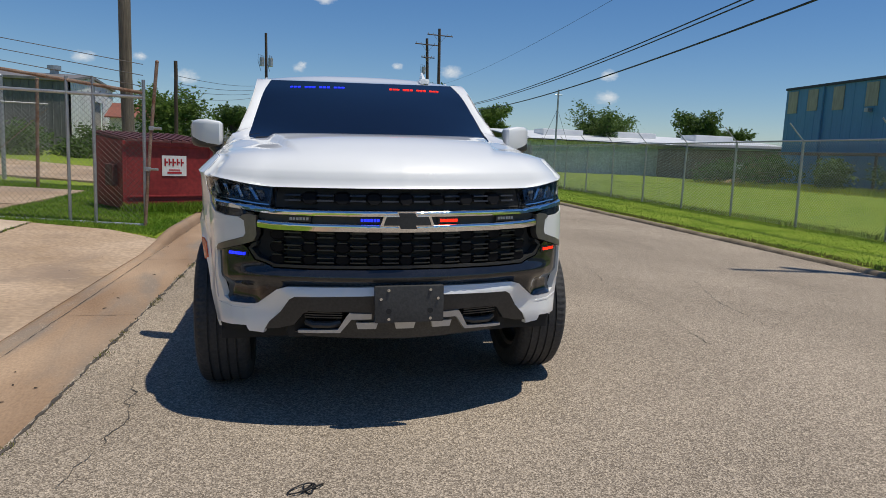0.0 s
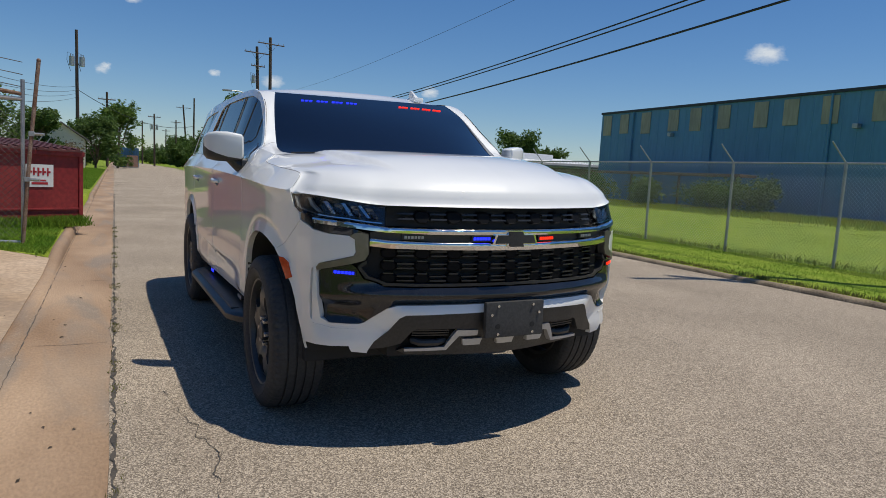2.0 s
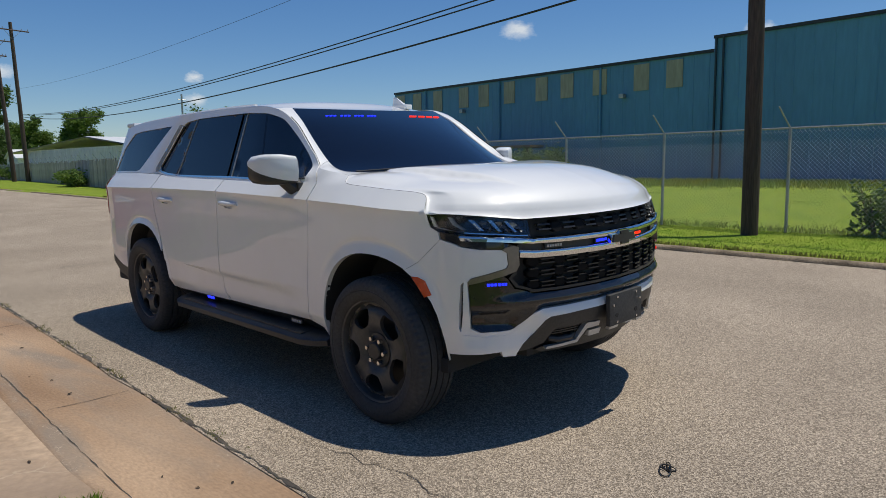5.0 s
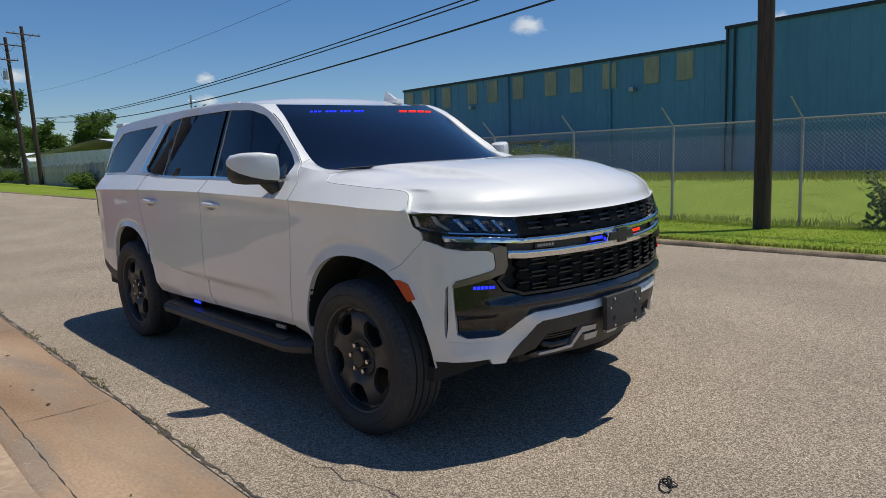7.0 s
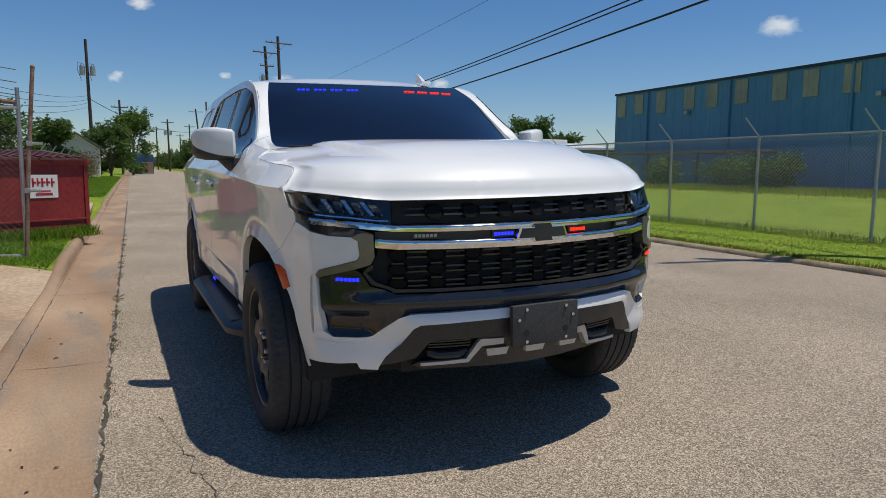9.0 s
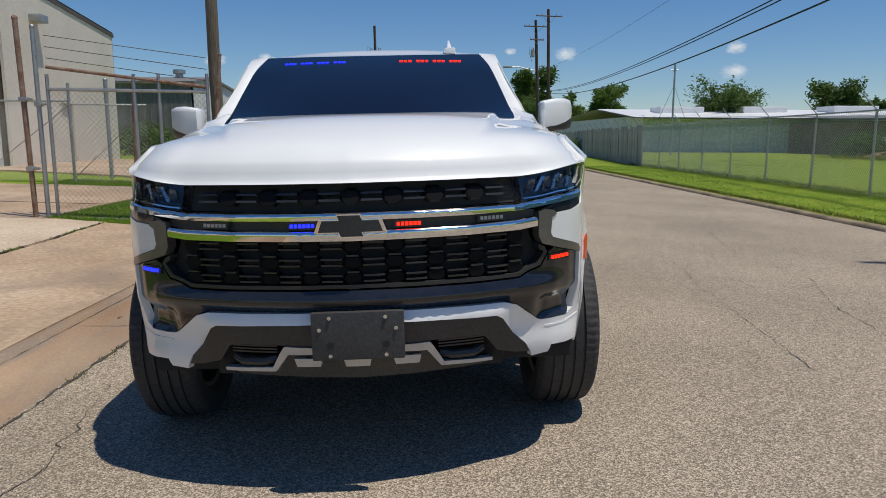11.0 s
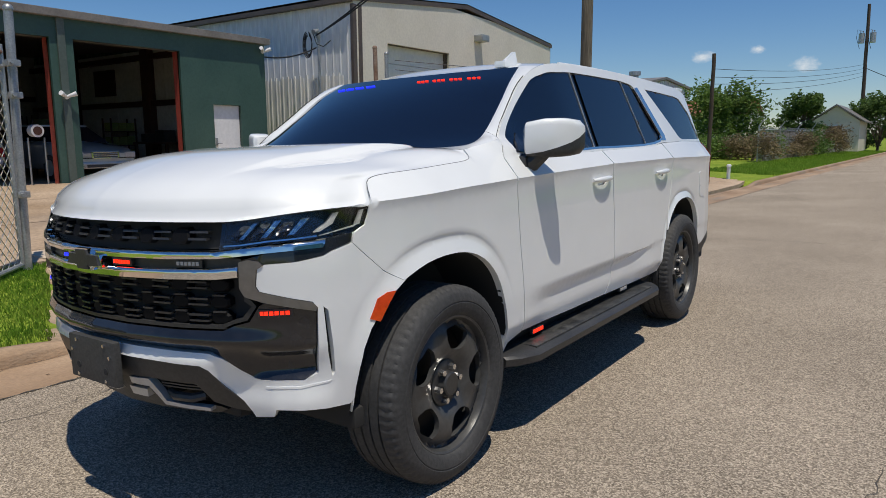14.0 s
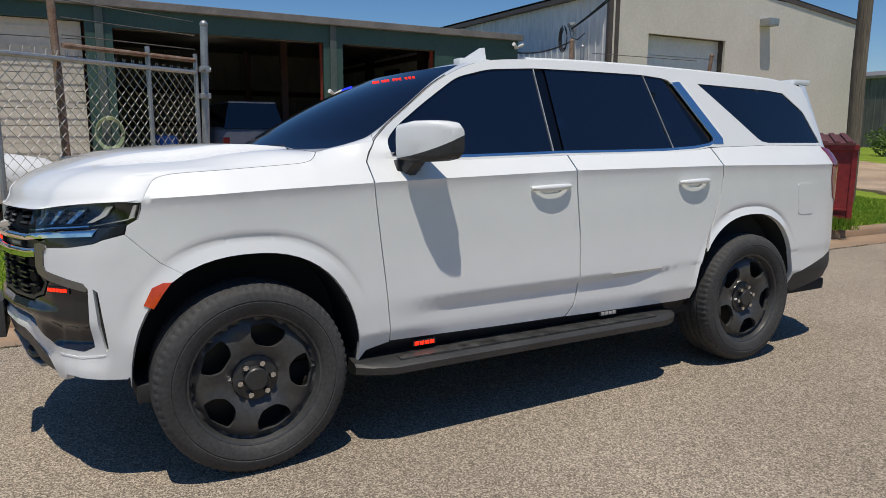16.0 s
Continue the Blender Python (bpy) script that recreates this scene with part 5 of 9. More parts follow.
CAR_WHITE = surface("white_car_paint", (0.84, 0.85, 0.84), (0.86, 0.87, 0.86), 0.8, 0.45, fine=6, fine_amount=0.012, rough_var=0.03, coat=1.0)
GLOSS_BLACK = surface("gloss_black_plastic", (0.012, 0.013, 0.016), (0.018, 0.019, 0.023), 2.0, 0.15, fine=30, fine_amount=0.2, rough_var=0.04, coat=0.45)
SATIN_BLACK = surface("satin_black_plastic", (0.028, 0.028, 0.028), (0.042, 0.042, 0.042), 3.0, 0.42, fine=80, fine_amount=0.2, bump=0.03)
MATT_BLACK = surface("matt_black_plastic", (0.042, 0.042, 0.042), (0.060, 0.060, 0.059), 3.0, 0.60, fine=90, fine_amount=0.25, bump=0.06)
# near-black that paints the shade of the grille's openings onto the nodes
NODE_SHADE = plain("grille_node_shade", (0.005, 0.005, 0.006), 0.6, spec=0.15)
# lighter black plastic, the light the bars catch put into the colour
GRILLE_BAR = surface("grille_bar_black", (0.028, 0.028, 0.029), (0.042, 0.042, 0.043), 6.0, 0.28, fine=60, fine_amount=0.15)
SEAL_BLACK = plain("window_seal_black", (0.003, 0.003, 0.004), 0.12, spec=0.5)
LINER = plain("wheel_house_black", (0.026, 0.026, 0.026), 0.9)
CHROME = surface("chrome", (0.80, 0.80, 0.80), (0.86, 0.86, 0.86), 3.0, 0.06, metal=1.0, fine=40, fine_amount=0.03, rough_var=0.02)
GREY_METAL = surface("dark_satin_chrome", (0.20, 0.185, 0.175), (0.26, 0.245, 0.235), 3.0, 0.34, metal=0.75, fine=40, fine_amount=0.08)
SILVER = surface("silver_plastic", (0.50, 0.50, 0.495), (0.60, 0.60, 0.59), 4.0, 0.35, metal=0.35, fine=40, fine_amount=0.06)
TYRE = surface("tyre_rubber", (0.036, 0.036, 0.036), (0.056, 0.055, 0.054), 5.0, 0.75, fine=60, fine_amount=0.25, bump=0.08)
WHEEL_BLACK = surface("black_steel_wheel", (0.046, 0.046, 0.046), (0.064, 0.064, 0.063), 5.0, 0.36, fine=60, fine_amount=0.15)
NUT = plain("bright_nut_steel", (0.65, 0.65, 0.65), 0.25, 1.0)
AMBER = surface("orange_reflector", (0.62, 0.055, 0.008), (0.70, 0.085, 0.012), 6.0, 0.25, fine=60, fine_amount=0.1, coat=0.4)
TAIL_RED = plain("dark_red_lens", (0.22, 0.008, 0.012), 0.15, coat=0.5)
BLUE_LED = plain("blue_led", (0.02, 0.03, 0.5), 0.3, glow=(0.008, 0.02, 1.0), power=2.2)
RED_LED = plain("red_led", (0.5, 0.02, 0.01), 0.3, glow=(1.0, 0.02, 0.006), power=1.7)
CLEAR_LENS = surface("milky_lamp_lens", (0.42, 0.41, 0.39), (0.52, 0.51, 0.49), 20.0, 0.25, fine=120, fine_amount=0.15, coat=0.5)


def tinted_glass():
    m, n, l, p = nodes_of("tinted_glass")
    p.inputs["Base Color"].default_value = (0.006, 0.012, 0.030, 1)
    p.inputs["Roughness"].default_value = 0.0
    p.inputs["IOR"].default_value = 1.52
    p.inputs["Transmission Weight"].default_value = 0.12
    return m


def lamp_glass():
    m, n, l, p = nodes_of("lamp_glass")
    p.inputs["Base Color"].default_value = (0.75, 0.82, 0.88, 1)
    p.inputs["Roughness"].default_value = 0.0
    p.inputs["IOR"].default_value = 1.42
    p.inputs["Transmission Weight"].default_value = 1.0
    return m


SCUFFED = surface("scuffed_black_tread", (0.018, 0.018, 0.018), (0.060, 0.060, 0.058), 16.0, 0.42, fine=70, fine_amount=0.3, bump=0.06)
REFLECTOR = surface("lamp_reflector", (0.38, 0.39, 0.40), (0.86, 0.87, 0.88), 30.0, 0.10, metal=1.0, fine=22, fine_amount=0.12, bump=0.5)
TINT = tinted_glass()
LAMP_GLASS = lamp_glass()

# ---- the SUV: shape of its skin ----
# Plan of the nose as fractions of the half width, from the middle to the side.
NOSE = [(0.0, -0.915), (0.2, -0.900), (0.4, -0.856), (0.55, -0.803), (0.65, -0.757), (0.72, -0.720), (0.79, -0.655), (0.85, -0.572), (0.90, -0.480), (0.94, -0.385), (0.97, -0.290), (0.99, -0.190), (1.0, -0.100)]
NOSE_S = [0.0]
for (xa, ya), (xb, yb) in zip(NOSE, NOSE[1:]):
    NOSE_S.append(NOSE_S[-1] + math.hypot(xb - xa, yb - ya))
S_SIDE = NOSE_S[-1]
TAIL_Y = 3.75
S_TAIL = S_SIDE + TAIL_Y + 0.1
TAIL = [(1.0, 3.75), (0.985, 3.90), (0.95, 4.02), (0.88, 4.13), (0.78, 4.20), (0.6, 4.26), (0.3, 4.30), (0.0, 4.31)]
TAIL_S = [S_TAIL]
for (xa, ya), (xb, yb) in zip(TAIL, TAIL[1:]):
    TAIL_S.append(TAIL_S[-1] + math.hypot(xb - xa, yb - ya))
WHEELBASE, TYRE_R = 3.071, 0.402


def smooth_step(a, b, t):
    t = min(1.0, max(0.0, (t - a) / (b - a)))
    return t * t * (3 - 2 * t)


def arch_point(a, cy):
    """Wheel opening edge at angle a (0 rearwards, pi forwards), squarish."""
    c, s = math.cos(a), math.sin(a)
    k = 2.35
    r = 1 / ((abs(c) / 0.468) ** k + (abs(s) / 0.533) ** k) ** (1 / k)
    return cy + c * r, 0.40 + s * r


def arch_level(y, z, cy):
    k = 2.35
    return ((abs(y - cy) / 0.468) ** k + (abs(z - 0.40) / 0.533) ** k) ** (1 / k) if z > 0.40 else abs(y - cy) / 0.468


CREASE = [(-0.5, 1.158), (-0.386, 1.164), (-0.09, 1.177), (0.134, 1.187), (0.53, 1.200), (0.866, 1.210), (1.70, 1.230), (2.76, 1.235), (3.70, 1.225), (4.3, 1.22)]
HOOD_LINE = [(-0.390, 1.157), (-0.362, 1.205), (-0.341, 1.232), (-0.314, 1.246), (-0.262, 1.256), (-0.071, 1.268), (0.111, 1.280), (0.240, 1.289), (0.277, 1.2965), (0.300, 1.307), (0.316, 1.320), (0.330, 1.336)]
HOOD_CUT = [(y, eased(HOOD_LINE, y)) for y in (-0.390 + 0.360 * (t ** 1.6 + 1 - (1 - t) ** 1.6) for t in (k / 40 for k in range(41)))]
HOOD_FLAT = HOOD_LINE[:6] + [(0.111, 1.280), (0.240, 1.2885), (0.340, 1.297)]
BELT_LINE = [(0.5, 1.300), (1.01, 1.291), (1.40, 1.300), (2.00, 1.309), (2.62, 1.325), (2.755, 1.343), (4.0, 1.350)]
LOW_CREASE = [(0.60, 0.575), (0.82, 0.592), (1.07, 0.600), (1.66, 0.617), (1.98, 0.632), (2.46, 0.664)]
FLARES = ((0.0, 1.125, 1.160, 0.026), (WHEELBASE, 1.085, 1.120, 0.030))


def flare(y, z):
    """How far the lip round a wheel opening stands proud; it dies away down the rear side."""
    out = 0.0
    for cy, l0, l1, h in FLARES:
        lv = arch_level(y, z, cy)
        if lv < 1.4:
            fade = smooth_step(0.62, 0.92, z) if y > cy else smooth_step(0.42, 0.60, z)
            lip = 0.012 - (0.012 + 0.006) * (lv - 1.0) / (l0 - 1.0) if lv < l0 else -0.006 * (1 - smooth_step(l0, l1, lv))
            if lip < 0 and y < cy:
                lip *= 1 - 0.75 * smooth_step(-0.18, -0.36, y - cy)
            out += fade * max(-0.006, min(lip, 0.014))
    return out


def side_x(y, z):
    zc = line_value(CREASE, y)
    if z <= zc:
        f = line_value([(0.35, 0.935), (0.45, 0.955), (0.60, 0.970), (0.80, 0.974), (zc - 0.16, 0.972), (zc - 0.07, 0.974), (zc - 0.025, 0.978), (zc, 0.985)], z)
        low = line_value(LOW_CREASE, y)
        k = smooth_step(0.60, 0.95, y) * smooth_step(2.44, 2.05, y)
        cut = 0.004 + 0.020 * k
        d = line_value([(0.35, 0.905), (0.445, 0.938), (0.522, 0.977 - cut), (low, 0.978 - cut), (max(low + 0.004, 0.664), 0.978), (0.70, 0.978), (0.90, 0.975), (zc - 0.08, 0.976), (zc - 0.025, 0.979), (zc, 0.985)], z)
    else:
        zt, zb = line_value(HOOD_LINE[3:], max(y, -0.314)), line_value(BELT_LINE, y)
        zt = min(zt, 1.30)
        f = 0.985 - 0.092 * (z - zc) / (zt - zc) if z < zt else max(0.78, 0.893 - 1.7 * (z - zt))
        d = 0.985 + (0.915 - 0.34 * (zb - 1.30) - 0.985) * (z - zc) / (zb - zc) if z < zb else 0.915 - 0.34 * (z - 1.30)
    x = f + (d - f) * smooth_step(0.28, 0.62, y)
    x -= 0.045 * smooth_step(1.40, 0.78, y) * smooth_step(0.50, 0.62, y) * smooth_step(1.33, 1.40, z)
    x -= 0.03 * smooth_step(2.9, 4.2, y) * (1 if z < 1.3 else 1.4)
    return x + flare(y, z)


NOSE_WIDTH = [(0.35, 0.93), (0.40, 0.962), (0.45, 0.994), (0.62, 1.017), (0.80, 1.020), (0.95, 1.019), (1.00, 1.015), (1.05, 1.003), (1.12, 0.979), (1.185, 0.972), (1.21, 0.955), (1.26, 0.90), (1.30, 0.82)]


def s_from_y(y):
    return S_SIDE + y + 0.1 if y >= -0.1 else next(sa + (sb - sa) * (y - ya) / (yb - ya) for sa, sb, (xa, ya), (xb, yb) in zip(NOSE_S, NOSE_S[1:], NOSE, NOSE[1:]) if y <= yb)


def s_from_x(x, z):
    f = min(1.0, abs(x) / line_value(NOSE_WIDTH, z))
    for sa, sb, (xa, ya), (xb, yb) in zip(NOSE_S, NOSE_S[1:], NOSE, NOSE[1:]):
        if f <= xb:
            return sa + (sb - sa) * (f - xa) / (xb - xa)
    return S_SIDE


def along_table(ss, table, s):
    for sa, sb, (xa, ya), (xb, yb) in zip(ss, ss[1:], table, table[1:]):
        if s <= sb:
            t = (s - sa) / (sb - sa)
            return xa + (xb - xa) * t, ya + (yb - ya) * t
    return table[-1]


def skin(s, z, d=0.0):
    """A point of the body's skin at arc s round the plan, height z, d metres inside it. Negative s is the other side."""
    sign, s = (1, s) if s >= 0 else (-1, -s)

    def raw(q):
        if q <= S_SIDE:
            f, y = along_table(NOSE_S, NOSE, q)
            tuck = 0.05 * smooth_step(0.66, 0.40, z) + 0.03 * smooth_step(1.0, 1.14, z)
            w = line_value(NOSE_WIDTH, z)
            w += (side_x(y, z) - w) * smooth_step(-0.62, -0.40, y)
            return Vector((f * w, y + tuck * (1 - smooth_step(0.6, 0.95, f)), z))
        if q <= S_TAIL:
            y = q - S_SIDE - 0.1
            return Vector((side_x(y, z), y, z))
        f, y = along_table(TAIL_S, TAIL, q)
        lean = 0.28 * max(0.0, z - 1.25)
        return Vector((f * side_x(TAIL_Y, z), y - lean * (y - TAIL_Y) / 0.56, z))

    p = raw(s)
    if d:
        t = raw(s + 0.02) - raw(max(0.0, s - 0.02))
        n = Vector((-t.y, t.x, 0)).normalized()
        if s < 0.02:
            n = Vector((0, 1, 0))
        p = p + n * d
    return Vector((p.x * sign, p.y, p.z))


def inside(poly, x, y):
    c, j = False, len(poly) - 1
    for i in range(len(poly)):
        (xi, yi), (xj, yj) = poly[i], poly[j]
        if (yi > y) != (yj > y) and x < (xj - xi) * (y - yi) / (yj - yi) + xi:
            c = not c
        j = i
    return c


def resample(poly, step):
    out = []
    for i in range(len(poly)):
        a, b = poly[i], poly[(i + 1) % len(poly)]
        n = max(1, int(math.ceil(math.dist(a, b) / step)))
        out += [(a[0] + (b[0] - a[0]) * k / n, a[1] + (b[1] - a[1]) * k / n) for k in range(n)]
    return out


def rounded(poly, r):
    """Corners cut round."""
    out, n = [], len(poly)
    for i in range(n):
        p, a, b = Vector(poly[i]), Vector(poly[i - 1]), Vector(poly[(i + 1) % n])
        ra, rb = min(r, (a - p).length * 0.45), min(r, (b - p).length * 0.45)
        pa, pb = p + (a - p).normalized() * ra, p + (b - p).normalized() * rb
        for t in (0.0, 0.33, 0.67, 1.0):
            q = pa * (1 - t) ** 2 + p * 2 * t * (1 - t) + pb * t * t
            out.append((q.x, q.y))
    return out


def panel_mesh(outline, mapping, holes=(), step=0.04, skirt=0.02, d=0.0, bm=None, lines=()):
    """A skin panel: the outline filled with triangles and laid on mapping(u, v, depth), its edges turned inwards."""
    bm = bm or bmesh.new()
    loops = [resample(list(outline), step * 0.7)] + [resample(list(h), step * 0.7) for h in holes]
    verts, edges, ranges = [], [], []
    for lp in loops:
        o = len(verts)
        ranges.append((o, len(lp)))
        verts += [Vector(p) for p in lp]
        edges += [(o + k, o + (k + 1) % len(lp)) for k in range(len(lp))]
    rim = np.array([(p.x, p.y) for p in verts])
    for ln in lines:
        last = None
        for p in resample(list(ln), step * 0.6)[: -max(1, int(math.ceil(math.dist(ln[-1], ln[0]) / (step * 0.6)))) + 1]:
            ok = inside(loops[0], *p) and not any(inside(h, *p) for h in loops[1:]) and np.abs(rim - p).sum(axis=1).min() > 0.008
            if ok:
                verts.append(Vector(p))
                if last is not None:
                    edges.append((last, len(verts) - 1))
                last = len(verts) - 1
            else:
                last = None
    rim = np.array([(p.x, p.y) for p in verts])
    us, vs = [p[0] for p in loops[0]], [p[1] for p in loops[0]]
    u = min(us) + step / 2
    row = 0
    while u < max(us):
        v = min(vs) + step / 2 + (step / 2 if row % 2 else 0)
        while v < max(vs):
            if inside(loops[0], u, v) and not any(inside(h, u, v) for h in loops[1:]) and np.abs(rim - (u, v)).sum(axis=1).min() > step * 0.45:
                verts.append(Vector((u, v)))
            v += step
        u += step
        row += 1
    co, _, faces, *_ = delaunay_2d_cdt(verts, edges, [], 0, 1e-6)
    made = {}

    def vert(i):
        if i not in made:
            made[i] = bm.verts.new(mapping(co[i].x, co[i].y, d))
        return made[i]

    used = {}
    for f in faces:
        cx, cy = sum(co[i].x for i in f) / 3, sum(co[i].y for i in f) / 3
        if inside(loops[0], cx, cy) and not any(inside(h, cx, cy) for h in loops[1:]):
            bm.faces.new([vert(i) for i in f])
            for k in range(3):
                e = (f[k], f[(k + 1) % 3])
                used[e] = used.get((e[1], e[0]), 0) + 1 if (e[1], e[0]) not in used else 2
                if (e[1], e[0]) in used:
                    used[(e[1], e[0])] = 2
    if skirt:
        low = {}
        for (a, b), n in list(used.items()):
            if n == 1:
                for i in (a, b):
                    if i not in low:
                        low[i] = bm.verts.new(mapping(co[i].x, co[i].y, d + skirt))
                bm.faces.new((made[b], made[a], low[a], low[b]))
    return bm


def car_part(name, bm, material, parent, label="", smooth=35):
    return part(name, bm, material, parent, label, smooth)


def front(pts):
    """Outline given as (x, z) on the nose, or (None, z, y) on the side, as (s, z)."""
    return [(s_from_x(p[0], p[1]), p[1]) if p[0] is not None else (s_from_y(p[2]), p[1]) for p in pts]


def feature_lines(sgn):
    """Creases of the flank, as (s, z): shoulder, lower door crease, and the edges of the arch flares."""
    ys = [-0.38 + 0.06 * k for k in range(76)]
    out = [[(y, line_value(CREASE, y) + o) for y in ys] for o in (0.0, -0.025)]
    out += [[(0.7 + 0.06 * k, 0.664 + o) for k in range(30)] for o in (0.0, 0.016)]
    out.append([(0.66 + 0.06 * k, line_value(LOW_CREASE, 0.66 + 0.06 * k) - 0.016) for k in range(28)])
    out.append([(0.66 + 0.06 * k, line_value(LOW_CREASE, 0.66 + 0.06 * k)) for k in range(28)])
    out += [[(0.66 + 0.06 * k, zz) for k in range(30)] for zz in (0.498, 0.522, 0.546)]
    for cy, l0, l1, h in FLARES:
        for lv in (1.02, l0 - 0.04, l0, (l0 + l1) / 2, l1, l1 + 0.035):
            ring = [arch_point(math.pi * a / 180, cy) for a in range(2, 179, 4)]
            out.append([(cy + (y - cy) * lv, 0.40 + (z - 0.40) * lv) for y, z in ring])
    return [[(sgn * s_from_y(y), z) for y, z in ln if y > -0.62] for ln in out]


def both(half):
    """A half outline (from the middle, over the top, outwards and back to the middle) doubled by mirroring."""
    h = front(half)
    return h + [(-s, z) for s, z in reversed(h) if s > 1e-4]


CAR = thing("suv", "white police-style SUV with black grille and wheels, parked at the kerb", "car", m=pose(-0.015, 0, 0, 0, -1.45, 0))

# nose pieces across the middle
LIP_TOP = [(0.535, 0.668), (0.579, 0.655), (0.672, 0.582), (0.690, 0.575), (0.812, 0.570), (0.844, 0.590), (0.848, 0.68), (0.852, 0.822)]
CHEEK = [(0.842, 0.846), (0.766, 0.875), (0.721, 0.891), (0.712, 0.908), (0.717, 0.964), (0.737, 0.979), (0.812, 0.983), (0.869, 0.997)]
bumper_half = [(0.0, 0.674), (0.18, 0.673)] + LIP_TOP + CHEEK + [(None, 1.010, -0.53), (None, 1.0290, -0.4545), (None, 0.9155, -0.3395), (None, 0.8705, -0.263)]
bumper_half += [(None, z, y) for y, z in [arch_point(math.pi * a / 180, 0.0) for a in (118, 126, 134, 142, 150, 158, 166, 172, 178)]]
bumper_half += [(None, 0.465, -0.472), (0.894, 0.456), (0.80, 0.462), (0.721, 0.469), (0.708, 0.442), (0.642, 0.436), (0.617, 0.494), (0.565, 0.547), (0.524, 0.610), (0.498, 0.625), (0.177, 0.635), (0.0, 0.637)]
slit = front([(0.864, 0.826), (0.8735, 0.812), (0.8800, 0.663), (0.8785, 0.588), (0.8715, 0.572), (0.8685, 0.671)])


def lip_skin(s, z, d):
    """The white lip leans back: its upper edge lies deeper than its lower one."""
    p = skin(s, z)
    w = smooth_step(-0.50, -0.62, p.y)
    mid = 1 - smooth_step(0.50, 0.60, abs(p.x))
    lean = 0.015 * smooth_step(0.637, 0.676, z) * mid + 0.022 * smooth_step(0.47, 0.57, z) * smooth_step(0.70, 0.60, z) * (1 - mid)
    return skin(s, z, d + lean * w)


car_part("front_bumper", panel_mesh(both(bumper_half), lip_skin, [slit, [(-s, z) for s, z in slit]], 0.022, 0.03, lines=feature_lines(1) + feature_lines(-1)), CAR_WHITE, CAR, "white painted front bumper")
for sgn in (1, -1):
    sl = [(s * sgn, z) for s, z in slit]
    car_part("air_slot", panel_mesh(sl, skin, step=0.03, skirt=0.0, d=0.028), LINER, CAR, "black air curtain slot")
    crease = front([(0.70, 0.545), (0.80, 0.540), (0.862, 0.553), (0.868, 0.560), (0.80, 0.548), (0.70, 0.552)])
    car_part("bumper_crease", panel_mesh([(s * sgn, z) for s, z in crease], lip_skin, step=0.03, skirt=0.01, d=-0.002), CAR_WHITE, CAR)

GRILLE_LOW = [(0.656, 0.938), (0.657, 0.902), (0.675, 0.872), (0.733, 0.853), (0.712, 0.838), (0.680, 0.784), (0.628, 0.769), (0.592, 0.752), (0.468, 0.750), (0.0, 0.753)]
insert_half = [(0.0, 0.753), (0.468, 0.750), (0.592, 0.752), (0.628, 0.769), (0.680, 0.784), (0.712, 0.838), (0.733, 0.850), (0.848, 0.812)] + [(0.849, 0.80), (0.845, 0.68), (0.841, 0.592), (0.812, 0.573), (0.690, 0.578), (0.672, 0.585), (0.579, 0.658), (0.535, 0.671), (0.18, 0.676), (0.0, 0.677)]


def swell(s, z, d):
    """The gloss insert bulges below the grille and is hollow at its corners."""
    a = abs(s)
    d += 0.025 * smooth_step(0.702, 0.672, z) * (1 - smooth_step(0.50, 0.60, a))
    k = 0.022 * math.exp(-((z - 0.717) / 0.028) ** 2) * (1 - smooth_step(0.62, 0.86, a))
    dent = 0.035 * smooth_step(0.64, 0.74, a) * smooth_step(0.70, 0.64, z) * smooth_step(0.555, 0.61, z)
    return skin(s, z, d + 0.012 - k + dent)


car_part("bumper_insert", panel_mesh(both(insert_half), swell, (), 0.013, 0.03), GLOSS_BLACK, CAR, "gloss black bumper insert")
car_part("lower_grille", panel_mesh(both([(0.0, 0.932), (0.477, 0.932), (0.583, 0.935)] + GRILLE_LOW), skin, (), 0.05, 0.0, 0.055), LINER, CAR, "black lower grille backing")
car_part("upper_grille", panel_mesh(both([(0.0, 1.122), (0.40, 1.122), (0.586, 1.120), (0.597, 1.026), (0.0, 1.018)]), skin, (), 0.05, 0.0, 0.05), LINER, CAR, "black upper grille backing")
car_part("grille_frame", panel_mesh(both([(0.0, 0.76), (0.468, 0.757), (0.590, 0.759), (0.626, 0.776), (0.674, 0.790), (0.705, 0.838), (0.69, 0.858), (0.668, 0.87), (0.668, 0.855), (0.69, 0.838), (0.660, 0.800), (0.620, 0.786), (0.587, 0.772), (0.468, 0.770), (0.0, 0.773)]), skin, (), 0.025, 0.04, 0.010), SATIN_BLACK, CAR)
GRID_X = [k * 0.145 + 0.0 for k in range(-4, 5)]


def skin_bar(bm, x0, x1, z0, z1, d0, d1, n=5):
    """A thin bar following the nose between x0 and x1."""
    rings = []
    for k in range(n + 1):
        x = x0 + (x1 - x0) * k / n
        s = math.copysign(s_from_x(x, (z0 + z1) / 2), x)
        rings.append([bm.verts.new(skin(s, z, d)) for z, d in ((z0, d0), (z1, d0), (z1, d1), (z0, d1))])
    for a, b in zip(rings, rings[1:]):
        for i in range(4):
            bm.faces.new((a[i], b[i], b[(i + 1) % 4], a[(i + 1) % 4]))
    bm.faces.new(rings[0])
    bm.faces.new(rings[-1][::-1])


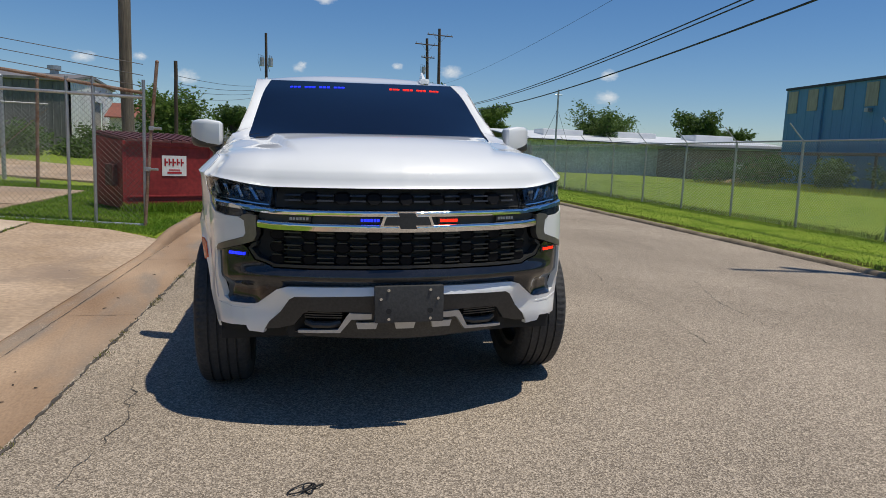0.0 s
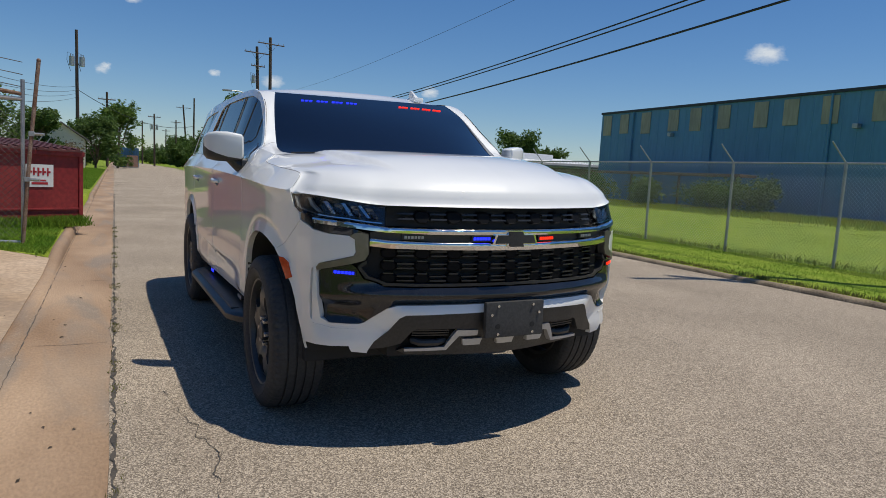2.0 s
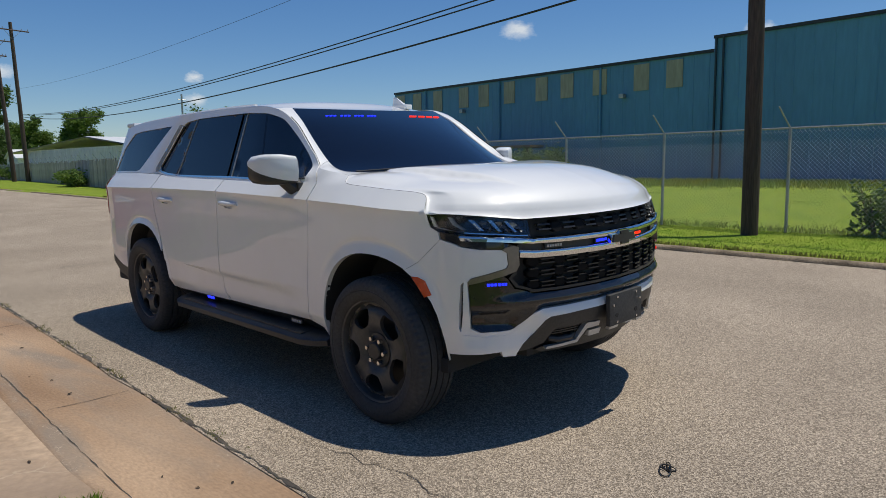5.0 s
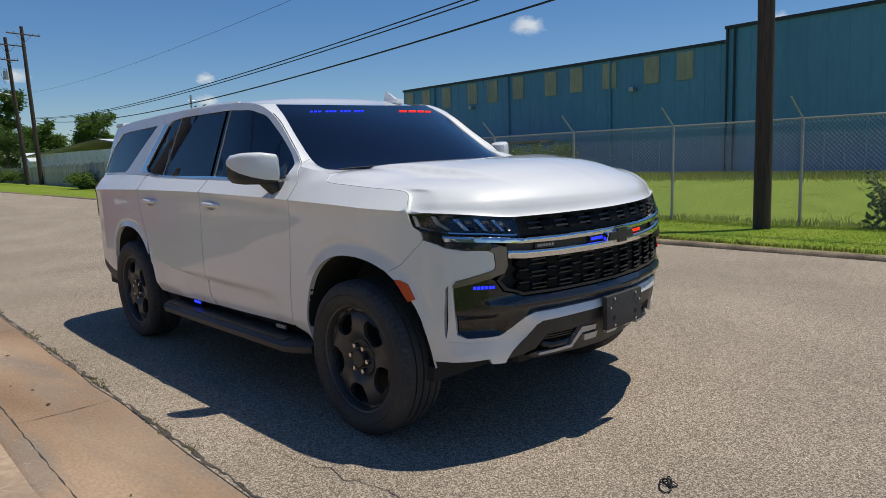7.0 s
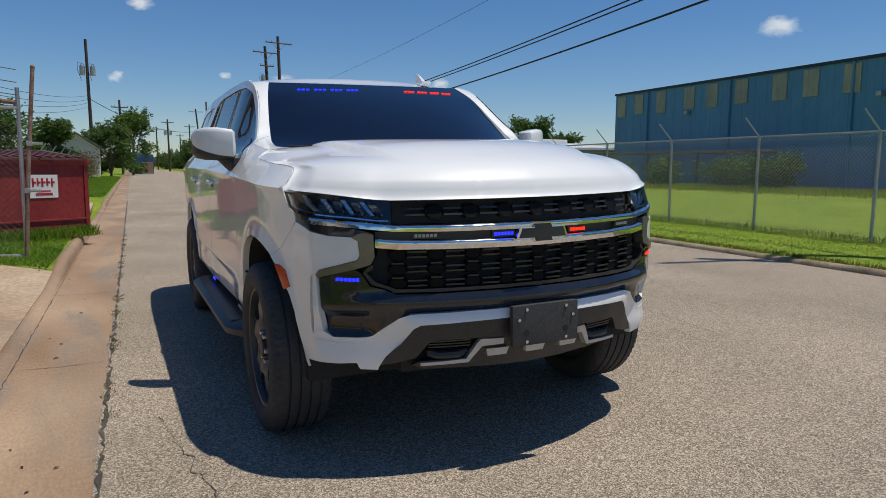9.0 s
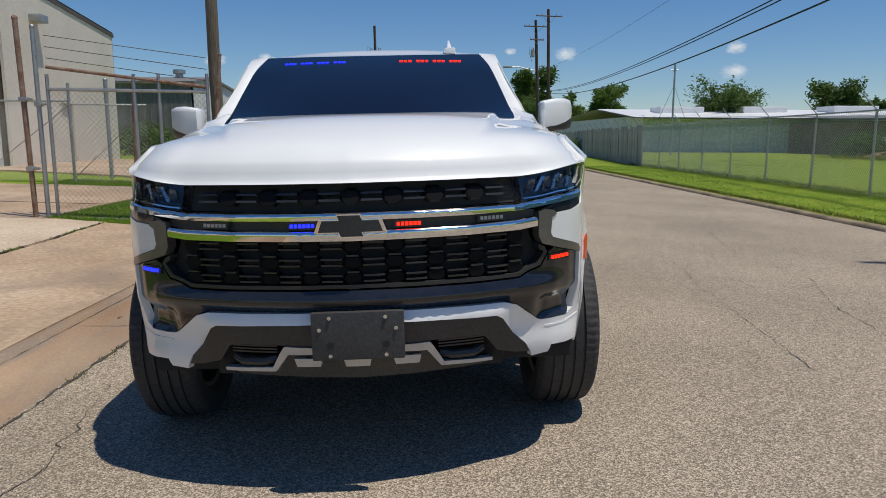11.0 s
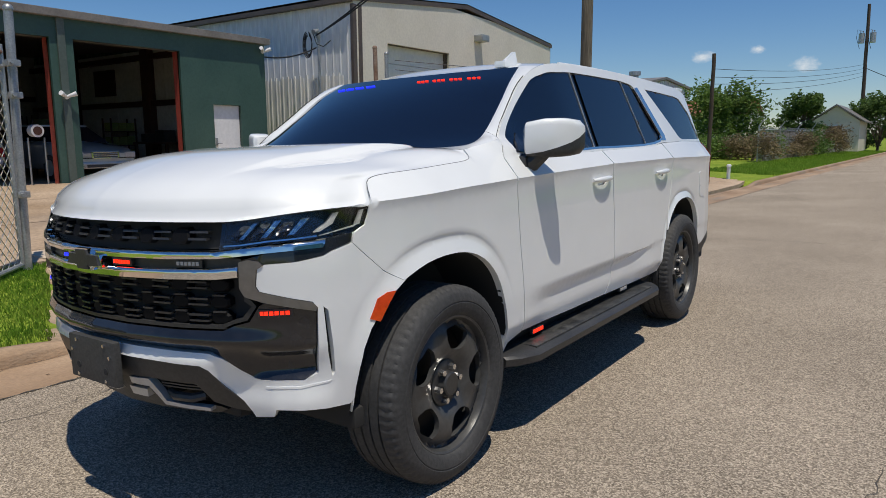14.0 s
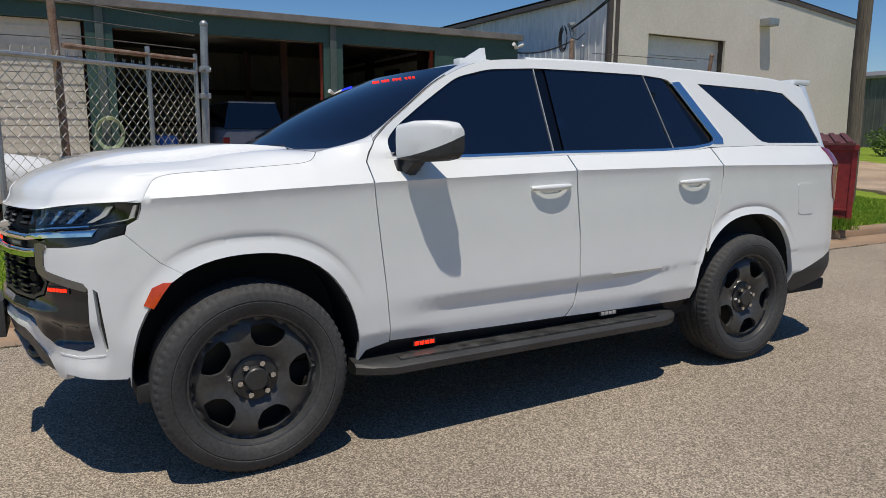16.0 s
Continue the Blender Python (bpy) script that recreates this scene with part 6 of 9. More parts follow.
def grille_node(bm, x, z, w, h, d0, d1):
    """An eight-sided block of the grille, standing for a dark opening."""
    pts = [(-w, -h * 0.45), (-w * 0.55, -h), (w * 0.55, -h), (w, -h * 0.45), (w, h * 0.45), (w * 0.55, h), (-w * 0.55, h), (-w, h * 0.45)]
    rings = []
    for d, k in ((d1, 1.1), (d0 + 0.006, 1.0), (d0, 0.8)):
        rings.append([bm.verts.new(skin(math.copysign(s_from_x(x + a * k, z + b * k), x + a * k), z + b * k, d)) for a, b in pts])
    for one, two in zip(rings, rings[1:]):
        for i in range(8):
            bm.faces.new((one[i], one[(i + 1) % 8], two[(i + 1) % 8], two[i]))
    bm.faces.new(rings[-1])


for row, z in enumerate((0.905, 0.848, 0.792)):
    for x in GRID_X:
        edge = 0.64 if row < 2 else 0.60
        if abs(x) < edge:
            bm = bmesh.new()
            grille_node(bm, x, z, 0.034, 0.022, 0.020, 0.05)
            car_part("grille_node", bm, NODE_SHADE, CAR, smooth=30)
            bm = bmesh.new()
            skin_bar(bm, x - 0.022, x + 0.022, z - 0.036, z - 0.030, 0.016, 0.035, 2)
            car_part("grille_tab", bm, GRILLE_BAR, CAR, smooth=30)
    for a, b in zip([-edge] + GRID_X[0 if edge > 0.6 else 0:], GRID_X + [edge]):
        a, b = max(a + 0.036, -edge), min(b - 0.036, edge)
        if b - a > 0.02:
            bm = bmesh.new()
            for dz in (-0.011, 0.009):
                skin_bar(bm, a, b, z + dz, z + dz + 0.006, 0.010, 0.035)
            car_part("grille_bar", bm, GRILLE_BAR, CAR, smooth=30)
for x in [k * 0.145 for k in range(-3, 4)]:
    bm = bmesh.new()
    grille_node(bm, x, 1.070, 0.034, 0.026, 0.018, 0.05)
    car_part("grille_node", bm, NODE_SHADE, CAR, smooth=30)
for a, b in zip([-0.575] + [k * 0.145 for k in range(-3, 4)], [k * 0.145 for k in range(-3, 4)] + [0.575]):
    bm = bmesh.new()
    for dz in (-0.013, 0.010):
        skin_bar(bm, a + 0.036, b - 0.036, 1.070 + dz, 1.077 + dz, 0.014, 0.04)
    car_part("grille_bar", bm, GRILLE_BAR, CAR, smooth=30)

# chrome bars, badge and lamps between them
LOW_BAR = [(s, z) for s, z in zip([p[0] for p in front([(0.0, 0.94), (0.40, 0.945), (0.584, 0.949), (0.658, 0.957)])], (0.9425, 0.945, 0.949, 0.957))]
TOP_BAR = [(s, z) for s, z in zip([p[0] for p in front([(0.0, 1.01), (0.40, 1.01), (0.59, 1.01), (0.656, 1.02), (0.739, 1.03), (0.812, 1.036), (0.866, 1.04)])], (1.0085, 1.009, 1.0115, 1.020, 1.030, 1.036, 1.040))]


def rounded_bar(middle, half):
    """A bar whose flat face leans a little to the road, with a rounded upper edge."""
    def at(s, z, d):
        t = max(-1.0, min(1.0, (z - line_value(middle, abs(s))) / half))
        return skin(s, z, d - 0.006 + 0.12 * half * (1 - t) / 2 + 0.013 * max(0.0, (t - 0.35) / 0.65) ** 2)
    return at


def bar_lines(middle, half):
    n = 24
    end = middle[-1][0] - 0.004
    return [[(end * (2 * k / n - 1), line_value(middle, abs(end * (2 * k / n - 1))) + half * t) for k in range(n + 1)] for t in (-0.5, 0.0, 0.35, 0.6, 0.8)]


car_part("chrome_bar", panel_mesh(both([(0.0, 0.960), (0.40, 0.963), (0.584, 0.968), (0.658, 0.976), (0.657, 0.938), (0.583, 0.930), (0.40, 0.927), (0.0, 0.925)]), rounded_bar(LOW_BAR, 0.018), (), 0.03, 0.045, 0.0, lines=bar_lines(LOW_BAR, 0.018)), CHROME, CAR, "bright chrome lower grille bar")
car_part("chrome_bar", panel_mesh(both([(0.0, 1.022), (0.40, 1.022), (0.586, 1.023), (0.656, 1.032), (0.739, 1.043), (0.812, 1.049), (0.866, 1.054), (0.862, 1.026), (0.812, 1.023), (0.738, 1.017), (0.594, 1.000), (0.40, 0.996), (0.0, 0.995)]), rounded_bar(TOP_BAR, 0.0135), (), 0.03, 0.045, 0.0, lines=bar_lines(TOP_BAR, 0.0135)), CHROME, CAR, "bright chrome upper grille bar")
car_part("grille_band", panel_mesh(both([(0.0, 0.996), (0.40, 0.997), (0.594, 1.001), (0.66, 0.996), (0.657, 0.975), (0.584, 0.966), (0.0, 0.957)]), skin, (), 0.04, 0.0, 0.022), SATIN_BLACK, CAR, "black band between the chrome bars")


def badge_outline(k):
    return [(-0.108 * k, -0.019 * k), (-0.038 * k, -0.019 * k), (-0.032 * k, -0.034 * k), (0.042 * k, -0.034 * k), (0.036 * k, -0.019 * k), (0.108 * k, -0.019 * k), (0.094 * k, 0.019 * k), (0.040 * k, 0.019 * k), (0.032 * k, 0.036 * k), (-0.042 * k, 0.036 * k), (-0.036 * k, 0.019 * k), (-0.094 * k, 0.019 * k)]


def on_nose(u, v, d):
    return Vector((u, skin(0.0, 0.977)[1] + 0.37 * u * u + d, 0.977 + v))


car_part("badge", panel_mesh(badge_outline(1.0), on_nose, (), 0.02, 0.03, -0.022), SATIN_BLACK, CAR, "plain black cross-shaped badge")
car_part("badge_rim", panel_mesh(badge_outline(1.13), on_nose, (), 0.02, 0.03, -0.016), CHROME, CAR, "chrome badge surround")


def led_module(x, z, w, h, tone, lit, depth=0.006, name="warning_light"):
    """A flat warning lamp: dark bezel with a row of small lenses."""
    bm = bmesh.new()
    skin_bar(bm, x - w, x + w, z - h, z + h, depth, depth + 0.03, 4)
    lamp = car_part(name, bm, SATIN_BLACK, CAR, "slim black warning light with %s lenses" % tone, 30)
    n = 6
    for k in range(n):
        c = x - w * 0.86 + 1.72 * w * (k + 0.5) / n
        bm = bmesh.new()
        skin_bar(bm, c - w / n * 0.62, c + w / n * 0.62, z - h * 0.48, z + h * 0.48, depth - 0.004, depth + 0.004, 1)
        car_part("lens", bm, lit, lamp, smooth=30)
    return lamp


led_module(-0.165, 0.978, 0.050, 0.013, "blue", BLUE_LED)
led_module(-0.475, 0.981, 0.050, 0.013, "clear", CLEAR_LENS)
led_module(0.195, 0.977, 0.050, 0.013, "red", RED_LED)
led_module(0.485, 0.981, 0.050, 0.013, "clear", CLEAR_LENS)
led_module(-0.755, 0.812, 0.046, 0.013, "blue", BLUE_LED)
led_module(0.755, 0.815, 0.046, 0.013, "red", RED_LED)

# headlights
LAMP = [(0.588, 1.116), (0.66, 1.133), (0.741, 1.139), (0.813, 1.143), (0.870, 1.150), (None, 1.155, -0.394), (None, 1.128, -0.397), (None, 1.088, -0.409), (None, 1.066, -0.448), (0.868, 1.056), (0.812, 1.051), (0.739, 1.045), (0.656, 1.034), (0.597, 1.026)]
TRIM = [(0.662, 0.992), (0.738, 1.015), (0.812, 1.021), (0.864, 1.024), (0.868, 1.054), (None, 1.064, -0.450), (None, 1.034, -0.458), (None, 1.013, -0.53), (0.866, 0.999), (0.812, 0.985), (0.737, 0.981), (0.713, 0.984)]
BRACKET = [(0.662, 0.988), (0.690, 0.996), (0.722, 0.990), (0.735, 0.977), (0.715, 0.964), (0.710, 0.908), (0.719, 0.890), (0.766, 0.873), (0.842, 0.844), (0.852, 0.826), (0.848, 0.814), (0.733, 0.853), (0.675, 0.872), (0.660, 0.902)]
for sgn in (1, -1):
    def fl(pts):
        return [(s * sgn, z) for s, z in front(pts)]

    bm = panel_mesh(fl(LAMP), skin, (), 0.03, 0.05, 0.045)
    lamp = car_part("headlight", bm, GLOSS_BLACK, CAR, "clear LED headlight with dark housing")
    car_part("lens", panel_mesh(fl(LAMP), skin, (), 0.02, 0.04, 0.0), LAMP_GLASS, lamp, "clear polished lens").visible_shadow = False
    for xa, za, xb, zb in ((0.622, 1.052, 0.690, 1.112), (0.690, 1.058, 0.752, 1.120), (0.755, 1.064, 0.812, 1.124)):
        # each lamp cell: a slanted bright blade, a curved bowl beside it and a dark eye
        q = fl([(xa + 0.030, za + 0.006), (xa + 0.044, za + 0.008), (xb + 0.010, zb), (xb - 0.006, zb - 0.001)])
        car_part("lamp_blade", panel_mesh(q, skin, (), 0.012, 0.03, 0.010), REFLECTOR, lamp, "bright slanted blade")
        q = fl(rounded([(xa - 0.002, za + 0.004), (xa + 0.026, za + 0.006), (xb - 0.016, zb - 0.012), (xb - 0.046, zb - 0.014)], 0.008))
        car_part("reflector", panel_mesh(q, lambda s, z, d: skin(s, z, d + 0.5 * (z - za)), (), 0.01, 0.012, 0.014), REFLECTOR, lamp, "bright reflector bowl")
        q = fl(rounded([(xa + 0.004, za + 0.016), (xa + 0.022, za + 0.018), (xa + 0.034, za + 0.036), (xa + 0.014, za + 0.035)], 0.005))
        car_part("lamp_eye", panel_mesh(q, skin, (), 0.01, 0.01, 0.006), GLOSS_BLACK, lamp, "dark lamp eye")
    q = fl([(0.606, 1.041), (0.66, 1.045), (0.739, 1.056), (0.812, 1.062), (0.846, 1.066), (0.846, 1.061), (0.812, 1.057), (0.739, 1.051), (0.66, 1.040), (0.606, 1.036)])
    car_part("lamp_sill", panel_mesh(q, skin, (), 0.012, 0.02, 0.006), CHROME, lamp, "thin bright sill of the lamp")
    q = fl([(0.838, 1.074), (0.850, 1.076), (0.868, 1.100), (0.872, 1.138), (0.862, 1.136), (0.856, 1.104)])
    car_part("light_guide", panel_mesh(q, skin, (), 0.012, 0.02, 0.010), CLEAR_LENS, lamp, "milky light guide")
    q = fl([(None, 1.140, -0.420), (None, 1.142, -0.408), (None, 1.092, -0.421), (0.868, 1.067), (0.852, 1.062), (None, 1.084, -0.440)])
    car_part("light_guide", panel_mesh(q, skin, (), 0.02, 0.02, 0.010), CLEAR_LENS, lamp, "milky light guide")
    car_part("lamp_trim", panel_mesh(fl(TRIM), skin, (), 0.025, 0.03, 0.004), GLOSS_BLACK, CAR, "gloss black trim under the headlight")
    car_part("lamp_bracket", panel_mesh(fl(BRACKET), skin, (), 0.02, 0.04, -0.004), GREY_METAL, CAR, "satin chrome bracket round the bumper corner")

# lower bumper: black valance, tow hooks, skid plate, plate holder
valance_half = [(0.0, 0.637), (0.177, 0.635), (0.498, 0.625), (0.524, 0.610), (0.565, 0.547), (0.617, 0.494), (0.636, 0.455), (0.58, 0.462), (0.504, 0.484), (0.462, 0.545), (0.44, 0.556), (0.27, 0.556), (0.14, 0.545), (0.0, 0.545)]
car_part("valance", panel_mesh(both(valance_half), skin, (), 0.03, 0.03, 0.006), SATIN_BLACK, CAR, "dark lower valance")
car_part("underside", panel_mesh(both([(0.0, 0.56), (0.53, 0.56), (0.64, 0.46), (0.70, 0.475), (0.72, 0.47), (0.60, 0.445), (0.0, 0.42)]), skin, (), 0.06, 0.0, 0.16), LINER, CAR)
skid_half = [(0.0, 0.545), (0.14, 0.545), (0.25, 0.532), (0.300, 0.458), (0.49, 0.450), (0.515, 0.437), (0.47, 0.415), (0.0, 0.405)]
car_part("skid_plate", panel_mesh(both(skid_half), lambda s, z, d: skin(s, z, d + 0.02 + 0.5 * max(0.0, 0.50 - z)), (), 0.03, 0.03), MATT_BLACK, CAR, "dark skid plate")
for sgn in (1, -1):
    def fl(pts):
        return [(s * sgn, z) for s, z in front(pts)]

    car_part("skid_trim", panel_mesh(fl([(0.155, 0.548), (0.255, 0.552), (0.268, 0.535), (0.305, 0.468), (0.485, 0.460), (0.485, 0.447), (0.295, 0.452), (0.245, 0.520), (0.155, 0.522)]), skin, (), 0.02, 0.03, 0.0), SILVER, CAR, "silver skid plate trim")
    for x in ((0.175,) if sgn < 0 else (0.0, 0.175)):
        q = [(s, z) for s, z in front([(abs(x) + 0.052, 0.503), (abs(x) + 0.045, 0.475)])]
        tab = [(x * sgn - 0.050, 0.504), (x * sgn + 0.050, 0.504), (x * sgn + 0.042, 0.472), (x * sgn - 0.042, 0.472)]
        car_part("skid_tab", panel_mesh(tab, lambda u, v, d: skin(math.copysign(s_from_x(u, v), u), v, d), (), 0.03, 0.03, 0.004), SILVER, CAR, "silver skid plate tab")
    bm = bmesh.new()
    pts = [skin(math.copysign(s_from_x(x, 0.5), sgn), z, d) for x, z, d in ((0.31, 0.495, 0.10), (0.31, 0.495, 0.03), (0.34, 0.488, 0.015), (0.42, 0.488, 0.015), (0.45, 0.495, 0.03), (0.45, 0.495, 0.10))]
    car_part("tow_hook", tube(bm, pts, 0.017, 8), SATIN_BLACK, CAR, "black recovery hook")
    bm = bmesh.new()
    for k in range(3):
        x0, x1, z = 0.29, 0.46, 0.520 + 0.012 * k
        skin_bar(bm, x0 * sgn, x1 * sgn, z, z + 0.006, 0.02, 0.05)
    car_part("hook_louvre", bm, SATIN_BLACK, CAR)
plate_y = skin(0.0, 0.60).y
bm = bmesh.new()
box(bm, -0.148, plate_y - 0.032, 0.518, 0.168, plate_y - 0.004, 0.686, 0.008)
plate = car_part("plate_holder", bm, MATT_BLACK, CAR, "empty black number plate holder with bolts", 30)
for x, z in ((-0.085, 0.668), (0.105, 0.668), (-0.12, 0.628), (0.14, 0.628), (-0.085, 0.536), (0.105, 0.536)):
    bm = bmesh.new()
    tube(bm, [(x, plate_y - 0.031, z), (x, plate_y - 0.038, z)], 0.007, 8)
    car_part("bolt", bm, NUT, plate, "bright bolt")
for x in (-0.085, 0.105):
    bm = bmesh.new()
    tube(bm, [(x, plate_y - 0.0315, 0.572), (x, plate_y - 0.0345, 0.572)], 0.013, 10)
    car_part("hole_plug", bm, LINER, plate)

# hood
HOOD_RISE = [(0.0, 1.118), (0.012, 1.150), (0.03, 1.185), (0.055, 1.214), (0.09, 1.243), (0.14, 1.270), (0.21, 1.294), (0.31, 1.317), (0.45, 1.337), (0.65, 1.352), (0.85, 1.357), (1.0, 1.352)]


def hood_point(u, v):
    """u from -1 to 1 across, v from the lip to the cowl; its side edge follows the fender's cut."""
    a = abs(u)
    ye = HOOD_CUT[0][0] + (HOOD_CUT[-1][0] - HOOD_CUT[0][0]) * v
    ze = line_value(HOOD_CUT, ye)
    half = skin(s_from_y(ye), ze).x - 0.006
    x = a * half
    f = a * 0.916 / line_value(NOSE_WIDTH, 1.13)
    lip_y = eased(NOSE, f) + 0.03 * (1 - smooth_step(0.6, 0.95, f))
    y0 = lip_y + (HOOD_CUT[0][0] - lip_y) * smooth_step(0.93, 1.0, a) - 0.004 * (1 - a)
    y1 = 0.20 + (HOOD_CUT[-1][0] - 0.20) * a * a
    y = y0 + (y1 - y0) * v
    mid = eased(HOOD_RISE, v)
    ridge = 0.475 + 0.34 * v - 0.10 * v * v
    bulge = 0.024 * smooth_step(ridge + 0.024, ridge - 0.002, a) * smooth_step(0.12, 0.45, v) * (1 - 0.5 * smooth_step(0.75, 1.0, v))
    valley = 0.006 * math.exp(-((a - ridge - 0.08) / 0.06) ** 2) * smooth_step(0.1, 0.5, v) * (1 - smooth_step(0.7, 1.0, v))
    lipz = 1.118 + 0.036 * smooth_step(0.62, 1.0, a)
    flat = eased(HOOD_FLAT, ye)
    side_half = skin(s_from_y(ye), flat).x
    hold = 2.6 + 9.0 * smooth_step(0.50, 1.0, v)
    edge_z = mid + (flat - mid) * (half / side_half) ** hold
    z = mid + (flat - mid) * (x / side_half) ** hold + (ze - edge_z) * smooth_step(0.93, 1.0, a) + (bulge - valley) * (1 - a ** 6) - 0.004
    if v < 0.03:
        z = lipz + (z - lipz) * (v / 0.03) if a < 0.97 else z
    return Vector((math.copysign(x, u), y, z))


bm = bmesh.new()
vs_row = [0.0, 0.006, 0.014, 0.022, 0.03, 0.042, 0.055, 0.07, 0.09, 0.115, 0.14, 0.175, 0.21, 0.26, 0.31, 0.37, 0.44, 0.52, 0.60, 0.68, 0.76, 0.84, 0.90, 0.94, 0.97, 0.985, 1.0]
us_row = [math.copysign(abs(t) ** 0.85, t) for t in np.linspace(-1, 1, 181)]
grid = [[bm.verts.new(hood_point(u, v)) for u in us_row] for v in vs_row]
for a, b in zip(grid, grid[1:]):
    for i in range(len(us_row) - 1):
        bm.faces.new((a[i], a[i + 1], b[i + 1], b[i]))
under = [bm.verts.new(v.co + Vector((0, 0.03, 0.004))) for v in grid[0]]
for i in range(len(us_row) - 1):
    bm.faces.new((under[i], under[i + 1], grid[0][i + 1], grid[0][i]))
for col in (0, -1):
    drop = [bm.verts.new(row[col].co + Vector((0.012 if col == 0 else -0.012, 0, -0.03))) for row in grid]
    for i in range(len(grid) - 1):
        bm.faces.new((grid[i][col], grid[i + 1][col], drop[i + 1], drop[i]))
car_part("hood", bm, CAR_WHITE, CAR, "white hood with two raised creases", 40)
# plain dark box filling the space under the hood
bm = bmesh.new()
box(bm, -0.66, -0.55, 0.50, 0.66, 0.55, 1.10)
car_part("engine_bay", bm, LINER, CAR)

# side panels
FENDER_TOP = [(0.330, 1.336), (0.39, 1.3455), (0.46, 1.357), (0.54, 1.373), (0.598, 1.383)]
ROOF_STOPS = [(0.682, 1.453), (0.812, 1.547), (0.97, 1.662), (1.15, 1.750), (1.35, 1.790), (1.75, 1.806), (2.20, 1.808), (2.60, 1.803), (3.20, 1.789), (3.60, 1.775), (3.86, 1.745)]
ROOF_EDGE = [(y, eased(ROOF_STOPS, y)) for y in (0.682 + 3.178 * (k / 56) ** 1.5 for k in range(57))]


def side(pts, sgn):
    return [(sgn * s_from_y(y), z) for y, z in pts]


def arch_run(cy, a0, a1, n=22):
    return [arch_point(math.pi * (a0 + (a1 - a0) * k / n) / 180, cy) for k in range(n + 1)]


GAP = -0.001
for sgn in (1, -1):
    fender = [(-0.262 + GAP, 0.872), (-0.338 + GAP, 0.918), (-0.452, 1.030), (-0.444, 1.064), (-0.404, 1.088), (-0.391, 1.128), (-0.388, 1.155)] + [(y + 0.0013, z - 0.0016) for y, z in HOOD_CUT[1:]] + FENDER_TOP[1:] + [(0.553, 1.335), (0.531, 1.29), (0.542, 1.19), (0.588, 0.76), (0.606, 0.56), (0.612, 0.47), (0.50, 0.445)] + arch_run(0.0, 0, 116)
    car_part("front_fender", panel_mesh(side(fender, sgn), skin, (), 0.03, 0.03, lines=feature_lines(sgn)), CAR_WHITE, CAR, "white front fender with flared arch")
    seal = [(y + 0.0032, z - 0.0042) for y, z in HOOD_CUT[1:]] + [(y + 0.0003, z - 0.0003) for y, z in reversed(HOOD_CUT[1:])]
    car_part("hood_seal", panel_mesh(side(seal, sgn), skin, (), 0.03, 0.0, 0.0035), LINER, CAR, "dark gap beside the hood")
    front_door = [(0.682, 1.453), (0.608, 1.385), (0.562, 1.335), (0.538, 1.29), (0.548 + GAP, 1.19), (0.594 + GAP, 0.76), (0.612 + GAP, 0.56), (0.618 + GAP, 0.475), (1.20, 0.462), (1.643, 0.458), (1.690, 0.52), (1.708, 0.60), (1.705, 0.89), (1.672, 1.20), (1.660, 1.306), (1.40, 1.300), (1.01, 1.291), (0.628, 1.302), (0.638, 1.372), (0.672, 1.430)]
    seam = [(eased([(1.280, 0.534), (1.333, 0.557), (1.384, 0.603), (1.453, 0.678)], 1.280 + 0.0173 * k), 1.280 + 0.0173 * k) for k in range(10)] + [(y - 0.004, z) for y, z in ROOF_EDGE[1:14]]
    car_part("door_gap", panel_mesh(side([(y - 0.007, z + 0.003) for y, z in seam] + [(y + 0.006, z - 0.004) for y, z in reversed(seam)], sgn), skin, (), 0.03, 0.0, 0.005), LINER, CAR, "dark gap round the door", 60)
    cups = [rounded([(y0 + 0.03, 1.150), (y1 - 0.03, 1.150), (y1 - 0.065, 1.116), (y0 + 0.075, 1.114)], 0.022) for y0, y1 in ((1.385, 1.635), (2.42, 2.67))]
    door = car_part("front_door", panel_mesh(side(front_door, sgn), skin, [side(cups[0], sgn)], 0.03, 0.03, lines=feature_lines(sgn)), CAR_WHITE, CAR, "white front door with body-colour handle")
    rear_door = [(1.668, 1.306), (1.680, 1.20), (1.713, 0.89), (1.716, 0.60), (1.698, 0.515), (1.655, 0.456), (2.10, 0.448), (2.475, 0.444)] + [arch_point(math.pi * a / 180, WHEELBASE - 0.012) for a in (174, 168, 160, 152, 145)] + [(2.735, 0.95), (2.770, 1.06), (2.785, 1.18), (2.765, 1.28), (2.748, 1.338), (2.62, 1.325), (2.38, 1.313), (2.00, 1.309)]
    door2 = car_part("rear_door", panel_mesh(side(rear_door, sgn), skin, [side(cups[1], sgn)], 0.03, 0.03, lines=feature_lines(sgn)), CAR_WHITE, CAR, "white rear door with body-colour handle")
    quarter = [(2.760, 1.338), (2.775, 1.28), (2.794, 1.18), (2.780, 1.06), (2.747, 0.955)] + arch_run(WHEELBASE, 140, 0, 26) + [(3.545, 0.42), (3.56, 0.50), (4.02 - 0.02, 0.62), (4.05, 0.80), (4.06, 0.93), (4.02, 1.00), (3.985, 1.12), (3.955, 1.27), (3.93, 1.345), (3.316, 1.352), (3.05, 1.345), (2.90, 1.343)]
    car_part("quarter_panel", panel_mesh(side(quarter, sgn), skin, (), 0.03, 0.03, lines=feature_lines(sgn)), CAR_WHITE, CAR, "white rear quarter panel with flared arch")
    q = rounded([(3.526, 1.107), (3.687, 1.103), (3.712, 0.902), (3.551, 0.906)], 0.03)
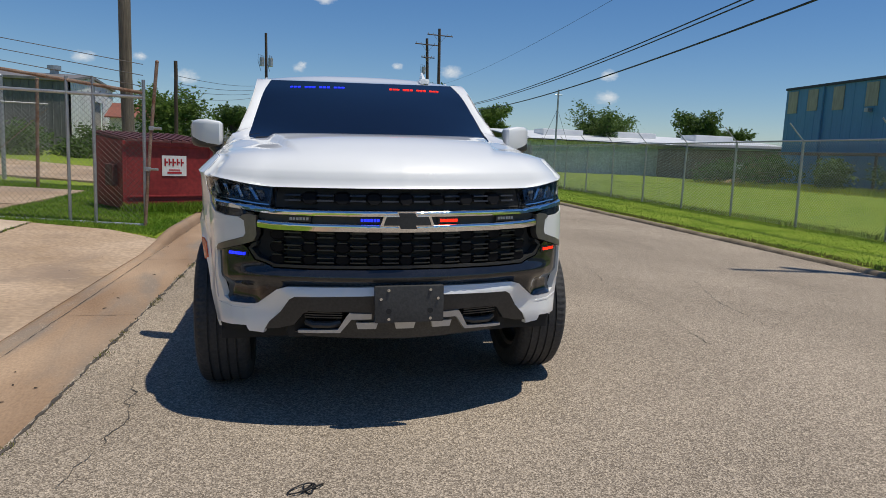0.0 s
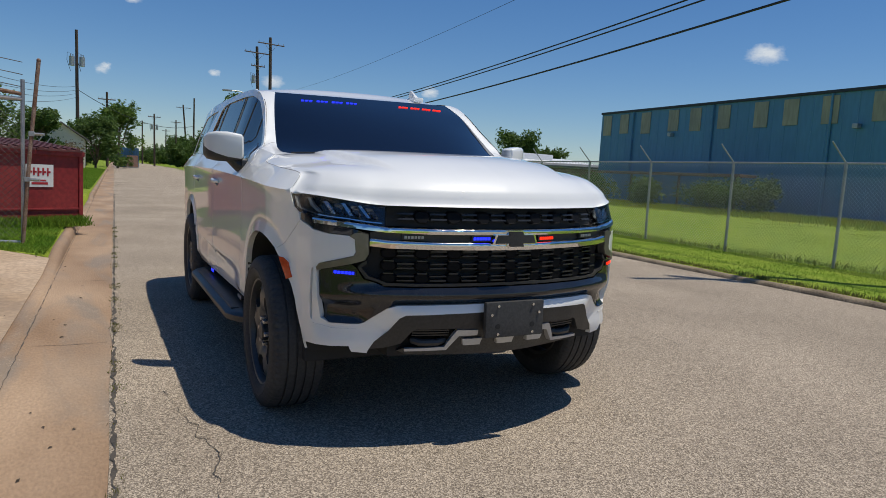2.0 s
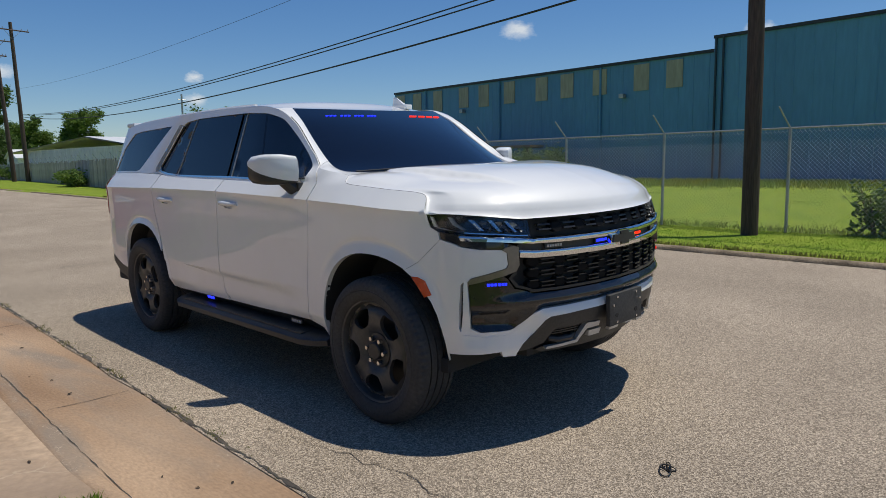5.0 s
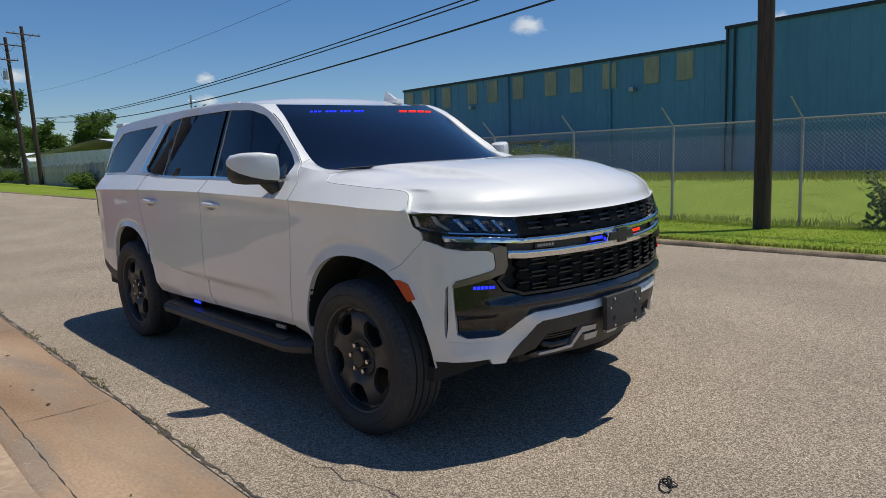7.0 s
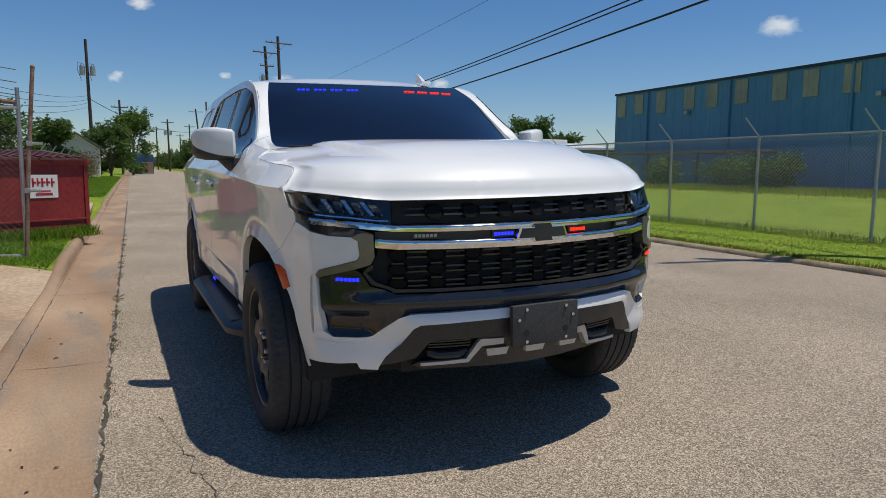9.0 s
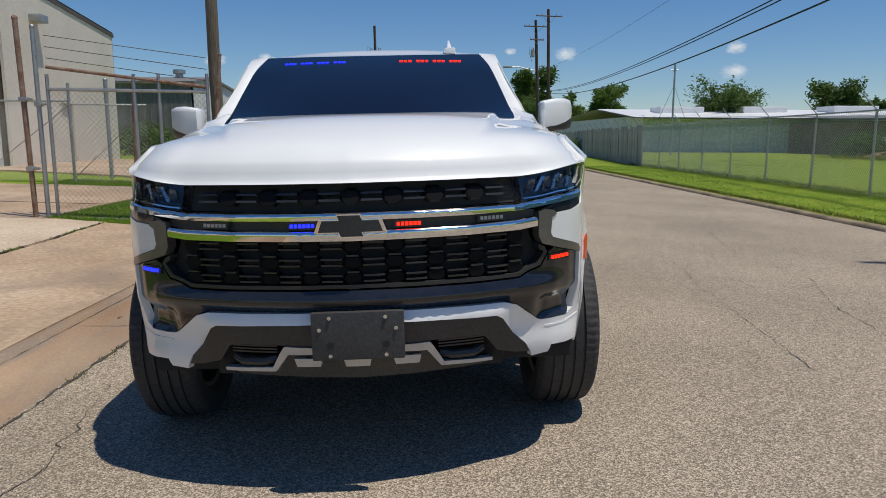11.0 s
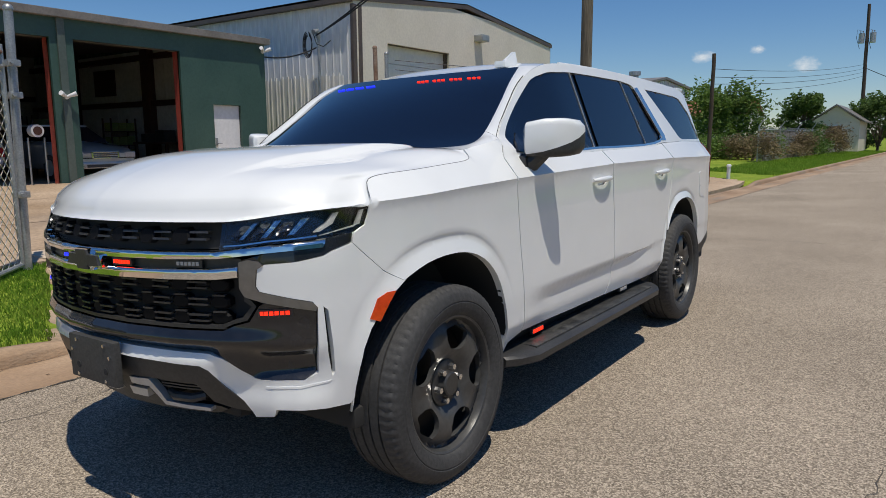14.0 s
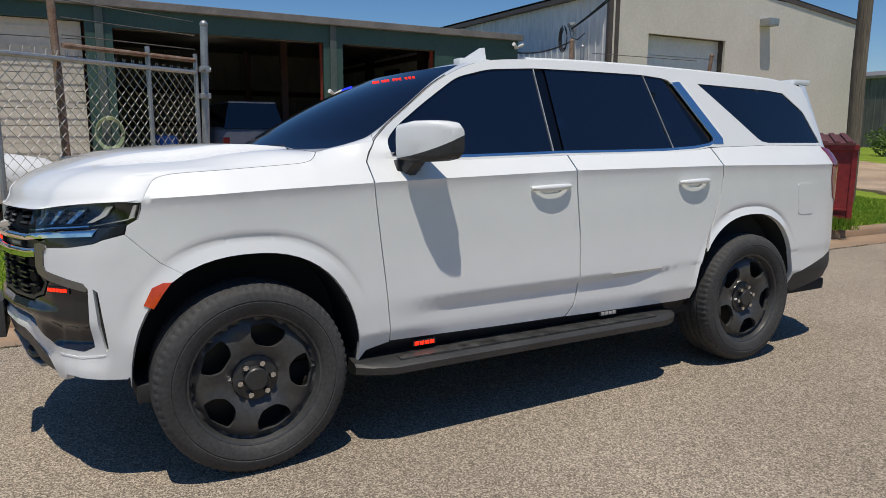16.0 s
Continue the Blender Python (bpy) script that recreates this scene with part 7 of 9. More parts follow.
    if sgn > 0:
        car_part("fuel_door", panel_mesh(side(q, sgn), skin, (), 0.03, 0.012, -0.003), CAR_WHITE, CAR)
    frame_out = ROOF_EDGE + [(3.955, 1.56), (3.985, 1.40), (3.94, 1.347), (3.316, 1.354), (3.05, 1.347), (2.90, 1.345), (2.755, 1.343), (2.62, 1.325), (2.38, 1.313), (2.00, 1.309), (1.62, 1.306), (1.40, 1.300), (1.01, 1.291), (0.628, 1.302), (0.638, 1.372), (0.672, 1.430)]
    DLO = rounded([(0.662, 1.378), (0.652, 1.320), (1.01, 1.304), (1.40, 1.312), (1.62, 1.318), (2.00, 1.320), (2.38, 1.324), (2.62, 1.336), (2.755, 1.352), (2.815, 1.372), (2.820, 1.40), (2.545, 1.720), (2.50, 1.741), (2.31, 1.756), (1.90, 1.758), (1.56, 1.756), (1.27, 1.738), (1.085, 1.692), (0.885, 1.560), (0.718, 1.442)], 0.05)
    QUART = [(2.765, 1.722), (3.45, 1.705), (3.60, 1.692), (3.80, 1.560), (3.915, 1.365), (3.316, 1.366), (3.255, 1.375), (3.215, 1.395)]
    car_part("body_frame", panel_mesh(side(frame_out, sgn), skin, [side(DLO, sgn), side(QUART, sgn)], 0.03, 0.03), CAR_WHITE, CAR, "white roof rail and pillars")
    glass_sets = (("front_window", [(0.662, 1.378), (0.652, 1.320), (1.01, 1.304), (1.40, 1.312), (1.573, 1.317), (1.542, 1.754), (1.27, 1.738), (1.085, 1.692), (0.885, 1.560), (0.718, 1.442)], door),
                  ("rear_window", [(1.655, 1.318), (2.00, 1.320), (2.38, 1.324), (2.447, 1.326), (2.319, 1.755), (1.90, 1.758), (1.625, 1.753)], door2),
                  ("vent_window", [(2.466, 1.329), (2.62, 1.336), (2.72, 1.348), (2.485, 1.740), (2.342, 1.753)], door2))
    for nm, poly, par in glass_sets:
        car_part(nm, panel_mesh(side(poly, sgn), skin, (), 0.06, 0.0, 0.008), TINT, par, "dark tinted window", 80)
    car_part("window_seal", panel_mesh(side(DLO, sgn), skin, (), 0.06, 0.0, 0.016), SEAL_BLACK, CAR, "", 80)
    for pts in ([(1.577, 1.318), (1.583, 1.318), (1.552, 1.752), (1.546, 1.751)], [(2.451, 1.326), (2.456, 1.327), (2.329, 1.755), (2.324, 1.755)]):
        car_part("window_post", panel_mesh(side(pts, sgn), skin, (), 0.05, 0.012, 0.002), SILVER, CAR, "slim pale window post", 80)
    belt_strip = [(0.660, 1.320), (1.01, 1.304), (1.40, 1.312), (1.62, 1.318), (2.00, 1.320), (2.38, 1.324), (2.62, 1.336), (2.755, 1.352), (2.815, 1.372), (2.820, 1.40), (2.555, 1.712), (2.542, 1.712), (2.795, 1.398), (2.79, 1.382), (2.745, 1.366), (2.62, 1.350), (2.38, 1.337), (2.00, 1.332), (1.62, 1.330), (1.40, 1.324), (1.01, 1.316), (0.660, 1.331)]
    car_part("window_trim", panel_mesh(side(belt_strip, sgn), skin, (), 0.03, 0.012, -0.001), CHROME, CAR, "bright window trim")
    pillar = [(2.550, 1.722), (2.785, 1.412), (2.805, 1.375), (2.79, 1.362), (2.875, 1.362), (2.880, 1.395), (2.612, 1.728)]
    car_part("pillar_trim", panel_mesh(side(pillar, sgn), skin, (), 0.03, 0.012, -0.003), CHROME, CAR, "wide bright trim on the rear pillar")
    car_part("quarter_window", panel_mesh(side(QUART, sgn), skin, (), 0.06, 0.0, 0.006), TINT, CAR, "dark tinted quarter window", 80)
    # sill, running board and side lamps
    sill = [(0.462, 0.442), (0.62, 0.472), (1.20, 0.460), (1.65, 0.454), (2.10, 0.445), (2.60, 0.440), (2.60, 0.36), (0.462, 0.35)]
    car_part("sill", panel_mesh(side(sill, sgn), lambda s, z, d: skin(s, z, d + 0.02 + 0.5 * max(0.0, 0.45 - z)), (), 0.05, 0.02), SATIN_BLACK, CAR, "black sill", 60)
    bm = bmesh.new()
    rings = []
    for y, cut in ((0.44, 0.09), (0.50, 0.04), (0.60, 0.0), (1.40, 0.0), (2.28, 0.0), (2.38, 0.04), (2.44, 0.09)):
        prof = [(0.80, 0.372), (0.86, 0.405), (0.97 - cut, 0.402), (1.042 - cut, 0.392), (1.060 - cut, 0.380), (1.057 - cut, 0.348), (1.02 - cut, 0.334), (0.86, 0.338)]
        rings.append([bm.verts.new((sgn * x, y, z)) for x, z in prof])
    for a, b in zip(rings, rings[1:]):
        for i in range(8):
            bm.faces.new((a[i], a[(i + 1) % 8], b[(i + 1) % 8], b[i]))
    bm.faces.new(rings[0])
    bm.faces.new(rings[-1][::-1])
    board = car_part("running_board", bm, SATIN_BLACK, CAR, "black running board with ribbed tread", 30)
    bm = bmesh.new()
    box(bm, min(sgn * 0.88, sgn * 1.02), 0.64, 0.390, max(sgn * 0.88, sgn * 1.02), 2.24, 0.4045, 0.003)
    car_part("tread_pad", bm, SCUFFED, board, "scuffed black tread strip")
    for y, tone, mt in ((0.80, "red" if sgn > 0 else "clear", RED_LED if sgn > 0 else CLEAR_LENS), (1.95, "blue" if sgn < 0 else "clear", BLUE_LED if sgn < 0 else CLEAR_LENS)):
        bm = bmesh.new()
        x0 = sgn * 0.925
        box(bm, min(x0, x0 + sgn * 0.018), y - 0.06, 0.424, max(x0, x0 + sgn * 0.018), y + 0.06, 0.452, 0.004)
        lamp = car_part("side_light", bm, SATIN_BLACK, CAR, "slim side warning light with %s lenses" % tone)
        for k in range(4):
            bm = bmesh.new()
            yy = y - 0.052 + k * 0.027
            box(bm, min(x0 + sgn * 0.016, x0 + sgn * 0.021), yy, 0.429, max(x0 + sgn * 0.016, x0 + sgn * 0.021), yy + 0.022, 0.447, 0.002)
            car_part("lens", bm, mt, lamp)
    # handles
    for y0, y1, par in ((1.385, 1.635, door), (2.42, 2.67, door2)):
        cup = cups[0] if par is door else cups[1]
        car_part("handle_cup", panel_mesh(side(cup, sgn), skin, (), 0.02, -0.015, 0.016), CAR_WHITE, par, "recess behind the handle")
        bm = bmesh.new()
        rings = []
        for k in range(9):
            t = k / 8
            y = y0 + (y1 - y0) * t
            out = 0.004 + 0.024 * math.sin(math.pi * t) ** 0.45
            hw = 0.009 + 0.007 * math.sin(math.pi * t) ** 0.5
            c = skin(sgn * s_from_y(y), 1.146 + 0.006 * t)
            rings.append([bm.verts.new((c.x + sgn * (out + 0.011 * math.cos(q)), y, c.z + hw * math.sin(q))) for q in (2 * math.pi * j / 8 for j in range(8))])
        for a, b in zip(rings, rings[1:]):
            for i in range(8):
                bm.faces.new((a[i], a[(i + 1) % 8], b[(i + 1) % 8], b[i]))
        bm.faces.new(rings[0])
        bm.faces.new(rings[-1][::-1])
        car_part("handle", bm, CAR_WHITE, par, "white door handle", 60)
    # mirror
    bm = bmesh.new()
    rings = []
    for x, y0, y1, z0, z1 in ((0.940, 0.675, 0.785, 1.310, 1.442), (0.955, 0.660, 0.815, 1.294, 1.455), (1.03, 0.688, 0.850, 1.287, 1.468), (1.09, 0.735, 0.880, 1.290, 1.468), (1.130, 0.785, 0.896, 1.300, 1.458), (1.147, 0.835, 0.900, 1.325, 1.434)):
        cy, cz, hy, hz = (y0 + y1) / 2, (z0 + z1) / 2, (y1 - y0) / 2, (z1 - z0) / 2
        ring = []
        for j in range(20):
            q = 2 * math.pi * j / 20
            c, s = math.cos(q), math.sin(q)
            e = 0.34
            ring.append(bm.verts.new((sgn * x, cy + hy * math.copysign(abs(c) ** e, c), cz + hz * math.copysign(abs(s) ** e, s))))
        rings.append(ring)
    for a, b in zip(rings, rings[1:]):
        for i in range(20):
            bm.faces.new((a[i], a[(i + 1) % 20], b[(i + 1) % 20], b[i]))
    bm.faces.new(rings[0])
    bm.faces.new(rings[-1][::-1])
    bmesh.ops.bisect_plane(bm, geom=bm.verts[:] + bm.edges[:] + bm.faces[:], plane_co=(0, 0.73, 1.332), plane_no=Vector((0, -0.42, 1)).normalized())
    bm.faces.ensure_lookup_table()
    for f in bm.faces:
        f.material_index = 1 if f.calc_center_median().z < 1.332 + 0.42 * (f.calc_center_median().y - 0.73) else 0
    mirror = car_part("mirror", bm, [CAR_WHITE, SATIN_BLACK], CAR, "white door mirror with black base", 45)
    bm = bmesh.new()
    tube(bm, [(sgn * 0.90, 0.72, 1.262), (sgn * 0.955, 0.73, 1.268), (sgn * 1.0, 0.75, 1.315)], 0.05, 10, r_end=0.042)
    box(bm, min(sgn * 0.88, sgn * 0.955), 0.665, 1.222, max(sgn * 0.88, sgn * 0.955), 0.785, 1.298, 0.015)
    car_part("mirror_sail", panel_mesh(side([(0.662, 1.318), (0.772, 1.311), (0.788, 1.408), (0.735, 1.378)], sgn), skin, (), 0.03, 0.012, -0.004), GLOSS_BLACK, mirror, "gloss black sail panel")
    car_part("mirror_arm", bm, SATIN_BLACK, mirror, "black mirror arm")
    bm = bmesh.new()
    vs = [bm.verts.new(p) for p in ((sgn * 0.965, 0.822, 1.315), (sgn * 1.115, 0.897, 1.325), (sgn * 1.115, 0.897, 1.434), (sgn * 0.965, 0.822, 1.438))]
    bm.faces.new(vs)
    ret = bmesh.ops.extrude_face_region(bm, geom=bm.faces[:])
    for v in ret['geom']:
        if isinstance(v, bmesh.types.BMVert):
            v.co.y += 0.006
    car_part("mirror_glass", bm, CHROME, mirror)
    # side marker on the front arch
    mk = [(-0.405, 0.752), (-0.372, 0.820), (-0.335, 0.838), (-0.303, 0.840), (-0.335, 0.798), (-0.372, 0.738)]
    car_part("side_marker", panel_mesh(side(mk, sgn), skin, (), 0.02, 0.015, -0.004), AMBER, CAR, "orange side reflector on the arch")
    # wheel houses
    for cy in (0.0, WHEELBASE):
        bm = bmesh.new()
        pts = [arch_point(math.pi * a / 180, cy) for a in range(0, 181, 5)]
        rows = []
        for y, z in pts:
            out = skin(sgn * s_from_y(max(-0.89, y)), max(z, 0.36), 0.012)
            rows.append([bm.verts.new((out.x, y, z)), bm.verts.new((sgn * 0.85, y * 1.0, z)), bm.verts.new((sgn * 0.55, y, z))])
        for a, b in zip(rows, rows[1:]):
            for i in range(2):
                bm.faces.new((a[i], a[i + 1], b[i + 1], b[i]))
        car_part("wheel_house", bm, LINER, CAR, "black wheel housing", 60)
    # tail lamp and rear bumper corner
    tl = [(3.915, 1.27), (3.935, 1.12), (3.975, 1.0), (4.05, 0.96), (4.18, 1.0), (4.17, 1.30), (3.905, 1.34)]
    def tail_s(y, z):
        for sa, sb, (xa, ya), (xb, yb) in zip(TAIL_S, TAIL_S[1:], TAIL, TAIL[1:]):
            if y <= yb:
                return sa + (sb - sa) * (y - ya) / (yb - ya)
        return TAIL_S[-1]
    car_part("tail_light", panel_mesh([(sgn * tail_s(y, z), z) for y, z in tl], skin, (), 0.04, 0.03, -0.006), TAIL_RED, CAR, "dark red tail light")
    rb = [(3.56, 0.505), (4.0, 0.615), (4.10, 0.615), (4.12, 0.46), (3.62, 0.37), (3.555, 0.42)]
    car_part("rear_valance", panel_mesh([(sgn * (s_from_y(y) if y < TAIL_Y else tail_s(y, z)), z) for y, z in rb], skin, (), 0.04, 0.03, 0.0), MATT_BLACK, CAR, "dark grey rear bumper skirt")

# windscreen, roof, tailgate
GLASS_EDGE = [Vector(p) for p in ((0.497, 0.311, 1.350), (0.654, 0.363, 1.347), (0.739, 0.427, 1.351), (0.763, 0.516, 1.366), (0.756, 0.631, 1.4165), (0.727, 0.805, 1.539), (0.688, 0.993, 1.677), (0.645, 1.167, 1.768))]
GLASS_SIDE = [(0.0, 0.790, 0.440, 1.338), (0.035, 0.782, 0.512, 1.359), (0.16, 0.763, 0.631, 1.413), (0.45, 0.733, 0.805, 1.536), (0.78, 0.694, 0.993, 1.674), (1.0, 0.648, 1.167, 1.766)]


def glass_edge(t):
    """The visible rim of the windscreen, from its base (0) round the lower corner to the roof (7)."""
    i = min(6, int(t))
    q = t - i
    a, b, c, d = (GLASS_EDGE[max(0, min(7, i + k))] for k in (-1, 0, 1, 2))
    return 0.5 * (2 * b + (c - a) * q + (2 * a - 5 * b + 4 * c - d) * q * q + (3 * b - a - 3 * c + d) * q ** 3)


def screen_point(u, v):
    a = abs(u)
    x, y, z = (eased([(n[0], n[k]) for n in GLASS_SIDE], v) for k in (1, 2, 3))
    my = 0.215 + 0.80 * v - 0.012 * math.sin(math.pi * v)
    mz = 1.350 + 0.402 * v + 0.022 * math.sin(math.pi * v)
    return Vector((x * u, my + (y - my) * a ** 2.2, mz + (z - mz) * a ** 2))


bm = bmesh.new()
grid = [[bm.verts.new(screen_point(u, v)) for u in np.linspace(-1, 1, 33)] for v in np.linspace(0, 1, 17)]
for a, b in zip(grid, grid[1:]):
    for i in range(32):
        bm.faces.new((a[i], a[i + 1], b[i + 1], b[i]))
screen = car_part("windscreen", bm, TINT, CAR, "dark tinted windscreen", 80)
bm = bmesh.new()
edge = [screen_point(u, 0.0) for u in np.linspace(-1, 1, 33)]
cowl = [hood_point(u, 1.0) for u in np.linspace(-1, 1, 33)]
rows = [[bm.verts.new(p + Vector((0, 0.0, -0.004))) for p in edge], [bm.verts.new(p + Vector((0, -0.02, -0.02))) for p in edge], [bm.verts.new(p + Vector((0, -0.03, -0.03))) for p in cowl]]
for a, b in zip(rows, rows[1:]):
    for i in range(32):
        bm.faces.new((a[i], a[i + 1], b[i + 1], b[i]))
car_part("cowl", bm, MATT_BLACK, CAR, "black cowl panel below the windscreen", 60)
for x0, x1 in ((-0.72, -0.12), (0.02, 0.46)):
    bm = bmesh.new()
    pts = [screen_point(x / 0.79, 0.012 + 0.02 * (x - x0)) + Vector((0, -0.006, 0.006)) for x in np.linspace(x0, x1, 8)]
    tube(bm, pts, 0.0045, 6)
    p = pts[-1]
    tube(bm, [p, p + Vector((0.02, -0.04, -0.03))], 0.007, 6)
    car_part("wiper", bm, SATIN_BLACK, CAR, "black wiper arm")

# visor light bar behind the glass
for sgn, mt, tone in ((-1, BLUE_LED, "blue"), (1, RED_LED, "red")):
    bm = bmesh.new()
    x0, x1 = sorted((sgn * 0.135, sgn * 0.535))
    b = screen_point(0.80, 0.86)
    box(bm, x0, b.y + 0.02, b.z - 0.012, x1, b.y + 0.05, b.z + 0.012, 0.004)
    lamp = car_part("visor_light", bm, SATIN_BLACK, CAR, "black visor light bar with %s lenses" % tone)
    for k in range(12):
        bm = bmesh.new()
        x = x0 + 0.018 + 0.097 * (k // 3) + 0.0255 * (k % 3) + 0.012
        p = screen_point(x / 0.675, 0.86)
        box(bm, x - 0.010, p.y - 0.006, p.z - 0.006, x + 0.010, p.y - 0.001, p.z + 0.006, 0.0015)
        car_part("lens", bm, mt, lamp)


def rail_point(y, sgn):
    z = eased(ROOF_STOPS, y)
    return skin(sgn * s_from_y(y) if y < TAIL_Y else sgn * (S_TAIL + y - TAIL_Y), z)


ROOF_MID = [(1.0, 1.752), (1.06, 1.772), (1.15, 1.795), (1.3, 1.822), (1.5, 1.842), (1.8, 1.856), (2.3, 1.864), (2.9, 1.858), (3.4, 1.845), (3.75, 1.828), (3.97, 1.808)]
bm = bmesh.new()
rows = []
for v in np.linspace(0, 1, 34) ** 1.35:
    row = []
    for u in np.linspace(-1, 1, 33):
        a = abs(u)
        y_side = 1.20 + (3.86 - 1.20) * v
        y_mid = 1.015 + (3.97 - 1.015) * v
        rail, rail0 = rail_point(y_side, 1), rail_point(1.20, 1)
        # the front edge follows the windscreen, then runs out to the rail
        k = a * rail0.x / 0.648
        edge = screen_point(min(1.0, k), 1.0)
        if k > 1.0:
            edge = edge.lerp(rail0, (k - 1.0) / (rail0.x / 0.648 - 1.0))
        f = (edge.y - 1.015) / (1.20 - 1.015)
        y = y_mid + (y_side - y_mid) * f
        z = rail.z + (line_value(ROOF_MID, y_mid) - rail.z) * (1 - a ** 2.8)
        z = edge.z + (z - edge.z) * smooth_step(-0.02, 0.14, v) if v > 0 else edge.z
        row.append(bm.verts.new((rail.x * u, y, z)))
    rows.append(row)
for a, b in zip(rows, rows[1:]):
    for i in range(32):
        bm.faces.new((a[i], a[i + 1], b[i + 1], b[i]))
roof = car_part("roof", bm, CAR_WHITE, CAR, "white roof", 60)
for sgn in (1, -1):
    # white skin between the windscreen's rim and the hood, the fender and the door
    outer = [(2.0, *FENDER_TOP[0]), (2.5, *FENDER_TOP[1]), (3.0, *FENDER_TOP[2]), (3.55, *FENDER_TOP[3]), (4.0, 0.596, 1.384), (4.5, 0.674, 1.453), (5.0, 0.806, 1.548), (6.0, 0.976, 1.670), (7.0, 1.200, 1.7625)]
    for name, t0, t1, label in (("fender_top", 0.2, 3.985, "white top of the fender below the windscreen"), ("windscreen_pillar", 4.0, 7.0, "white windscreen pillar")):
        bm = bmesh.new()
        rows = []
        for t in np.linspace(t0, t1, 33):
            a = glass_edge(t)
            if t < 2.0:
                b = hood_point(line_value([(0.0, 0.62), (1.0, 0.86), (2.0, 1.0)], t), 1.0) + Vector((0, 0.004, 0.001))
                a = b.lerp(a, 0.15 + 0.85 * smooth_step(0.2, 1.1, t))
            else:
                y = eased([(o[0], o[1]) for o in outer], t)
                b = skin(s_from_y(y), eased([(o[0], o[2]) for o in outer], t) if y < 0.70 else eased(ROOF_STOPS, y + 0.004))
            swell_up = Vector((0.006, -0.006, 0.008)) * smooth_step(1.6, 3.2, t) * (0.35 + 0.65 * smooth_step(4.3, 3.4, t))
            row = [a.lerp(b, q) + swell_up * math.sin(math.pi * q ** 0.8) for q in (0, 0.15, 0.35, 0.55, 0.75, 0.9, 1.0)]
            row = [row[0] + Vector((0, 0.002, -0.010))] + row
            rows.append([bm.verts.new((sgn * q.x, q.y, q.z)) for q in row])
        for a, b in zip(rows, rows[1:]):
            for i in range(7):
                bm.faces.new((a[i], a[i + 1], b[i + 1], b[i]))
        car_part(name, bm, CAR_WHITE, CAR, label, 60)
    bm = bmesh.new()
    pts = [rail_point(y, sgn) + Vector((-sgn * 0.055, 0, 0.006)) for y in np.linspace(1.55, 3.7, 16)]
    tube(bm, pts, 0.012, 6)
    car_part("roof_rail", bm, CAR_WHITE, CAR, "slim white roof rail")
bm = bmesh.new()
rows = [[bm.verts.new(skin(s, z, 0.01) if abs(s) > 1e-3 else skin(0.0, z)) for s in [*np.linspace(S_TAIL + 0.12, TAIL_S[-1], 9)]] for z in (0.42, 0.65, 0.95, 1.2, 1.35, 1.55, 1.76)]
for a, b in zip(rows, rows[1:]):
    for i in range(8):
        bm.faces.new((a[i], a[i + 1], b[i + 1], b[i]))
ret = bmesh.ops.duplicate(bm, geom=bm.verts[:] + bm.edges[:] + bm.faces[:])
for v in ret["geom"]:
    if isinstance(v, bmesh.types.BMVert):
        v.co.x *= -1
car_part("tailgate", bm, CAR_WHITE, CAR, "white tailgate", 60)
bm = bmesh.new()
box(bm, -0.66, 3.86, 1.765, 0.66, 4.04, 1.805, 0.015)
car_part("spoiler", bm, CAR_WHITE, CAR, "white roof spoiler")
# antenna blade on the roof
bm = bmesh.new()
fx, fy, fz = 0.47, 1.34, 1.815
box(bm, fx - 0.036, fy - 0.085, fz - 0.03, fx + 0.036, fy + 0.11, fz + 0.008, 0.012)
vs = [bm.verts.new(p) for p in ((fx - 0.014, fy - 0.045, fz + 0.004), (fx + 0.014, fy - 0.045, fz + 0.004), (fx + 0.014, fy + 0.095, fz + 0.004), (fx - 0.014, fy + 0.095, fz + 0.004), (fx - 0.005, fy + 0.060, fz + 0.068), (fx + 0.005, fy + 0.060, fz + 0.068), (fx + 0.005, fy + 0.090, fz + 0.072), (fx - 0.005, fy + 0.090, fz + 0.072))]
for f in ((0, 1, 5, 4), (1, 2, 6, 5), (2, 3, 7, 6), (3, 0, 4, 7), (4, 5, 6, 7)):
    bm.faces.new([vs[i] for i in f])
car_part("antenna", bm, CAR_WHITE, CAR, "white shark-fin antenna")
# dark inside
bm = bmesh.new()
box(bm, -0.80, 0.62, 0.55, 0.80, 3.85, 1.27, 0.05)
car_part("cabin_floor", bm, LINER, CAR)
bm = bmesh.new()
box(bm, -0.74, 0.50, 1.25, 0.74, 0.85, 1.345, 0.04)
car_part("dashboard", bm, SATIN_BLACK, CAR, "black dashboard")
for x in (-0.38, 0.38):
    bm = bmesh.new()
    box(bm, x - 0.24, 1.62, 1.0, x + 0.24, 1.78, 1.55, 0.06)
    seat = car_part("seat", bm, MATT_BLACK, CAR, "black front seat")
    bm = bmesh.new()
    box(bm, x - 0.12, 1.66, 1.57, x + 0.12, 1.76, 1.70, 0.04)
    car_part("headrest", bm, MATT_BLACK, seat)
bm = bmesh.new()
box(bm, -0.60, 2.1, 1.0, 0.60, 3.8, 1.60, 0.05)
car_part("rear_cabin", bm, LINER, CAR)
bm = bmesh.new()
box(bm, -0.86, -0.45, 0.34, 0.86, 4.05, 0.42, 0.02)
car_part("underbody", bm, LINER, CAR)


# unseen box added under the hood to block sun leaking through panel gaps
bm = bmesh.new()
box(bm, -0.54, -0.70, 0.40, 0.54, 0.52, 1.08, 0.03)
car_part("engine_bay", bm, LINER, CAR)


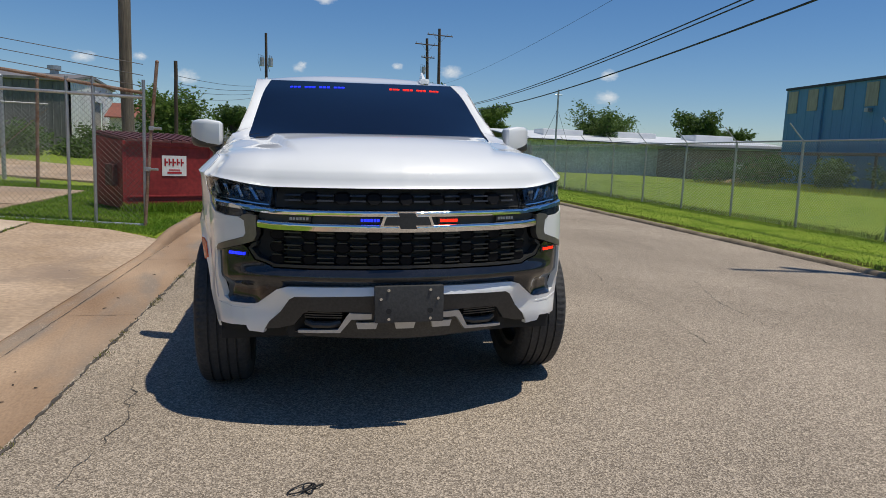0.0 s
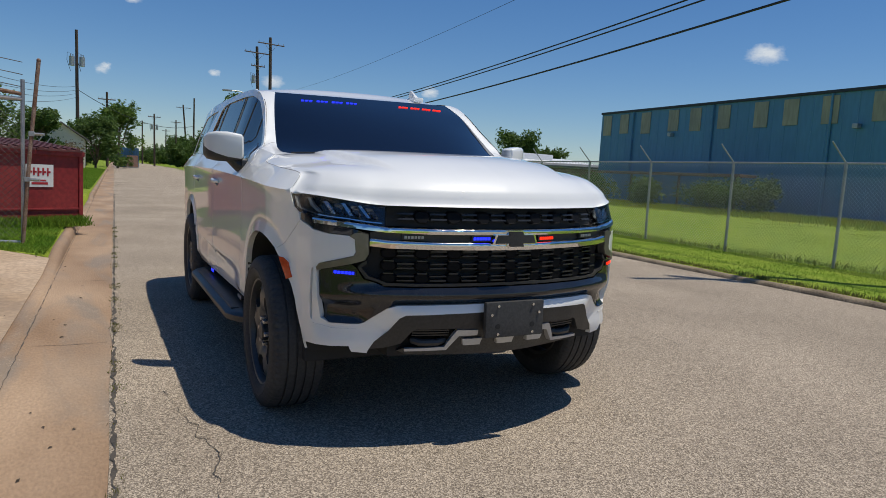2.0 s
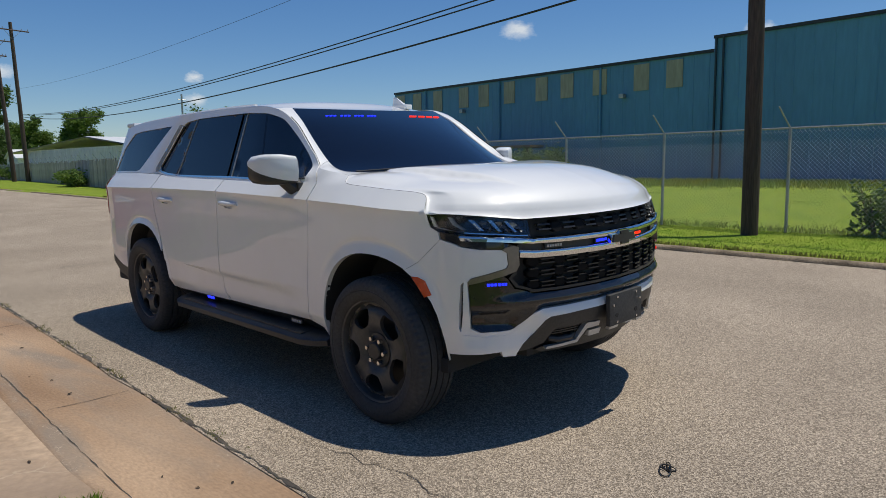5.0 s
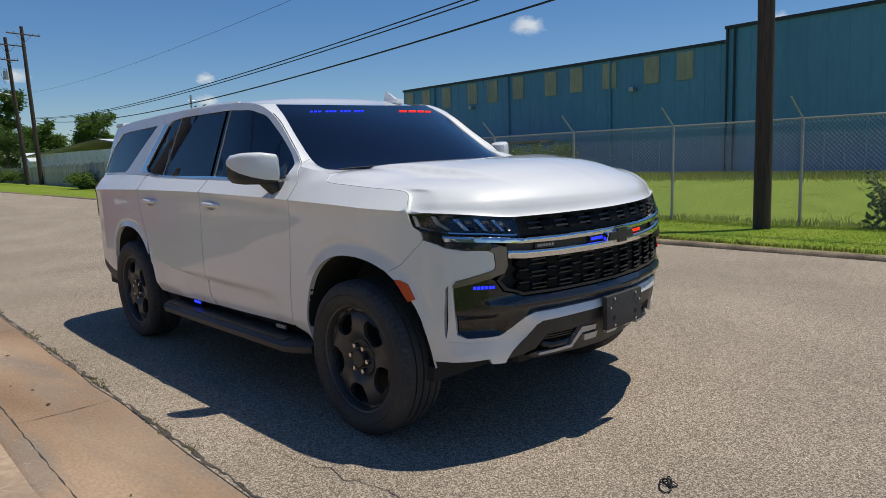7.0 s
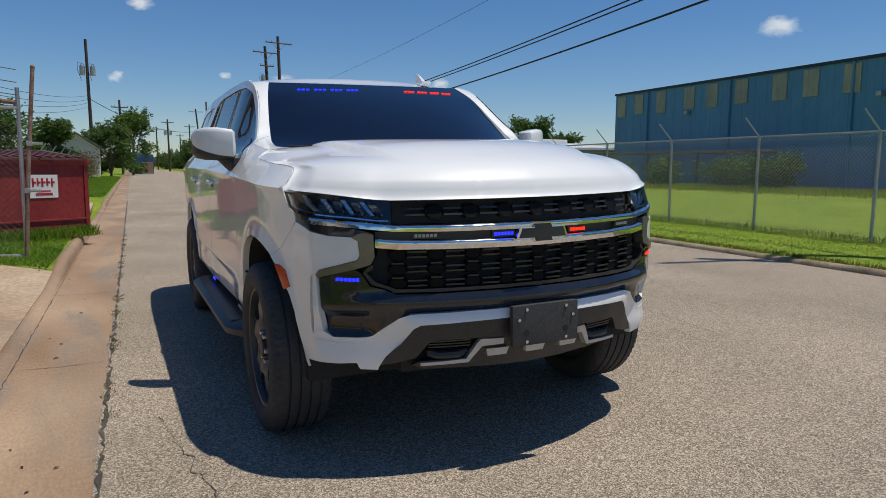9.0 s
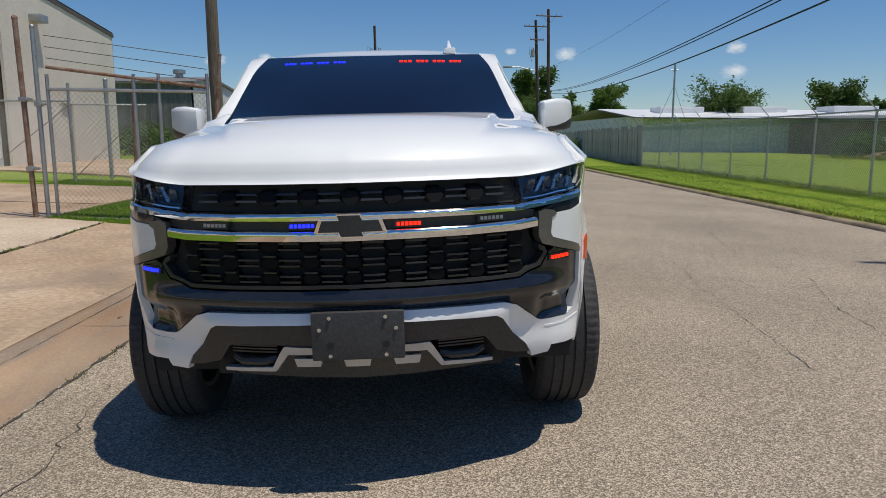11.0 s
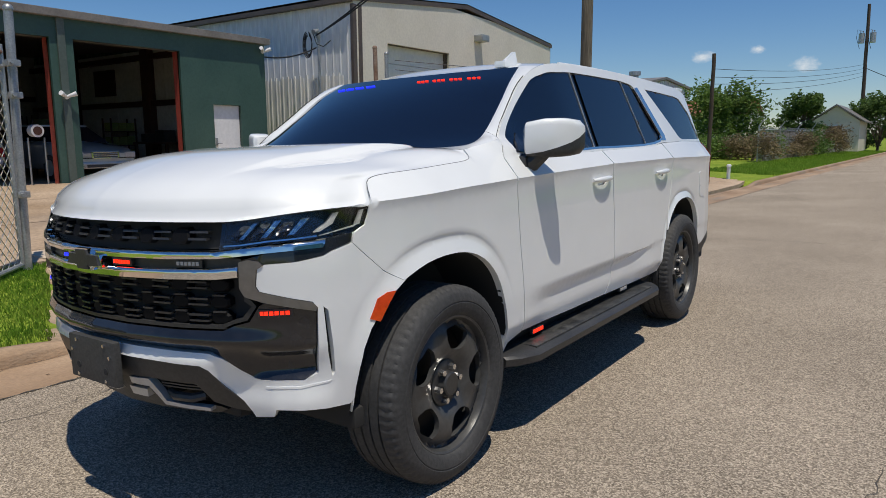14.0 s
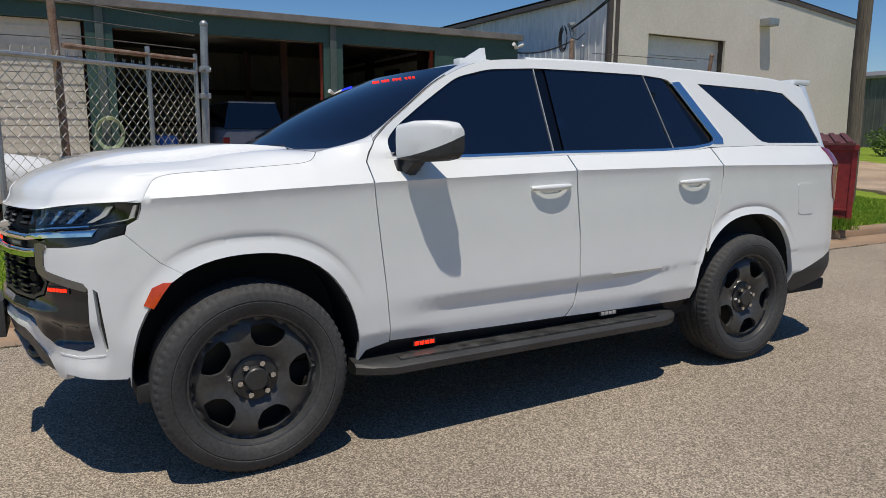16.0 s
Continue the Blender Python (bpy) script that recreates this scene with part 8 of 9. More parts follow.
# wheels
def lathe(bm, profile, seg, ripple=None):
    """Profile of (x, radius) turned round the x axis."""
    rings = []
    for k in range(seg):
        a = 2 * math.pi * k / seg
        rings.append([bm.verts.new((x, (r - (ripple(i, k) if ripple else 0)) * math.cos(a), (r - (ripple(i, k) if ripple else 0)) * math.sin(a))) for i, (x, r) in enumerate(profile)])
    for k in range(seg):
        a, b = rings[k], rings[(k + 1) % seg]
        for i in range(len(profile) - 1):
            bm.faces.new((a[i], a[i + 1], b[i + 1], b[i]))


def make_wheel():
    """Wheel round the x axis, outer face towards +x at about 0.13."""
    w = new("wheel")
    R = TYRE_R
    prof = [(-0.10, 0.275), (-0.128, 0.30), (-0.136, 0.34), (-0.130, 0.372), (-0.118, 0.388), (-0.112, R - 0.008), (-0.100, R - 0.003)]
    for g in (-0.075, -0.030, 0.015, 0.060):
        prof += [(g - 0.0035, R), (g - 0.003, R - 0.009), (g + 0.006, R - 0.009), (g + 0.0065, R)]
    prof += [(0.100, R - 0.003), (0.112, R - 0.008), (0.118, 0.388), (0.127, 0.376), (0.130, 0.371), (0.136, 0.352), (0.1375, 0.34), (0.1345, 0.337), (0.137, 0.332), (0.134, 0.31), (0.126, 0.290), (0.118, 0.281), (0.105, 0.274)]
    last = len(prof)
    shoulder = {4, 5, 6, last - 13, last - 12, last - 11}

    def ripple(i, k):
        if i in shoulder and k % 3 == 0:
            return 0.0065
        return 0.0

    bm = bmesh.new()
    lathe(bm, prof, 216, ripple)
    tyre = part("tyre", bm, TYRE, w, "black tyre with worn grooved tread", 32)
    bm = bmesh.new()
    lathe(bm, [(0.112, 0.286), (0.116, 0.278), (0.112, 0.270), (0.098, 0.264), (0.06, 0.258), (-0.09, 0.255), (-0.10, 0.275)], 64)
    part("rim", bm, WHEEL_BLACK, w, "black steel rim", 40)

    def face(u, v, d):
        r = math.hypot(u, v)
        x = line_value([(0.0, 0.066), (0.096, 0.066), (0.104, 0.080), (0.125, 0.096), (0.160, 0.106), (0.200, 0.106), (0.232, 0.096), (0.250, 0.074), (0.258, 0.072), (0.268, 0.082)], r)
        # the spokes between the openings are dished along their middle
        x -= 0.010 * max(0.0, math.cos(2.5 * (math.atan2(v, u) - math.pi / 2 - 0.1 - math.pi / 5))) ** 6 * smooth_step(0.11, 0.14, r) * smooth_step(0.245, 0.21, r)
        return Vector((x - d, u, v))

    holes = []
    for k in range(5):
        a0 = math.pi / 2 + k * 2 * math.pi / 5 + 0.1
        pts = []
        for r, da in ((0.140, -0.14), (0.150, -0.27), (0.187, -0.375), (0.229, -0.345), (0.240, 0.0), (0.229, 0.345), (0.187, 0.375), (0.150, 0.27), (0.140, 0.14)):
            pts.append((r * math.cos(a0 + da), r * math.sin(a0 + da)))
        holes.append(rounded(pts, 0.012))
    outline = [(0.268 * math.cos(t), 0.268 * math.sin(t)) for t in (2 * math.pi * k / 72 for k in range(72))]
    bm = panel_mesh(outline, face, holes, 0.02, 0.022)
    part("wheel_disc", bm, WHEEL_BLACK, w, "black steel wheel disc with five openings", 45)
    bm = bmesh.new()
    lathe(bm, [(-0.02, 0.25), (-0.02, 0.0001)], 32)
    part("brake_disc", bm, plain("brake_grey", (0.05, 0.048, 0.045), 0.5, 0.6), w)
    bm = bmesh.new()
    lathe(bm, [(0.070, 0.094), (0.076, 0.094), (0.078, 0.090), (0.078, 0.052), (0.104, 0.049), (0.110, 0.043), (0.110, 0.0001)], 36)
    part("hub_cap", bm, SATIN_BLACK, w, "black hub cap", 35)
    for k in range(6):
        a = 2 * math.pi * (k + 0.5) / 6
        bm = bmesh.new()
        c = Vector((0.078, 0.069 * math.cos(a), 0.069 * math.sin(a)))
        tube(bm, [c - Vector((0.01, 0, 0)), c + Vector((0.018, 0, 0)), c + Vector((0.028, 0, 0))], 0.016, 6, r_end=0.012)
        part("lug_nut", bm, NUT, w, "bright lug nut", 30)
    return w


wheel = make_wheel()
wheel.parent = CAR
tagged(wheel, label="black five-opening steel wheel with wide tyre")
wheel.matrix_basis = pose(0.866, 0.0, TYRE_R, -22)
for x, y, turn in ((0.866, WHEELBASE, 40), (-0.866, 0.0, 25), (-0.866, WHEELBASE, 10)):
    copy_thing(wheel, pose(x, y, TYRE_R, turn, 0, 0) if x > 0 else pose(x, y, TYRE_R, turn, 0, 180))

# ---- dumpster ----
def dumpster():
    d = thing("dumpster", "scuffed dark red steel dumpster with closed lids", "dumpster", m=Matrix.Translation((-3.284, 8.29, 0.12)) @ Matrix.Rotation(radians(36), 4, "Z"))
    L, W, H = 1.55, 1.20, 1.26
    bm = bmesh.new()
    prism(bm, [(0.0, 0.06), (0.0, H - 0.10), (W, H), (W, 0.2), (W - 0.12, 0.06)], lambda u, v, k: (k, u, v), L)
    part("bin", bm, DUMP_RED, d, "dark red steel bin")
    for x in (0.0, L):
        bm = bmesh.new()
        box(bm, x - 0.035, -0.02, 0.0, x + 0.035, 0.035, H - 0.10, 0.008)
        part("corner_post", bm, DUMP_RED, d)
    bm = bmesh.new()
    box(bm, -0.04, -0.05, H - 0.16, L + 0.04, 0.02, H - 0.08, 0.012)
    part("top_rim", bm, DUMP_RED, d)
    bm = bmesh.new()
    box(bm, -0.02, -0.03, 0.0, L + 0.02, 0.02, 0.10, 0.01)
    part("bottom_rim", bm, DUMP_RED, d)
    bm = bmesh.new()
    box(bm, 0.0, -0.02, 0.24, L, 0.002, 0.27, 0.006)
    part("weld_band", bm, DUMP_RED, d)
    bm = bmesh.new()
    for z0, z1 in ((0.42, 0.78),):
        box(bm, -0.09, 0.25, z0, 0.0, 0.55, z1, 0.02)
    part("lift_pocket", bm, DUMP_LID, d, "dark worn lift pocket")
    for k in range(2):
        x0, x1 = k * L / 2 + 0.01, (k + 1) * L / 2 - 0.01
        bm = bmesh.new()
        prism(bm, [(-0.07, H - 0.09), (-0.07, H - 0.06), (W + 0.03, H + 0.06), (W + 0.03, H + 0.02)], lambda u, v, q: (x0 + q, u, v), x1 - x0)
        lid = part("lid", bm, DUMP_LID, d, "dark red ribbed plastic lid")
        for j in range(5):
            bm = bmesh.new()
            x = x0 + (x1 - x0) * (j + 0.5) / 5
            prism(bm, [(-0.06, H - 0.065), (-0.06, H - 0.035), (W, H + 0.085), (W, H + 0.05)], lambda u, v, q: (x - 0.035 + q, u, v), 0.07)
            part("rib", bm, DUMP_LID, lid)
    s = part("sign_board", box(bmesh.new(), 0.64, -0.012, 0.60, 1.08, -0.001, 0.95, 0.003), SIGN_WHITE, d, "white sign with red lettering shapes")
    x = 0.68
    for k, w in enumerate((0.062, 0.056, 0.066, 0.062, 0.056)):
        bm = bmesh.new()
        box(bm, x, -0.016, 0.77 + (0.015 if k % 2 else 0.0), x + w * 0.45, -0.011, 0.90)
        box(bm, x, -0.016, 0.82, x + w, -0.011, 0.85)
        part("bar", bm, SIGN_RED, s)
        x += w + 0.012
    part("bar", box(bmesh.new(), 0.73, -0.016, 0.64, 0.99, -0.011, 0.675), SIGN_RED, s)
    part("bar", box(bmesh.new(), 0.76, -0.016, 0.695, 0.96, -0.011, 0.715), SIGN_RED, s)
    return d


dumpster()


# ---- grass and weeds ----
def blades(name, count, region, height, width, material, seed, label, lean=0.5):
    """Single bent blades over a region given by a sampler."""
    rnd = random.Random(seed)
    verts, faces = [], []
    for _ in range(count):
        x, y, z = region(rnd)
        a = rnd.uniform(0, 6.283)
        h = height * rnd.uniform(0.45, 1.25)
        w = width * rnd.uniform(0.6, 1.3)
        dx, dy = math.cos(a), math.sin(a)
        ox, oy = rnd.uniform(-lean, lean) * h, rnd.uniform(-lean, lean) * h
        o = len(verts)
        verts += [(x - dx * w, y - dy * w, z), (x + dx * w, y + dy * w, z), (x + ox * 0.4 + dx * w * 0.6, y + oy * 0.4 + dy * w * 0.6, z + h * 0.6), (x + ox, y + oy, z + h)]
        faces += [(o, o + 1, o + 2), (o, o + 2, o + 3)]
    me = bpy.data.meshes.new(name)
    me.from_pydata(verts, [], faces)
    me.materials.append(material)
    return tagged(new(name, me), label=label, category="grass", kind="stuff")


def south_patch(rnd):
    while True:
        y = -5.0 + 6.2 * rnd.random() ** 0.6
        x = rnd.uniform(-4.9, road_left(y) - 0.67 + 0.03 * noise.noise(Vector((y * 4, 0, 0))))
        if not lot_here(x - 0.02, y):
            return x, y, ground_height(x, y) - 0.01


def north_patch(rnd):
    while True:
        y = 5.2 + 8.6 * rnd.random() ** 1.4
        x = rnd.uniform(-8.0, road_left(y) - 0.72)
        if not lot_here(x, y) and not second_drive(x, y):
            return x, y, ground_height(x, y) - 0.01


def right_strip(rnd):
    y = -9 + 38 * rnd.random() ** 1.2
    x = road_right(y) + 0.10 + (fence_x(y) + 0.6 - road_right(y)) * rnd.random()
    return x, y, ground_height(x, y) - 0.01


def fence_weeds(rnd):
    y = -9 + 40 * rnd.random()
    k = noise.noise(Vector((y * 0.8, 5, 0)))
    x = fence_x(y) + rnd.gauss(0, 0.14 + 0.12 * max(0, k))
    return x, y, ground_height(x, y) - 0.01


def kerb_weeds(rnd):
    y = -9 + 40 * rnd.random()
    x = road_right(y) + 0.10 + abs(rnd.gauss(0, 0.07))
    return x, y, 0.03


def field(rnd):
    y = -10 + 48 * rnd.random()
    x = fence_x(y) + 0.4 + 22 * rnd.random() ** 1.6
    return x, y, ground_height(x, y) - 0.02


def far_weeds(rnd):
    y = -8 + 50 * rnd.random()
    x = 33.0 - abs(rnd.gauss(0, 2.6))
    return x, y, ground_height(x, y) - 0.02


def left_far(rnd):
    y = 24 + 44 * rnd.random() ** 1.3
    x = road_left(y) - 0.75 - 2.6 * rnd.random()
    return x, y, ground_height(x, y) - 0.01


def dumpster_weeds(rnd):
    t = rnd.random()
    a = Vector((-3.28, 8.25)).lerp(Vector((-2.03, 9.16)), t)
    return a.x + rnd.gauss(0.06, 0.07), a.y + rnd.gauss(-0.08, 0.07), 0.11


blades("grass", 42000, south_patch, 0.045, 0.004, GRASS, 201, "short green mown grass beside the driveway")
blades("grass", 45000, north_patch, 0.06, 0.006, GRASS, 202, "green grass under the gate and the dumpster", 0.9)
blades("grass", 120000, right_strip, 0.030, 0.005, GRASS, 203, "green verge grass along the kerb", 1.0)
blades("grass", 9000, kerb_weeds, 0.06, 0.006, DRY, 204, "dry grass creeping over the kerb")
blades("weeds", 5000, fence_weeds, 0.15, 0.0028, DRY, 205, "dry tall weeds along the fence line", 0.35)
blades("weeds", 2500, fence_weeds, 0.07, 0.004, GRASS, 206, "green weeds along the fence line", 0.5)
blades("grass", 120000, field, 0.04, 0.008, GRASS, 207, "bright green field grass behind the fence", 1.2)
FLOWER = surface("yellow_weeds", (0.52, 0.43, 0.03), (0.30, 0.40, 0.04), 0.5, 0.8, fine=12, fine_amount=0.3, spec=0.2)
blades("weeds", 45000, far_weeds, 0.30, 0.014, FLOWER, 208, "yellow flowering weeds before the blue warehouse", 0.4)
blades("grass", 26000, left_far, 0.11, 0.012, GRASS, 209, "green verge grass down the street")
blades("weeds", 2600, dumpster_weeds, 0.16, 0.006, GRASS, 210, "grass tufts at the foot of the dumpster", 0.5)


def joint_weeds(rnd):
    y = 0.85 + 5.4 * rnd.random()
    if noise.noise(Vector((y * 2.1, 4, 0))) < 0.05 and rnd.random() < 0.8:
        y = 1.9 + 0.25 * rnd.random()
    x = -4.02 + rnd.gauss(0, 0.012)
    return x, y, apron_z(x, y)


blades("weeds", 900, joint_weeds, 0.035, 0.004, GRASS, 212, "green weeds growing in the driveway joint", 0.7)


def edge_weeds(rnd):
    y = -2.5 + 14 * rnd.random()
    k = noise.noise(Vector((y * 2.7, 9, 0)))
    if k < 0.12 and rnd.random() < 0.93:
        y = -1.9 + rnd.gauss(0, 0.35)
    x = road_left(y) + 0.03 + rnd.gauss(0, 0.022)
    return x, y, road_z(x, y) - 0.004


blades("weeds", 5200, edge_weeds, 0.020, 0.003, DRY, 211, "small dry weeds in the asphalt edge", 0.8)


# ---- marks on the road: cracks, patches, debris ----
CRACK = surface("crack_tar", (0.05, 0.043, 0.036), (0.10, 0.086, 0.07), 6.0, 0.9, fine=60, fine_amount=0.3)


def crack(points, width, seed, name="road_crack", label="dark irregular crack in the asphalt", height=road_z, jitter=0.006):
    """A thin dark ribbon with ragged sides, lying on the surface."""
    rnd = random.Random(seed)
    pts = []
    for (xa, ya), (xb, yb) in zip(points, points[1:]):
        n = max(2, int(math.hypot(xb - xa, yb - ya) / 0.025))
        for k in range(n):
            t = k / n
            q = Vector((xa * 3 + t * 9 * math.hypot(xb - xa, yb - ya), ya * 5, seed))
            pts.append((xa + (xb - xa) * t + rnd.gauss(0, jitter * 0.45) + 6 * jitter * noise.noise(q), ya + (yb - ya) * t + rnd.gauss(0, jitter * 0.45) + 6 * jitter * noise.noise(q + Vector((7, 3, 0)))))
    verts, faces = [], []
    for i, (x, y) in enumerate(pts):
        a, b = pts[max(0, i - 1)], pts[min(len(pts) - 1, i + 1)]
        d = Vector((b[0] - a[0], b[1] - a[1])).normalized()
        w = width * max(0.12, 0.55 + 0.9 * noise.noise(Vector((i * 0.21, seed, 0.5))))
        for s in (1, -1):
            px, py = x - d.y * w * s, y + d.x * w * s
            verts.append((px, py, height(px, py) + 0.004))
        if i:
            o = 2 * i
            faces.append((o - 2, o - 1, o + 1, o))
    me = bpy.data.meshes.new(name)
    me.from_pydata(verts, [], faces)
    me.materials.append(CRACK)
    return structure(new(name, me), label)


crack([(2.3, 0.2), (2.42, 1.2), (2.55, 2.3), (2.75, 3.2), (2.8, 4.6), (3.1, 6.0)], 0.0032, 1)
crack([(3.1, 0.6), (3.3, 1.7), (3.7, 2.6), (3.75, 4.2), (4.3, 6.4)], 0.003, 2)
crack([(2.55, 2.3), (2.9, 2.0), (3.3, 1.7)], 0.0025, 3)
crack([(-1.35, -2.6), (-1.42, -1.4), (-1.30, -0.6), (-1.45, 0.4)], 0.003, 4)
crack([(-1.1, -3.0), (-0.9, -2.2), (-1.0, -1.6)], 0.003, 5)
crack([(4.9, 1.0), (5.0, 3.6), (5.5, 5.5), (5.4, 9.0)], 0.0035, 6)
crack([(-1.4, 7.6), (1.0, 7.9), (3.5, 7.75), (6.8, 8.1)], 0.010, 7, label="dark tarred seam across the street")
crack([(-1.2, 12.6), (2.0, 12.9), (5.0, 12.7)], 0.010, 8, label="dark tarred seam across the street")
crack([(1.6, 21.0), (3.2, 21.4), (4.6, 21.1)], 0.03, 9, label="dark tarred seam across the street")
crack([(road_left(y) + 0.02, y) for y in np.arange(-6, 24, 1.0)], 0.014, 10, "joint_gap", "dark dirty joint between asphalt and gutter", jitter=0.004)


def gutter_top(x, y):
    return gutter_z(x, y, (x - road_left(y) + 0.62) / 0.67)


crack([(road_left(y) - 0.535, y) for y in np.arange(-6, 24, 1.0)], 0.004, 11, "joint_gap", "dark joint at the foot of the kerb", gutter_top, jitter=0.0015)
for k, y in enumerate((-3.2, -0.9, 1.6, 4.3, 7.1, 9.9)):
    crack([(road_left(y) - 0.58, y), (road_left(y), y + 0.02)], 0.004, 20 + k, "joint_gap", "thin joint across the concrete gutter", gutter_top, jitter=0.001)


def drive_top(x, y):
    return apron_z(x, y) + 0.012


for x0, w, seed in ((-4.02, 0.016, 41), (-5.47, 0.012, 42)):
    crack([(x0 + 0.01 * math.sin(y * 3), y) for y in np.arange(0.85, 6.3, 0.45)], w, seed, "joint_gap", "dark weedy joint across the driveway", drive_top, jitter=0.003)


def tar_coil():
    rnd = random.Random(8)
    pts = [(-0.485 + 0.07 * math.cos(a * 1.9) * (0.6 + 0.4 * math.sin(a * 0.7)) + 0.02 * a / 6, -1.43 + 0.035 * math.sin(a * 2.3), road_z(-0.48, 0) + 0.008 + 0.004 * math.sin(a * 3)) for a in np.linspace(0, 9, 60)]
    ob = finish(tube(bmesh.new(), pts, 0.003, 5), "twisted_strap", CABLE, smooth=True)
    tagged(ob, label="small twisted dark strap lying on the asphalt", category="debris")


tar_coil()
rnd = random.Random(31)
bm_leaf = bmesh.new()
quad(bm_leaf, [(-0.018, 0, 0), (0, -0.008, 0.004), (0.02, 0, 0.001), (0, 0.009, 0.005)])
leaf_me = bpy.data.meshes.new("dry_leaf")
bm_leaf.to_mesh(leaf_me)
bm_leaf.free()
leaf_me.materials.append(surface("dry_leaf_brown", (0.03, 0.022, 0.014), (0.07, 0.05, 0.03), 30.0, 0.9))
for k in range(30):
    y = rnd.uniform(-1.5, 6.0)
    x = rnd.uniform(road_left(y) - 1.3, road_left(y) - 0.05)
    z = gutter_top(x, y) if x > road_left(y) - 0.6 else apron_z(x, y)
    ob = new("dry_leaf", leaf_me)
    ob.matrix_world = pose(x, y, z + 0.004, rnd.uniform(-8, 8), rnd.uniform(-8, 8), rnd.uniform(0, 360)) @ Matrix.Scale(rnd.uniform(0.5, 1.2), 4)
    tagged(ob, label="small dark dry leaf lying on the concrete", category="leaf", group="dry leaves")


# ---- clutter in the yard and the bays ----
def bucket(x, y, z):
    b = thing("bucket", "white plastic bucket with red-lettered band", "bucket", "white buckets", Matrix.Translation((x, y, z)))
    bm = bmesh.new()
    lathe_z(bm, [(0.0001, 0.0), (0.13, 0.0), (0.15, 0.36), (0.158, 0.36), (0.158, 0.33), (0.152, 0.33)], 20)
    part("pail", bm, WHITE_PAINT, b, smooth=True)
    bm = bmesh.new()
    lathe_z(bm, [(0.160, 0.345), (0.160, 0.375), (0.0001, 0.38)], 20)
    part("lid", bm, WHITE_PAINT, b, smooth=True)
    bm = bmesh.new()
    lathe_z(bm, [(0.1405, 0.16), (0.1455, 0.26)], 20)
    part("band", bm, surface("pale_red_band", (0.55, 0.32, 0.28), (0.66, 0.5, 0.45), 20, 0.6), b)


def lathe_z(bm, profile, seg):
    rings = []
    for k in range(seg):
        a = 2 * math.pi * k / seg
        rings.append([bm.verts.new((r * math.cos(a), r * math.sin(a), z)) for r, z in profile])
    for k in range(seg):
        a, b = rings[k], rings[(k + 1) % seg]
        for i in range(len(profile) - 1):
            bm.faces.new((a[i], b[i], b[i + 1], a[i + 1]))


for k in range(4):
    bucket(-12.72 + 0.14 * k, 10.12 + 0.29 * k, 0.42)


def grill():
    g = thing("barbecue_grill", "old black barbecue grill with side shelves", "grill", m=Matrix.Translation((-12.78, 11.62, 0.42)))
    for x, y in ((-0.25, -0.4), (0.25, -0.4), (-0.25, 0.4), (0.25, 0.4)):
        part("leg", tube(bmesh.new(), [(x, y, 0), (x, y, 0.85)], 0.02, 6), SATIN_BLACK, g)
    part("firebox", box(bmesh.new(), -0.28, -0.42, 0.72, 0.28, 0.42, 0.92, 0.04), SATIN_BLACK, g)
    bm = bmesh.new()
    tube(bm, [(0, -0.40, 0.92), (0, 0.40, 0.92)], 0.25, 14)
    part("lid", bm, GALV, g, "dull grey steel hood", smooth=True)
    for y in (-0.75, 0.45):
        part("side_shelf", box(bmesh.new(), -0.22, y, 0.86, 0.22, y + 0.3, 0.89), SATIN_BLACK, g)
    part("gas_bottle", tube(bmesh.new(), [(0, 0, 0.1), (0, 0, 0.15), (0, 0, 0.5), (0, 0, 0.56)], 0.15, 12), RED_TRIM, g, "faded red gas bottle", smooth=True)


grill()


